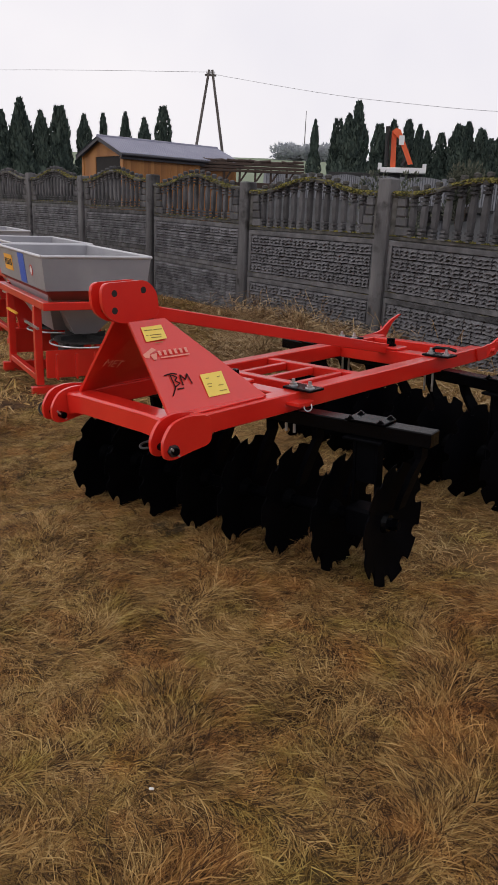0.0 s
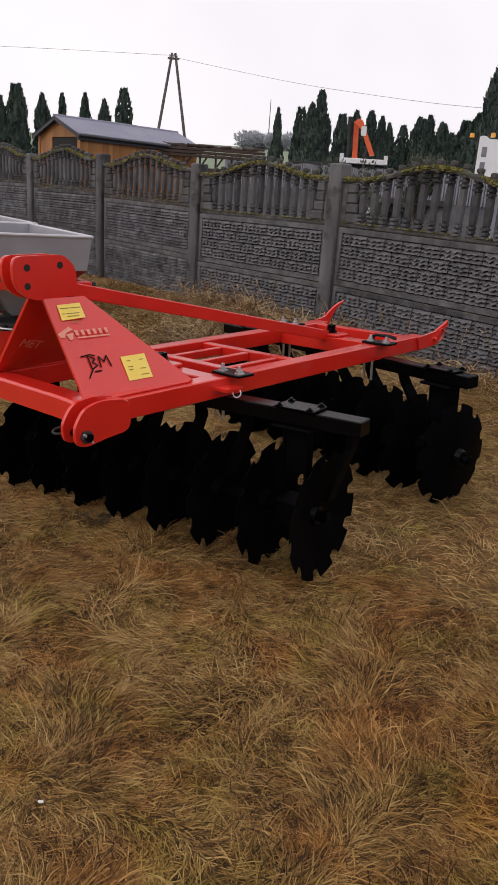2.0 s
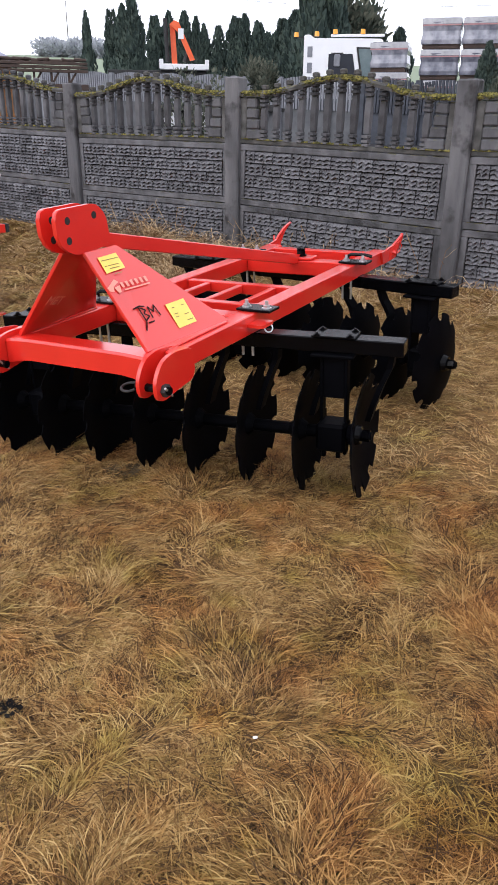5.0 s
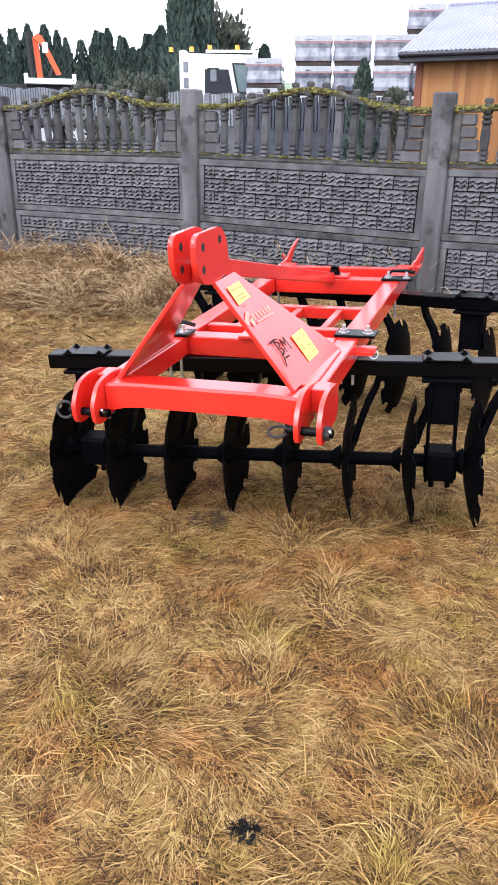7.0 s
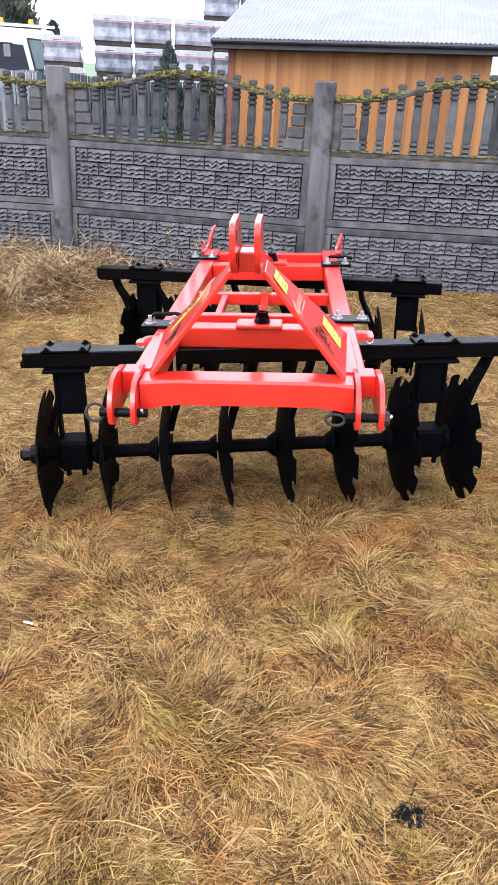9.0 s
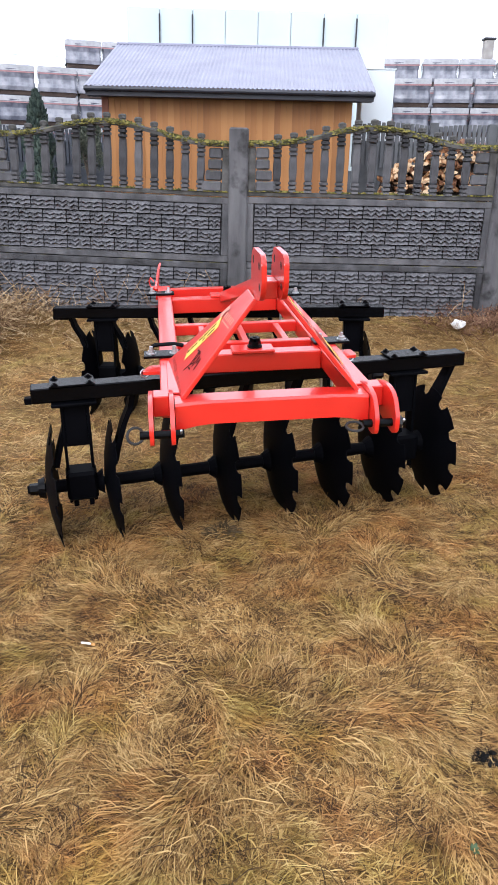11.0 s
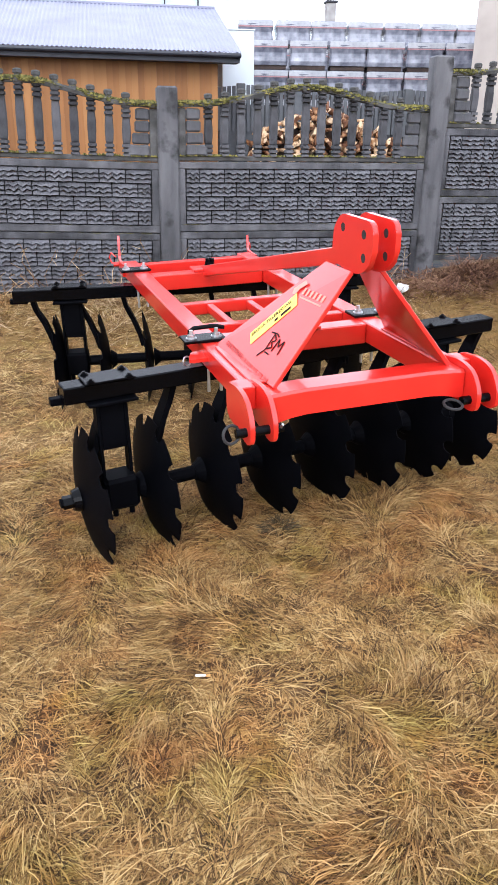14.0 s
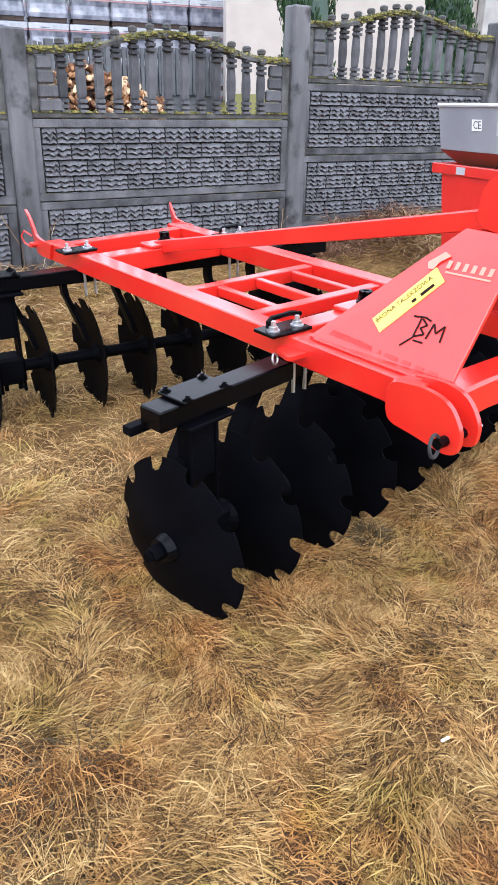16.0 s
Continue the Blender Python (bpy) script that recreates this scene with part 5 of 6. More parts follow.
# ---- behind the fence ----
def build_shed(m, length, depth, eave, rise, ground, door=False, name_label=""):
    """A boarded shed with a saddle roof; local x along the ridge, y away from its front wall. Heights from the shed's own floor."""
    s = thing("shed", m, name_label, "shed")
    ov, eaves = (0.2, 0.2) if door else (0.45, 0.55)
    ang = math.atan2(rise, depth)
    bm = bmesh.new()
    x0, x1, y0, y1 = ov, length - ov, eaves, 2 * depth - eaves
    for a, b, c, d in ((x0, x1, y0, y0 + 0.12), (x0, x1, y1 - 0.12, y1), (x0, x0 + 0.12, y0 + 0.121, y1 - 0.121), (x1 - 0.12, x1, y0 + 0.121, y1 - 0.121)):
        if door and a == x0 and b == x0 + 0.12:
            box(bm, a, b, c, c + 0.12, ground, eave)
            box(bm, a, b, 2.25, d, ground, eave)
            box(bm, a, b, c + 0.12, 2.25, eave - 0.05, eave)
        else:
            box(bm, a, b, c, d, ground, eave)
    for x in (x0, x1 - 0.12):
        v = [bm.verts.new((x + dx, y, z)) for dx in (0, 0.12) for y, z in ((y0, eave), (y1, eave), (depth, eave + rise * (depth - eaves) / depth))]
        bm.faces.new(v[:3])
        bm.faces.new(v[3:])
        for i in range(3):
            bm.faces.new((v[i], v[(i + 1) % 3], v[3 + (i + 1) % 3], v[3 + i]))
    wall = part("wall", bm, ORANGE_WOOD, s, "orange-stained boarded wall")
    me = None
    n = int((x1 - x0) / 0.14)
    bm = bmesh.new()
    box(bm, 0.0005, (x1 - x0) / n - 0.0005, -0.02, 0.0, ground, eave + 0.1, 0.004)
    me = bpy.data.meshes.new("board")
    bm.to_mesh(me)
    bm.free()
    me.materials.append(ORANGE_WOOD)
    for k in range(n):
        part_of("board", me, ORANGE_WOOD, wall, m=Matrix.Translation((x0 + k * (x1 - x0) / n, y0, 0)))
    if door:
        # a solid dark panel paints the doorway's shade
        part("door_opening", made_box(x0 + 0.03, x0 + 0.09, y0 + 0.122, 2.248, ground, eave - 0.052), HOLLOW, s, "dark doorway under the gable")
        for yy in (y0, y1 - 0.14):
            part("corner_post", made_box(x0 - 0.03, x0 - 0.001, yy, yy + 0.14, ground, eave), ORANGE_WOOD, s)
    else:
        part("corner_post", made_box(x0 - 0.16, x0 - 0.001, y0 - 0.05, y0 + 0.1, ground, eave + 0.1), RUST_WOOD, s, "red-brown corner downpipe board")
    # corrugated roof slopes
    for side in (0, 1):
        bm = bmesh.new()
        nx = int(length / 0.025)
        rows = []
        for j, f in enumerate((0, 1)):
            yy = f * depth if side == 0 else 2 * depth - f * depth
            row = []
            for i in range(nx + 1):
                x = length * i / nx
                wv = 0.02 * (0 if i % 4 in (0, 1) else 1)
                row.append(bm.verts.new((x, yy, eave + rise * f + 0.03 + wv)))
            rows.append(row)
        low = [[bm.verts.new(v.co + Vector((0, 0, -0.015))) for v in r] for r in rows]
        for i in range(nx):
            bm.faces.new((rows[0][i], rows[0][i + 1], rows[1][i + 1], rows[1][i]))
            bm.faces.new((low[0][i], low[1][i], low[1][i + 1], low[0][i + 1]))
            bm.faces.new((rows[0][i], low[0][i], low[0][i + 1], rows[0][i + 1]))
        part("roof", bm, ROOF, s, "pale grey corrugated sheet roof")
    part("fascia", made_box(0.02, length - 0.02, 0.06, 0.09, eave - 0.17, eave + 0.012), ROOF_EDGE, s, "dark fascia board")
    part("soffit", made_box(0.02, length - 0.02, 0.091, eaves - 0.005, eave - 0.16, eave - 0.13), ROOF_EDGE, s)
    bm = bmesh.new()
    tube(bm, (0.0, 0.0, eave - 0.03), (length, 0.0, eave - 0.03), 0.05, seg=10)
    part("gutter", bm, ROOF_EDGE, s, "dark rain gutter")
    for x in (0.03, length - 0.03):
        for sd in (0, 1):
            bm = bmesh.new()
            ya, yb = (0.02, depth) if sd == 0 else (2 * depth - 0.02, depth)
            slab(bm, [(x, ya, eave - 0.12), (x, yb, eave + rise - 0.12), (x, yb, eave + rise + 0.025), (x, ya, eave + 0.025)], 0.03)
            part("barge_board", bm, ROOF_EDGE, s)
    bm = bmesh.new()
    tube(bm, (0.0, depth, eave + rise + 0.03), (length, depth, eave + rise + 0.03), 0.06, seg=8)
    part("ridge_cap", bm, ROOF, s)
    return s


build_shed(pose(-6.66, 17.48, 0, 0, 0, -0.4), 6.65, 4.3, 3.15, 1.45, 0.2, name_label="orange boarded shed with a pale corrugated roof and dark eaves")
build_shed(pose(-24.77, 13.13, 0, 0, 0, 92), 5.5, 1.75, 3.2, 0.62, 0.2, door=True, name_label="orange timber garage with a dark doorway and grey roof")


def leaf_cloud(rng, count, place, size, up=0.0):
    """Many small bent leaves: place(i) gives centre and outward direction. Returns a mesh."""
    vs, fs = [], []
    for i in range(count):
        c, d = place(i)
        d = Vector(d).normalized()
        t = d.cross(Vector((rng.uniform(-1, 1), rng.uniform(-1, 1), rng.uniform(-1, 1)))).normalized()
        tip = (d * 0.5 + Vector((0, 0, up)) + t * rng.uniform(-0.4, 0.4)).normalized()
        s = size * rng.uniform(0.6, 1.4)
        c = Vector(c)
        b = len(vs)
        vs += [c - t * s * 0.35, c + t * s * 0.35, c + tip * s * 0.6 + t * s * 0.3, c + tip * s * 1.25, c + tip * s * 0.6 - t * s * 0.3]
        fs.append((b, b + 1, b + 2, b + 3, b + 4))
    me = bpy.data.meshes.new("crown")
    me.from_pydata([tuple(v) for v in vs], [], fs)
    return me


def thuja_mesh(seed, h=5.0, r=0.62, count=3000, size=0.145, twin=False):
    rng = random.Random(seed)
    lob = [(rng.uniform(0, 6.28), rng.uniform(3, 7), rng.uniform(0.05, 0.16)) for _ in range(4)]

    def place(i):
        f = rng.random() ** 0.8
        a = rng.uniform(0, 2 * math.pi)
        rad = r * (min(1, (f + 0.05) * 6) ** 0.5) * (1 - f ** 2.2) ** 0.75
        rad *= 1 + sum(k * math.sin(w * f * 3 + a * 2 + p) for p, w, k in lob)
        rad *= rng.uniform(0.72, 1.06)
        dx = 0
        if twin and f > 0.75:
            dx = 0.25 * r * (1 if a % 2 > 1 else -1)
        return (rad * math.cos(a) + dx, rad * math.sin(a), 0.1 + f * h), (math.cos(a), math.sin(a), 0.9)
    return leaf_cloud(rng, count, place, size, 0.9)


THUJAS = [thuja_mesh(s, twin=s in (3,)) for s in range(5)]


def core_mesh():
    bm = bmesh.new()
    seg = 10
    rings = [[bm.verts.new((r * math.cos(2 * math.pi * i / seg), r * math.sin(2 * math.pi * i / seg), z)) for i in range(seg)]
             for z, r in ((0.1, 0.3), (0.6, 0.5), (2.0, 0.48), (3.4, 0.33), (4.4, 0.15), (4.85, 0.03))]
    for a, b in zip(rings, rings[1:]):
        for i in range(seg):
            bm.faces.new((a[i], a[(i + 1) % seg], b[(i + 1) % seg], b[i]))
    me = bpy.data.meshes.new("inner_mass")
    bm.to_mesh(me)
    bm.free()
    return me


CORE = core_mesh()
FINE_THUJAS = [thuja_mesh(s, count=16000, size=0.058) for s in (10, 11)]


def trunk_mesh():
    bm = bmesh.new()
    tube(bm, (0, 0, -0.6), (0, 0, 4.4), 0.09, 0.02, 8)
    me = bpy.data.meshes.new("trunk")
    bm.to_mesh(me)
    bm.free()
    return me


TRUNK = trunk_mesh()


def plant_thuja(x, y, top, width, i, label="tall dark green columnar thuja", group="row of thujas", crowns=None, leaf=None):
    g = float(ground_z(x, y)) - 0.1
    h = top - g
    t = thing("thuja", pose(x, y, g, 0, 0, i * 67) @ Matrix.Diagonal((width / 1.24, width / 1.24, h / 5.15, 1)), label, "tree", group)
    crowns, leaf = crowns or THUJAS, leaf or THUJA
    part_of("crown", crowns[i % len(crowns)], leaf, t)
    part_of("inner_mass", CORE.copy() if leaf is not THUJA else CORE, leaf, t)
    part_of("trunk", TRUNK, BARK, t)


for i, (x, y, top, w) in enumerate([
        (-42.4, 15.3, 6.0, 1.1), (-42.0, 16.2, 6.65, 1.25), (-41.6, 17.2, 6.1, 1.0), (-41.2, 18.1, 6.4, 1.15), (-43.4, 20.6, 6.4, 0.95),
        (-44.7, 22.5, 6.7, 0.8), (-44.1, 23.7, 6.85, 0.9), (-43.5, 24.7, 6.6, 0.95), (-42.9, 25.7, 7.3, 1.15)]):
    plant_thuja(x, y, top, w * 1.35, i)
for i, (x, y, top, w) in enumerate([
        (-41.0, 36.7, 7.5, 1.0), (-37.8, 35.8, 7.3, 1.3), (-37.3, 36.3, 7.6, 1.5), (-36.2, 36.0, 8.2, 1.8), (-38.3, 36.4, 6.6, 1.2), (-36.7, 35.6, 7.2, 1.6),
        (-40.0, 42.0, 7.7, 1.6), (-39.3, 42.7, 8.0, 1.7), (-38.5, 43.4, 8.0, 1.8), (-37.9, 43.9, 7.7, 1.5), (-37.5, 44.3, 7.3, 1.3), (-36.7, 44.9, 7.2, 1.5), (-35.9, 45.6, 7.8, 1.9), (-35.3, 45.3, 7.6, 1.6), (-34.7, 45.2, 7.8, 1.8), (-34.0, 45.7, 7.4, 1.6),
        (-33.2, 44.9, 7.2, 1.8), (-32.3, 44.6, 6.6, 1.8), (-31.2, 43.8, 6.4, 1.9), (-30.2, 43.0, 6.4, 1.9), (-29.4, 42.0, 6.5, 1.8), (-28.6, 40.9, 6.8, 1.9), (-27.6, 40.4, 6.9, 1.9), (-26.9, 39.6, 7.0, 1.9),
        (-24.0, 44.0, 6.9, 2.4), (-22.8, 44.6, 6.4, 2.0), (-40.5, 43.2, 6.6, 1.6), (-31.8, 45.0, 6.3, 1.8), (-25.6, 40.4, 6.2, 2.0)]):
    plant_thuja(x, y, top, w, i + 2, "dark green thuja in a dense hedge row", "hedge of thujas")
plant_thuja(-22.9, 35.1, 8.95, 2.0, 1, "tall dense dark thuja above the others")
plant_thuja(-22.2, 36.0, 8.9, 1.9, 4, "tall dense dark thuja above the others")
plant_thuja(4.07, 12.0, 6.5, 0.95, 0, "dark columnar evergreen on the lawn by the house", "evergreens by the house", FINE_THUJAS, NEAR_THUJA)
plant_thuja(7.32, 12.0, 6.0, 1.15, 1, "dark columnar evergreen on the lawn by the house", "evergreens by the house", FINE_THUJAS, NEAR_THUJA)


def bush(name, x, y, top, width, seed, mat, label, count=1800, size=0.16, category="bush"):
    rng = random.Random(seed)
    g = float(ground_z(x, y)) - 0.1
    h = top - g
    t = thing(name, pose(x, y, g), label, category)
    clumps = [(rng.uniform(-0.3, 0.3) * width, rng.uniform(-0.3, 0.3) * width, h * rng.uniform(0.45, 0.85), rng.uniform(0.18, 0.34) * width) for _ in range(12)]

    def place(i):
        cx, cy, cz, r = clumps[i % 12]
        d = Vector((rng.gauss(0, 1), rng.gauss(0, 1), rng.gauss(0, 1))).normalized()
        k = rng.random() ** 0.4
        return (cx + d.x * r * k, cy + d.y * r * k, min(h, cz + d.z * r * 1.5 * k)), d
    part_of("crown", leaf_cloud(rng, count, place, size, 0.5), mat, t)
    bm = bmesh.new()
    tube(bm, (0, 0, -0.2), (0, 0, h * 0.75), 0.05 * width / 1.2, 0.015, 8)
    for cx, cy, cz, r in clumps:
        tube(bm, (0, 0, cz * rng.uniform(0.3, 0.6)), (cx, cy, cz), 0.02, 0.006, 6, False)
    part("trunk", bm, BARK, t)


bush("pine_tree", -24.2, 41.4, 8.1, 3.6, 3, PINE, "loose grey-green pine with an open crown", 2600, 0.3, "tree")
bush("shrub", -12.4, 16.2, 2.95, 0.75, 4, PINE, "grey-green shrub behind the fence", 5000, 0.06)
plant_thuja(-9.62, 24.0, 3.62, 0.95, 1, "small green conifer before the stacked pallets", "small conifers by the shed")
bush("shrub", -6.35, 16.3, 2.6, 0.6, 6, PINE, "small grey-green shrub beside the shed", 4000, 0.05)
bush("shrub", -28.5, 38.0, 4.6, 2.2, 7, PINE, "grey-green shrub in front of the hedge", 1400, 0.2)
bush("shrub", -9.5, 10.5, 2.2, 1.4, 8, PINE, "grey leafless shrub behind the fence", 2500, 0.05)


# pallets of bagged goods in stretch film
def pallet_mesh(kind, w=1.36, d=1.0, h=0.98):
    bm = bmesh.new()
    if kind == "film":
        n = 6
        rings = []
        for k in range(n + 1):
            f = k / n
            bulge = 0.02 * math.sin(f * math.pi * 3 + 0.4) - 0.03 * (f > 0.95)
            x, y = w / 2 + bulge, d / 2 + bulge
            c = 0.07
            rings.append([bm.verts.new((px, py, 0.14 + f * (h - 0.14))) for px, py in ((-x + c, -y), (-x / 3, -y - 0.015), (x / 3, -y - 0.01), (x - c, -y), (x, -y + c), (x, y - c), (x - c, y), (-x + c, y), (-x, y - c), (-x, -y + c))])
        m = len(rings[0])
        for a, b in zip(rings, rings[1:]):
            for i in range(m):
                bm.faces.new((a[i], a[(i + 1) % m], b[(i + 1) % m], b[i]))
        bm.faces.new(rings[-1])
        bm.faces.new(rings[0][::-1])
    elif kind == "base":
        for y in (-0.42, 0, 0.42):
            box(bm, -w / 2 + 0.04, w / 2 - 0.04, y - 0.05, y + 0.05, 0.0, 0.10)
        box(bm, -w / 2 + 0.04, w / 2 - 0.04, -0.48, 0.48, 0.101, 0.13)
    elif kind == "band":
        box(bm, -w / 2 - 0.012, w / 2 + 0.012, -d / 2 - 0.03, -d / 2 - 0.012, h - 0.20, h - 0.02, 0.004)
    else:
        box(bm, -w / 2 - 0.013, w / 2 + 0.013, -d / 2 - 0.036, -d / 2 - 0.03, h - 0.255, h - 0.215)
    me = bpy.data.meshes.new(kind)
    bmesh.ops.recalc_face_normals(bm, faces=bm.faces)
    bm.to_mesh(me)
    bm.free()
    return me


PAL = {k: pallet_mesh(k) for k in ("film", "base", "band", "stripe")}


def pallet(x, y, z, rz, k=1.0):
    p = thing("pallet", pose(x, y, z, 0, 0, rz) @ Matrix.Diagonal((k, k, k, 1)), "pallet wrapped in grey stretch film with white and red bands", "pallet", "stacked pallets")
    part_of("film", PAL["film"], WRAP, p, "crinkled grey stretch film", smooth=False)
    part_of("wooden_base", PAL["base"], DARK_WOOD, p)
    part_of("top_band", PAL["band"], FILM_TOP, p, "white printed band")
    part_of("red_stripe", PAL["stripe"], FILM_RED, p)


def stack(x, y, rz, columns, tops, z0, size=1.0):
    """A row of pallet stacks; columns: how many, tops: tiers of each."""
    rng = random.Random(int(x * 7))
    c, s = math.cos(radians(rz)), math.sin(radians(rz))
    for i in range(columns):
        for k in range(tops[i % len(tops)]):
            d = i * 1.46 * size + rng.uniform(-0.03, 0.03)
            pallet(x + c * d, y + s * d, z0 + k * size, rz + rng.uniform(-1.5, 1.5), size)


stack(-14.75, 27.75, 18, 1, [3], 1.12)
stack(-13.05, 28.3, 18, 5, [4, 4, 4, 4, 4], 0.86)
stack(-9.8, 31.6, 18, 2, [5, 5], 1.1)
stack(2.0, 23.9, -10, 9, [5], 0.18, 0.8)
stack(1.9, 25.6, -8, 9, [6], 0.12, 0.8)


# white hall behind the shed
def build_hall():
    h = thing("storage_hall", pose(-10.03, 44.0, 0, 0, 0, 1), "tall white sheet-clad storage hall with slim dark posts", "hall")
    w, top = 14.2, 9.6
    for k in range(8):
        part("wall_sheet", made_box(k * w / 8 + 0.02, (k + 1) * w / 8 - 0.02, 0, 0.1, 1.0, top, 0.01), HALL_SHEET, h, "pale bluish wall sheet")
    for k in (1, 2, 6, 7):
        part("post", made_box(k * w / 8 - 0.035, k * w / 8 + 0.035, -0.12, -0.002, 1.0, top - 0.3), ROOF_EDGE, h, "slim dark post")
    part("body", made_box(0.02, w - 0.02, 0.12, 8.0, 1.0, top - 0.06), PANEL_WHITE, h)
    return h


build_hall()
box_shed = thing("container", pose(0.1, 20.9, 0, 0, 0, -4), "plain white metal container beside the shed", "container")
part("body", made_box(0, 0.85, 0, 2.4, 0.4, 4.05, 0.02), PANEL_WHITE, box_shed)
part("roof_edge", made_box(-0.02, 0.87, -0.02, 2.42, 4.052, 4.08), PANEL_WHITE, box_shed)

house = thing("house", pose(5.6, 17.6, 0, 0, 0, -28), "cream plastered house with a grey block annexe", "house")
part("wall", made_box(0, 6.0, 0, 5.0, 0.2, 5.2, 0.01), PLASTER, house)
part("annexe", made_box(6.02, 9.5, -0.5, 4.0, 0.2, 4.2, 0.01), BLOCKWORK, house)
part("plinth", made_box(-0.03, 6.0, -0.03, -0.002, 0.2, 0.9), BLOCKWORK, house)
chim = thing("chimney_house", pose(7.2, 37.6, 0, 0, 0, 0), "distant roof with a square grey chimney", "house")
part("body", made_box(-3, 6, 0, 6, 1.0, 5.6, 0.02), PLASTER, chim)
part("chimney", made_box(0.62, 1.06, 0.5, 0.95, 5.602, 7.5, 0.02), BLOCKWORK, chim)
part("chimney_cap", made_box(0.56, 1.12, 0.44, 1.01, 7.502, 7.6, 0.02), ROOF_EDGE, chim)


# truck with its cab, and the loader crane
def wheel(parent, x, y, z, r):
    bm = bmesh.new()
    tube(bm, (x, y - 0.14, z), (x, y + 0.14, z), r, seg=24)
    t = part("tyre", bm, RUBBER, parent)
    bm = bmesh.new()
    tube(bm, (x, y - 0.15, z), (x, y - 0.141, z), r * 0.55, seg=16)
    part("rim", bm, ZINC, t)


def build_truck():
    t = thing("truck", pose(-17.5, 25.95, 0.95, 0, 0, 26) @ Matrix.Diagonal((1.1, 1, 1, 1)), "white lorry cab with dark side window and amber roof lamps", "truck")
    bm = bmesh.new()
    side = rounded([(0.0, 0.6), (0.0, 3.40), (0.2, 3.42), (0.34, 3.30), (2.62, 3.27), (2.74, 3.06), (2.84, 2.98), (2.84, 0.6)], 0.06, 4)
    slab(bm, [(x, 1.25, z) for x, z in side], 2.3)
    cab = part("cab", bm, WHITE_PAINT, t)
    bm = bmesh.new()
    slab(bm, [(0.86, 0.085, 1.92), (1.84, 0.085, 1.92), (1.67, 0.085, 2.77), (0.86, 0.085, 2.77)], 0.02)
    part("side_window", bm, GLASS_DARK, cab, "dark tinted side window")
    bm = bmesh.new()
    slab(bm, [(1.85, 0.075, 1.92), (1.985, 0.075, 1.92), (1.79, 0.075, 2.90), (1.66, 0.075, 2.90)], 0.05)
    part("window_pillar", bm, WHITE_PAINT, cab)
    bm = bmesh.new()
    slab(bm, [(1.99, 0.088, 1.92), (2.83, 0.088, 1.92), (2.83, 0.088, 2.96), (1.79, 0.088, 3.0)], 0.02)
    part("window_seal", bm, RUBBER, cab, "black rubber window seal")
    bm = bmesh.new()
    slab(bm, [(2.04, 0.072, 2.02), (2.80, 0.072, 2.02), (2.80, 0.072, 2.90), (1.86, 0.072, 2.94)], 0.03)
    part("windscreen", bm, GLASS_PALE, cab, "pale reflecting windscreen")
    part("sun_visor", made_box(2.30, 2.56, 0.045, 0.056, 2.73, 2.83, 0.004), RUBBER, cab)
    part("mirror", made_box(1.05, 1.27, 0.0, 0.06, 2.34, 2.76, 0.03), PALING, cab, "grey mirror housing")
    part("mirror_arm", made_box(0.95, 1.36, 0.03, 0.074, 2.77, 2.81, 0.004), RUBBER, cab)
    for z in (2.12, 2.66):
        part("air_grille", made_box(0.13, 0.30, 0.085, 0.098, z, z + 0.36, 0.003), PALING, cab)
    part("roof_bar", made_box(0.9, 2.7, 0.15, 0.25, 3.34, 3.43, 0.01), WHITE_PAINT, t)
    part("lamp_bracket", made_box(-0.36, 0.0, 0.18, 0.24, 3.30, 3.34, 0.004), RUBBER, t)
    for x, z in ((-0.28, 3.341), (0.42, 3.37), (1.04, 3.431), (1.97, 3.431)):
        bm = bmesh.new()
        tube(bm, (x, 0.2, z), (x, 0.2, z + 0.16), 0.085, 0.07, 14)
        part("beacon", bm, AMBER, t, "amber roof beacon")
    part("chassis", made_box(-5.5, 2.7, 0.5, 2.0, 0.45, 0.75, 0.02), RUBBER, t)
    part("flat_bed", made_box(-5.6, -0.3, 0.1, 2.4, 0.76, 1.0, 0.02), RUBBER, t)
    for x in (2.0, -3.6, -4.8):
        wheel(t, x, 0.3, 0.45, 0.48)
        wheel(t, x, 2.2, 0.45, 0.48)


build_truck()


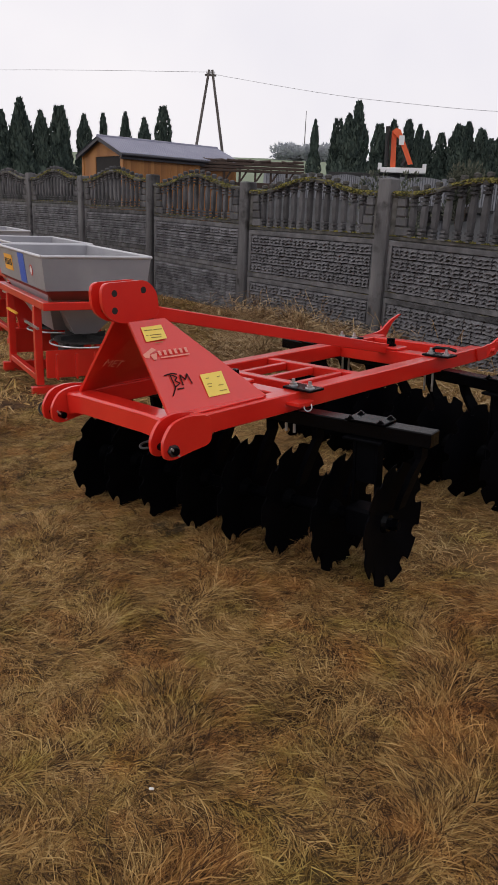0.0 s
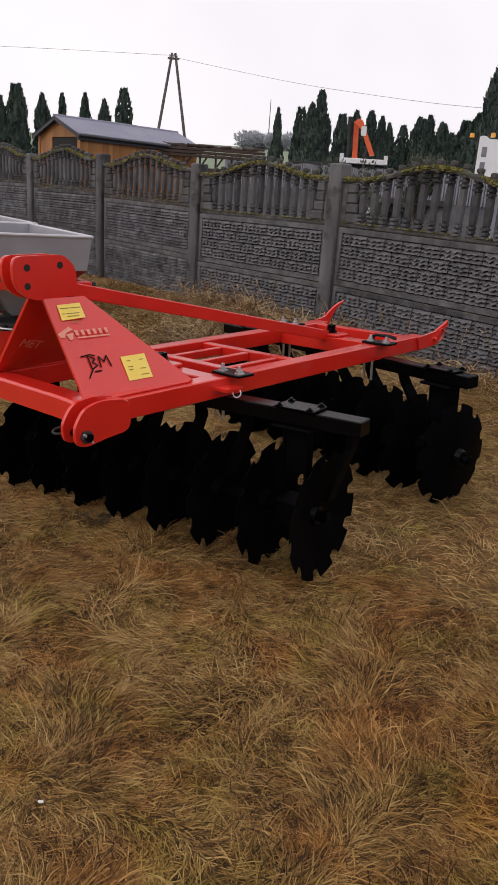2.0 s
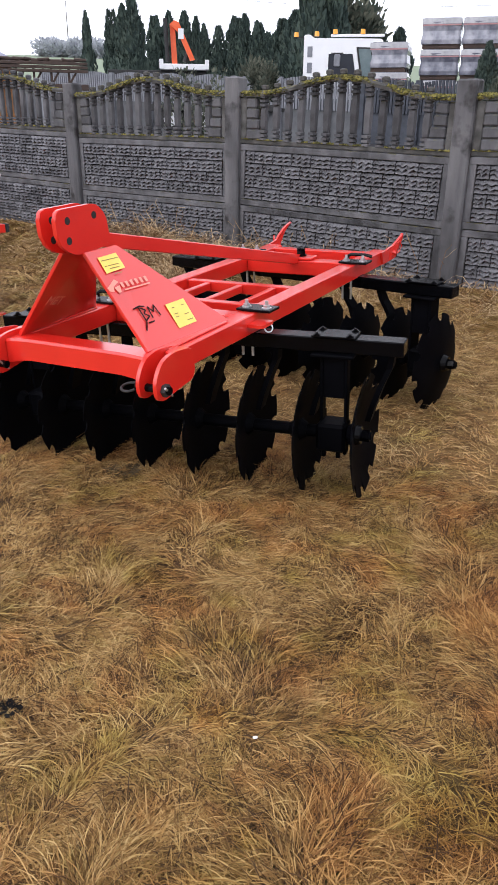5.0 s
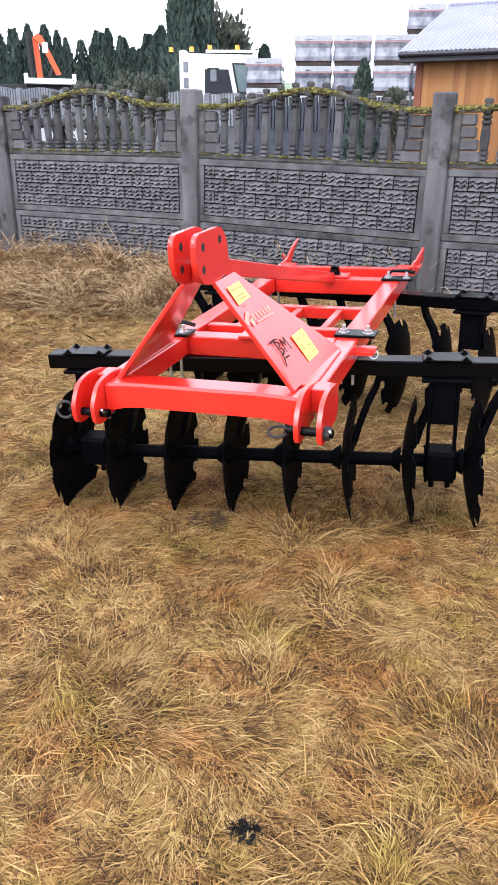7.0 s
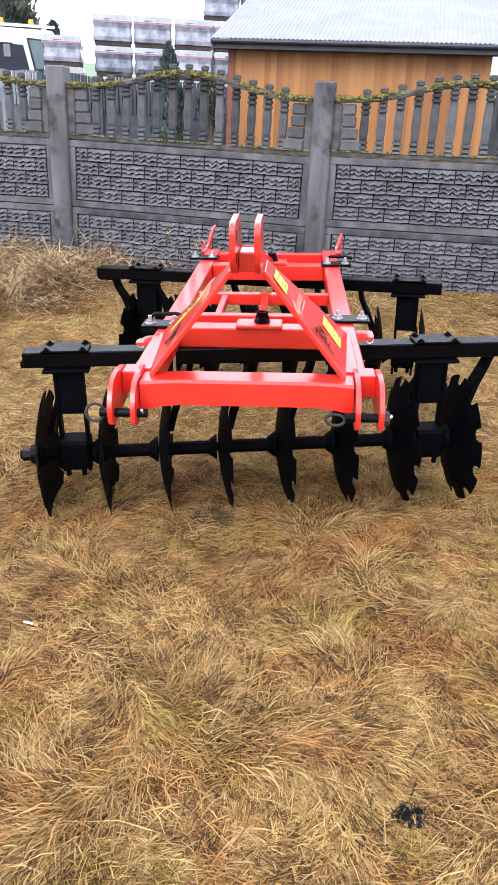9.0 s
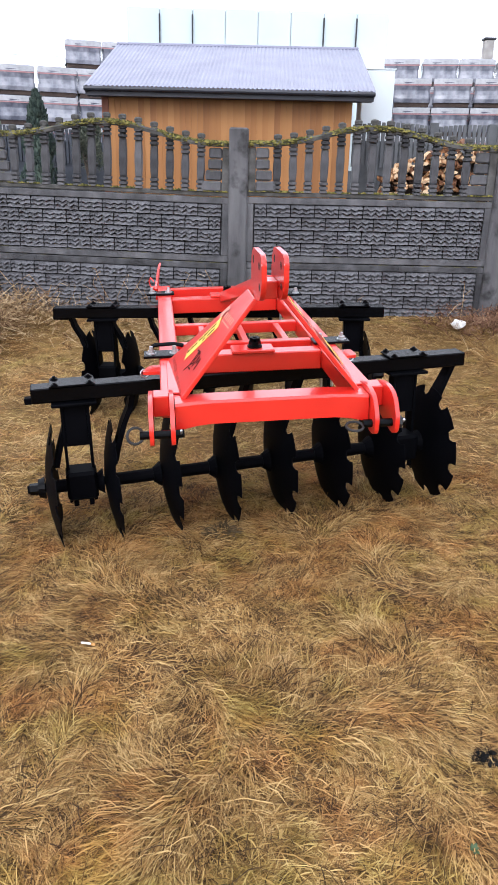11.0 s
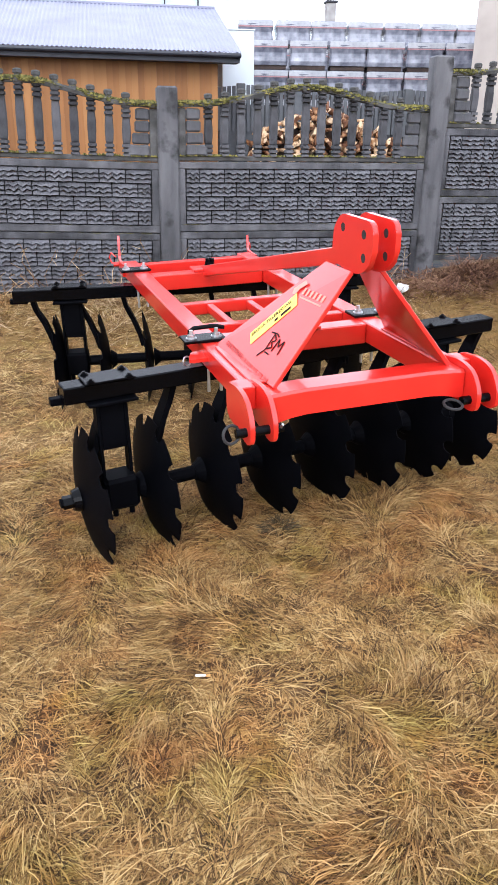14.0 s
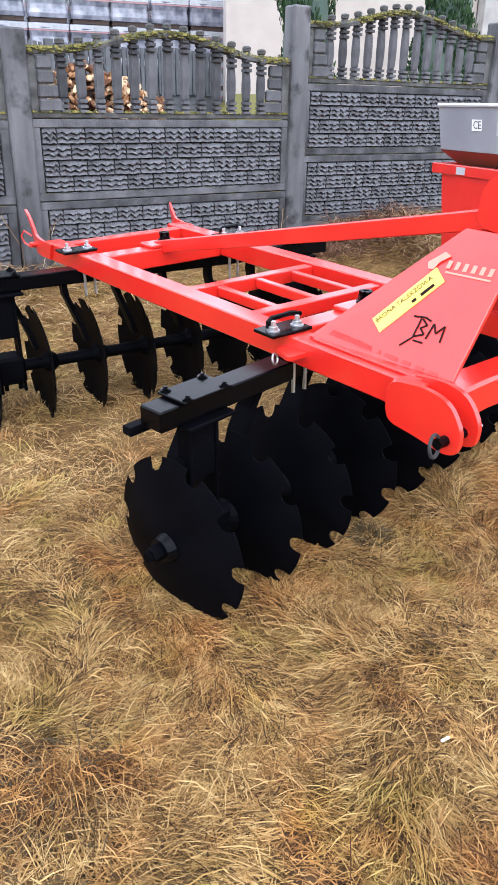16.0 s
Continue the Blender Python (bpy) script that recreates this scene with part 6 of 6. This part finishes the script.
def build_crane():
    c = thing("loader_crane_lorry", pose(-31.6, 33.45, 0, 0, 0, 42), "orange folded loader crane on a white flat-bed lorry", "crane truck")
    part("flat_bed", made_box(-0.1, 2.6, 0, 2.2, 3.9, 4.2, 0.03), WHITE_PAINT, c)
    part("stake", made_box(-0.12, 0.1, -0.05, 0.0, 3.95, 4.42), WHITE_PAINT, c)
    part("stake", made_box(2.4, 2.62, -0.05, 0.0, 3.95, 4.42), WHITE_PAINT, c)
    part("chassis", made_box(-3.0, 2.5, 0.5, 1.8, 3.2, 3.88, 0.03), RUBBER, c)
    for x in (-2.2, 0.2, 1.6):
        wheel(c, x, 0.3, 3.0, 0.55)
    bm = bmesh.new()
    slab(bm, [(0.58, 0.4, 4.21), (0.88, 0.4, 4.21), (0.78, 0.4, 6.2), (0.5, 0.4, 6.15)], 0.25)
    part("mast", bm, ORANGE_PAINT, c)
    bm = bmesh.new()
    slab(bm, [(0.5, 0.0, 6.1), (0.75, 0.0, 6.3), (1.0, 0.0, 6.2), (1.85, 0.0, 4.4), (1.58, 0.0, 4.35), (0.92, 0.0, 5.75)], 0.24)
    boom = part("boom", bm, ORANGE_PAINT, c)
    part("boom_panel", made_box(0.95, 1.25, -0.16, -0.145, 5.4, 5.9), WHITE_PAINT, boom, "white panel on the boom")
    bm = bmesh.new()
    tube(bm, (0.35, 0.2, 4.3), (0.25, 0.2, 6.4), 0.12, seg=10)
    tube(bm, (1.3, 0.2, 4.3), (1.6, 0.2, 5.0), 0.16, seg=10)
    part("ram", bm, RUBBER, c, "dark hydraulic ram")


build_crane()


# far palings across the neighbour's yard
def build_palings():
    f = thing("paling_fence", pose(0, 0, 0), "long grey concrete paling fence across the yard", "fence", kind="structure")
    # the middle run is added so that the baluster gaps before it stay dark
    runs = ((Vector((-31.0, 24.6, 3.27)), Vector((-15.0, 25.98, 2.735)), 129, 0.13, PALING, 0.6), (Vector((-14.88, 25.99, 2.73)), Vector((-5.0, 26.85, 2.4)), 80, 0.13, SLATE_PALING, 0.25), (Vector((-0.2, 19.4, 2.60)), Vector((6.38, 19.4, 2.56)), 54, 0.08, DARK_PALING, 0.37))
    for a, b, n, rise, mat, solid in runs:
        posts = [a.lerp(b, k / n) for k in range(0, n + 1, 17)] if n > 60 else [a.lerp(b, (x - a.x) / (b.x - a.x)) for x in (0.34, 1.82, 3.30, 4.78, 6.26)]
        bm = bmesh.new()
        for k in range(n + 1):
            p = a.lerp(b, k / n)
            top = p.z + rise * abs(math.sin(k * math.pi / 17))
            box(bm, -0.042, 0.042, -0.03, 0.03, p.z - 1.0, top, 0, Matrix.Translation((p.x, p.y, 0)))
        part("palings", bm, mat, f, "grey concrete palings", kind="stuff")
        for p in posts:
            part("paling_post", made_box(p.x - 0.1, p.x + 0.1, p.y - 0.08, p.y + 0.08, p.z - 3.2, p.z + 0.1), mat, f)
        bm = bmesh.new()
        lift = Vector((0, -0.07, 0))
        slab(bm, [a - lift - Vector((0, 0, solid)), b - lift - Vector((0, 0, solid)), b - lift - Vector((0, 0, 3.2)), a - lift - Vector((0, 0, 3.2))], 0.06)
        part("plinth", bm, DARK_PALING if mat is PALING else mat, f)


build_palings()


# dark timber racks beside the garage
rack = thing("timber_rack", pose(-24.6, 17.4, 0, 0, 0, 51), "long rack of dark weathered timber beams", "timber rack")
for k in range(5):
    x = 0.6 * k
    part("rack_post", made_box(x, x + 0.08, 0, 0.08, 0.8, 3.02), DARK_WOOD, rack)
    bm = bmesh.new()
    slab(bm, [(x + 0.04, 0.04, 2.55), (x + 0.12, 0.04, 2.55), (x + 0.40, 0.04, 2.98), (x + 0.32, 0.04, 2.98)], 0.06)
    part("rack_brace", bm, DARK_WOOD, rack)
for z in (2.86, 2.98, 3.1):
    part("rack_beam", made_box(-2.6, 3.1, -0.1, 0.0, z, z + 0.1, 0.01), DARK_WOOD, rack)
part("rack_beam", made_box(-2.6, 3.1, -0.06, 0.02, 2.3, 2.5, 0.01), DARK_WOOD, rack)
rng_r = random.Random(8)
for k in range(26):
    bm = bmesh.new()
    x = -2.6 + 0.21 * k
    tube(bm, (x, 0.05, 3.24 + rng_r.uniform(-0.03, 0.05)), (x + 0.42, 0.12 + rng_r.uniform(-0.1, 0.1), 3.24 + rng_r.uniform(-0.05, 0.07)), 0.06, 0.045, 7)
    part("log", bm, DARK_WOOD, rack)

# power line
pole = thing("power_pole", pose(-57.9, 39.4, 0), "leaning pair of grey timber poles joined at the top", "utility pole")
gp = float(ground_z(-57.9, 39.4))
for dx, dy in ((-0.62, -0.92), (0.62, 0.92)):
    bm = bmesh.new()
    tube(bm, (dx * 1.9, dy * 1.9, gp - 0.5), (dx * 0.12, dy * 0.12, 12.9), 0.16, 0.11, 10)
    part("pole_leg", bm, POLE_WOOD, pole)
part("cross_arm", made_box(-0.5, 0.5, -0.06, 0.06, 12.4, 12.55, 0.01, Matrix.Rotation(radians(55), 4, "Z")), POLE_WOOD, pole)
for k in (-0.35, 0.0, 0.35):
    bm = bmesh.new()
    p = Matrix.Rotation(radians(55), 4, "Z") @ Vector((k, 0, 12.56))
    tube(bm, p, p + Vector((0, 0, 0.25)), 0.05, 0.03, 8)
    part("insulator", bm, WHITE_PAINT, pole)
for pts in ([(-57.9, 39.4, 12.72), (-65.99, 28.89, 12.37), (-77.98, 18.05, 12.22), (-92.0, 5.4, 12.5)],
            [(-57.7, 39.68, 12.55), (-46.28, 41.29, 10.35), (-39.33, 42.66, 9.25), (-31.28, 45.2, 8.3), (-22.0, 48.5, 7.9), (-8.0, 54.0, 8.2)]):
    bm = bmesh.new()
    pts = [Vector(p) for p in pts]
    fine_pts = []
    for k in range(len(pts) - 1):
        p0, p1, p2, p3 = pts[max(0, k - 1)], pts[k], pts[k + 1], pts[min(len(pts) - 1, k + 2)]
        for q in range(6):
            f = q / 6
            fine_pts.append(0.5 * (2 * p1 + (p2 - p0) * f + (2 * p0 - 5 * p1 + 4 * p2 - p3) * f * f + (3 * p1 - p0 - 3 * p2 + p3) * f ** 3))
    fine_pts.append(pts[-1])
    path_tube(bm, fine_pts, 0.014, 5)
    wire = part("power_line", bm, WIRE, None)
    tagged(wire, "thin overhead wire sagging from the pole", "wire")
bm = bmesh.new()
tube(bm, (-214, 187, 20), (-214, 187, 36), 0.22, 0.1, 8)
tagged(part("mast", bm, POLE_WOOD, None), "thin distant mast on the hill", "mast")


# trees on the far hillside, the haze mixed into their leaf colour
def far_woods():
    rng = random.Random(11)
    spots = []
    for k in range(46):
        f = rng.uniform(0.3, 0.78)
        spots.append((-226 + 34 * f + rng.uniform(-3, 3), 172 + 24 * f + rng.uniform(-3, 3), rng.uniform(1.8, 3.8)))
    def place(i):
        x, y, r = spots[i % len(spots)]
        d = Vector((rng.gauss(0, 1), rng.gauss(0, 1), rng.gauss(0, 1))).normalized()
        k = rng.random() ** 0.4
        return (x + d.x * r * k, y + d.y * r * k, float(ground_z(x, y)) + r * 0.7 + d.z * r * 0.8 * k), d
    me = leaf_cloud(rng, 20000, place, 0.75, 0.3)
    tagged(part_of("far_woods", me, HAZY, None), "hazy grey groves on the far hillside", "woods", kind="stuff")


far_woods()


# split firewood behind the balustrade
def log_mesh(seed):
    rng = random.Random(seed)
    bm = bmesh.new()
    r = rng.uniform(0.06, 0.09)
    wedge = rng.uniform(1.6, 3.0)
    pts = [(0, 0)] + [(r * math.cos(wedge * k / 5), r * math.sin(wedge * k / 5)) for k in range(6)]
    a = [bm.verts.new((x, -0.2, z)) for x, z in pts]
    b = [bm.verts.new((x, 0.2, z)) for x, z in pts]
    bm.faces.new(a)
    bm.faces.new(b[::-1])
    for i in range(len(pts)):
        j = (i + 1) % len(pts)
        bm.faces.new((a[i], b[i], b[j], a[j]))
    me = bpy.data.meshes.new("log")
    bm.to_mesh(me)
    bm.free()
    return me


pile = thing("firewood_pile", pose(2.3, 18.5, 0), "heap of split firewood with pale cut faces behind the fence", "firewood")
rng_p = random.Random(4)
logs = [log_mesh(s) for s in range(6)]
for k in range(300):
    x = rng_p.uniform(-1.95, 1.95)
    top = 2.16 - 0.68 * abs(x) / 1.8 + rng_p.uniform(-0.06, 0.03)
    z = max(0.6, top - rng_p.random() ** 1.5 * 1.0)
    part_of("log", logs[k % 6], CUT_WOOD, pile, m=Matrix.Translation((x, (z - top) * 0.25 + rng_p.uniform(-0.08, 0.08), z)) @ Matrix.Rotation(rng_p.uniform(0, 6.28), 4, "Y") @ Matrix.Rotation(rng_p.uniform(-0.6, 0.6), 4, "Z") @ Matrix.Diagonal((1.15, 1.0, 1.15, 1)))
# flat dark slab stands in for the shade between the logs
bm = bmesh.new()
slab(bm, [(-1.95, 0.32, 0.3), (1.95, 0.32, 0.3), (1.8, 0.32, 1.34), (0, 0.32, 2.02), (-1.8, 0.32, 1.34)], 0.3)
part("heap_core", bm, DARK_WOOD, pile, "dark slab painted as the shade within the heap")

# ---- grass ----
def worn(px, py, rng):
    """Thin spots where the soil shows between the blades."""
    r3 = np.random.default_rng(19)
    v = np.zeros(len(px))
    for k in range(12):
        w = r3.uniform(3, 16)
        a, ph = r3.uniform(0, 6.28, 2)
        v += np.sin(w * (px * np.cos(a) + py * np.sin(a)) + ph) / 12 ** 0.5
    v -= 1.2 * np.exp(-((px + 2.68) ** 2 + (py - 1.62) ** 2) / 0.006)
    bare = np.exp(-((px + 3.86) ** 2 + (py - 1.22) ** 2) / 0.035)
    return rng.uniform(0, 1, len(px)) < np.clip(0.95 + 0.38 * v, 0.42, 1) * (1 - 0.62 * bare)


def blade_field(name, count, region, length, width, mat, seed, lay, label, keep=None, kind="stuff", spread=1.0, clumpy=0.75, pile=0.0):
    """Bent blades of dry grass as one mesh; the lie of the blades swirls in patches. lay: how flat they lie (0 to 1)."""
    rng = np.random.default_rng(seed)
    x0, x1, y0, y1 = region
    px, py = rng.uniform(x0, x1, count), rng.uniform(y0, y1, count)
    fade = np.clip((px - x0) / 0.7, 0, 1) * np.clip((x1 - px) / 0.7, 0, 1) * np.clip((py - y0) / 0.5, 0, 1)
    k = rng.uniform(0, 1, count) < fade + 0.02
    px, py = px[k], py[k]
    count = len(px)
    if keep is not None:
        k = keep(px, py, rng)
        px, py = px[k], py[k]
        count = len(px)
    ang = np.zeros(count)
    clump = np.zeros(count)
    r2 = np.random.default_rng(7)
    for i in range(14):
        w = r2.uniform(1.2, 15)
        a, ph = r2.uniform(0, 6.28, 2)
        ang += 1.7 / (1 + 0.13 * w) * np.sin(w * (px * np.cos(a) + py * np.sin(a)) + ph)
        a, ph = r2.uniform(0, 6.28, 2)
        clump += np.sin(1.7 * w * (px * np.cos(a) + py * np.sin(a)) + ph) / 14 ** 0.5
    ang = ang + rng.normal(0, spread, count)
    ln = length * rng.lognormal(0, 0.33, count) * (1 + 0.22 * clump)
    hgt = ln * (1 - lay) * rng.uniform(0.4, 1.4, count) * np.clip(1 + clumpy * clump, 0.15, 2.2)
    reach = np.sqrt(np.clip(ln ** 2 - hgt ** 2, 0.0004, None))
    dx, dy = np.cos(ang), np.sin(ang)
    wd = width * rng.uniform(0.6, 1.4, count)
    gz = ground_z(px, py) + pile * rng.uniform(0, 1, count) ** 1.5 * (0.7 + 0.3 * np.clip(clump, -1, 1))
    tw = rng.uniform(-1, 1, count)
    verts = np.empty((count, 5, 3))
    for j, (f, h, w) in enumerate(((0, 0, 1.0), (0.5, 0.95, 0.85))):
        cx, cy = px + dx * reach * f, py + dy * reach * f
        cz = gz + hgt * h + 0.004
        for s, o in ((-1, 0), (1, 1)):
            verts[:, 2 * j + o, 0] = cx - dy * wd * w * s * 0.5
            verts[:, 2 * j + o, 1] = cy + dx * wd * w * s * 0.5
            verts[:, 2 * j + o, 2] = cz + tw * wd * w * s * 0.4
    verts[:, 4, 0], verts[:, 4, 1] = px + dx * reach, py + dy * reach
    verts[:, 4, 2] = gz + hgt * rng.uniform(0.25, 0.95, count) + 0.003
    base = np.arange(count)[:, None] * 5
    quads = base + np.array([[0, 1, 3, 2]])
    tris = base + np.array([[2, 3, 4]])
    me = bpy.data.meshes.new(name)
    me.vertices.add(count * 5)
    me.vertices.foreach_set("co", verts.reshape(-1))
    loops = np.concatenate([quads.reshape(-1), tris.reshape(-1)]).astype(np.int32)
    me.loops.add(len(loops))
    me.loops.foreach_set("vertex_index", loops)
    starts = np.concatenate([np.arange(len(quads)) * 4, len(quads) * 4 + np.arange(len(tris)) * 3]).astype(np.int32)
    me.polygons.add(len(starts))
    me.polygons.foreach_set("loop_start", starts)
    me.update(calc_edges=True)
    me.validate()
    ob = part_of(name, me, mat, None)
    return tagged(ob, label, "grass", kind=kind)


blade_field("grass", 670000, (-5.2, 1.15, -0.3, 2.4), 0.064, 0.0023, DRY_GRASS, 1, 0.86, "matted tan and red-brown dry grass covering the yard", worn, spread=0.8, clumpy=0.4)
blade_field("grass", 7000, (-5.0, 1.0, -0.1, 1.5), 0.09, 0.0020, DRY_GRASS, 12, 0.84, "longer pale dry grass blades standing in tufts", spread=1.2)
blade_field("grass", 220000, (-8.5, 3.0, 1.95, 5.1), 0.066, 0.0028, PALE_GRASS, 2, 0.85, "longer tan dry grass towards the fence", clumpy=0.5)
blade_field("grass", 34000, (-17.0, -4.6, -0.8, 5.1), 0.11, 0.009, PALE_GRASS, 3, 0.76, "tan dry grass round the parked machines", clumpy=0.5)


def decayed(px, py, rng):
    return rng.uniform(0, 1, len(px)) < np.exp(-((px + 3.90) ** 2 + (py - 1.20) ** 2) / 0.03)


blade_field("decayed_stems", 16000, (-4.9, -2.9, 0.4, 2.0), 0.05, 0.0021, DARK_WEED, 14, 0.80, "dark decayed stems matted in the dry grass", decayed, spread=2.5, clumpy=0.4)


def near_fence(px, py, rng):
    p = np.clip((py - 3.9) / 1.1, 0, 1) * np.clip(0.35 + 0.65 * np.sin(px * 1.7 + 0.6) + 0.3 * np.sin(px * 5.1), 0.03, 1)
    return rng.uniform(0, 1, len(px)) < p


blade_field("dry_weeds", 26000, (-10, 2.5, 3.9, 5.08), 0.14, 0.0038, WEED, 4, 0.78, "tangled brown dry weeds along the fence foot", near_fence, spread=1.8, clumpy=0.3, pile=0.07)


def weed_heap(px, py, rng):
    r = ((px + 5.4) / 1.35) ** 2 + ((py - 4.75) / 0.75) ** 2 + 0.35 * np.sin(px * 6.1) * np.sin(py * 5 + 1)
    return rng.uniform(0, 1, len(px)) < np.clip(1.15 - r, 0, 1)


def red_weeds(px, py, rng):
    r = np.abs(px + 0.35) / 0.9 + np.abs(py - 4.85) / 0.35
    return rng.uniform(0, 1, len(px)) < np.clip(1.1 - r * 0.6, 0, 1)


blade_field("dry_weeds", 30000, (-7.0, -3.8, 3.9, 5.1), 0.17, 0.0042, WEED, 5, 0.74, "heap of broken pinkish-tan dead weeds at the fence foot", weed_heap, spread=2.5, clumpy=0.3, pile=0.22)
blade_field("dry_weeds", 13000, (-1.4, 0.9, 4.4, 5.1), 0.13, 0.004, RED_WEED, 6, 0.72, "red-brown dead weeds under the fence", red_weeds, spread=2.5, clumpy=0.3, pile=0.11)


def weed_stalks():
    rng = random.Random(9)
    bm = bmesh.new()
    for k in range(70):
        x, y = rng.choice((-5.6, -3.9, -4.4, -5.2, -2.2, -6.5, -0.6, 1.0)) + rng.gauss(0, 0.4), rng.uniform(4.5, 5.05)
        z = float(ground_z(x, y))
        h = rng.uniform(0.12, 0.45)
        p = [(x, y, z), (x + rng.uniform(-0.05, 0.05), y, z + h * 0.5), (x + rng.uniform(-0.14, 0.14), y - rng.uniform(0, 0.1), z + h)]
        path_tube(bm, p, 0.002, 4)
        q = Vector(p[2])
        for j in range(3):
            d = Vector((rng.uniform(-1, 1), rng.uniform(-1, 1), rng.uniform(0, 1))) * 0.07
            path_tube(bm, [q - Vector((0, 0, 0.05 * j)), q - Vector((0, 0, 0.05 * j)) + d], 0.0014, 3)
    tagged(part("weed_stalks", bm, WEED, None), "thin branching dry weed stalks against the fence", "weeds", kind="stuff")


weed_stalks()


# small litter in the grass
def litter(name, x, y, size, rz, mat, label):
    z = float(ground_z(x, y)) + 0.02
    bm = made_box(-size / 2, size / 2, -0.0035, 0.0035, 0, 0.007, 0.0025, Matrix.Rotation(radians(12), 4, "Y"))
    ob = part(name, bm, mat, None)
    ob.matrix_basis = pose(x, y, z, 0, 0, rz)
    return tagged(ob, label, "litter")


stub = litter("cigarette_end", -3.06, 0.88, 0.030, 8, PAPER, "white cigarette end with an orange filter lying in dry grass")
part("filter", made_box(0.0155, 0.029, -0.0036, 0.0036, -0.006, 0.001, 0.0025), FILTER, stub, "orange filter tip")
litter("paper_scrap", -1.35, 0.75, 0.013, 60, PAPER, "small white scrap lying in dry grass")


def crumpled(x, y, r):
    """A crumpled white wrapper."""
    rng = random.Random(3)
    bm = bmesh.new()
    bmesh.ops.create_icosphere(bm, subdivisions=2, radius=r)
    for v in bm.verts:
        v.co *= rng.uniform(0.65, 1.15)
        v.co.z *= 0.7
    ob = part("crumpled_wrapper", bm, PAPER, None)
    ob.matrix_basis = pose(x, y, float(ground_z(x, y)) + 0.07)
    tagged(ob, "crumpled white wrapper among dead weeds by the fence", "litter")


crumpled(-0.98, 4.75, 0.055)


def tuft(name, x, y, r, hgt, count, mat, label, seed, kind=""):
    """A low tangle of short dead stems springing from one spot."""
    rng = random.Random(seed)
    bm = bmesh.new()
    for k in range(count):
        a, d = rng.uniform(0, 6.28), r * rng.random() ** 0.7
        px, py = x + d * math.cos(a) * 0.5, y + d * math.sin(a) * 0.5
        z = float(ground_z(px, py))
        a += rng.gauss(0, 0.8)
        e = Vector((px + math.cos(a) * r * 0.6, py + math.sin(a) * r * 0.6, z + hgt * rng.uniform(0.3, 1)))
        path_tube(bm, [Vector((px, py, z)), (Vector((px, py, z)) + e) / 2 + Vector((0, 0, hgt * 0.3)), e], rng.uniform(0.0009, 0.0016), 4)
    tagged(part(name, bm, mat, None), label, "weeds", kind=kind)


tuft("dead_weed_tuft", -2.68, 1.62, 0.085, 0.035, 120, DARK_WEED, "small dark withered weed tuft in dry grass", 32)


def charred_heap(x, y):
    """Small burnt lumps of uneven shape, sunk in a tangle of blackened stems."""
    rng = random.Random(17)
    heap = thing("charred_debris", pose(x, y, float(ground_z(x, y)) + 0.010, 0, 0, 15) @ Matrix.Scale(0.62, 4), "black charred scraps and burnt stems lying in dry grass", "debris")
    for k in range(16):
        bm = bmesh.new()
        bmesh.ops.create_icosphere(bm, subdivisions=1, radius=rng.uniform(0.006, 0.013))
        for v in bm.verts:
            v.co = Vector((v.co.x * 1.5, v.co.y, v.co.z * 0.6)) * rng.uniform(0.6, 1.3)
        bmesh.ops.transform(bm, matrix=pose(rng.gauss(0, 0.022), rng.gauss(0, 0.016), rng.uniform(0, 0.012), 0, 0, rng.uniform(0, 180)), verts=bm.verts)
        part("char_piece", bm, CHARRED, heap)
    bm = bmesh.new()
    for k in range(90):
        a, d = rng.uniform(0, 6.28), 0.045 * rng.random() ** 0.6
        p = Vector((d * math.cos(a) * 1.3, d * math.sin(a), rng.uniform(0, 0.012)))
        a = rng.uniform(0, 6.28)
        e = p + Vector((math.cos(a), math.sin(a), rng.uniform(0, 0.5))) * rng.uniform(0.015, 0.04)
        path_tube(bm, [p, (p + e) / 2 + Vector((0, 0, 0.006)), e], rng.uniform(0.0009, 0.0016), 4)
    part("burnt_stems", bm, CHARRED, heap, "blackened stems", kind="stuff")


charred_heap(-1.95, 0.47)


# a small green weed among the dry blades
def green_weed(x, y):
    rng = random.Random(61)
    weed = thing("weed", pose(x, y, float(ground_z(x, y)) + 0.012), "small fresh green weed sprouting in the dry grass", "weed")
    for k in range(7):
        bm = bmesh.new()
        ln, wd = rng.uniform(0.010, 0.019), rng.uniform(0.003, 0.005)
        rows = [[bm.verts.new((f * ln, sd * wd * w, h * ln + (0.1 * wd if sd else 0))) for sd in (-1, 0, 1)]
                for f, w, h in ((0.0, 0.12, 0.0), (0.3, 0.75, 0.30), (0.6, 1.0, 0.44), (0.85, 0.6, 0.42), (1.0, 0.08, 0.36))]
        for a, b in zip(rows, rows[1:]):
            for i in range(2):
                bm.faces.new((a[i], b[i], b[i + 1], a[i + 1]))
        leaf = part("leaf", bm, WEED_GREEN, weed)
        leaf.matrix_basis = Matrix.Rotation(k * 2.4 + rng.uniform(-0.3, 0.3), 4, "Z") @ Matrix.Rotation(rng.uniform(-0.5, 0.1), 4, "Y")


green_weed(-2.056, 0.19)
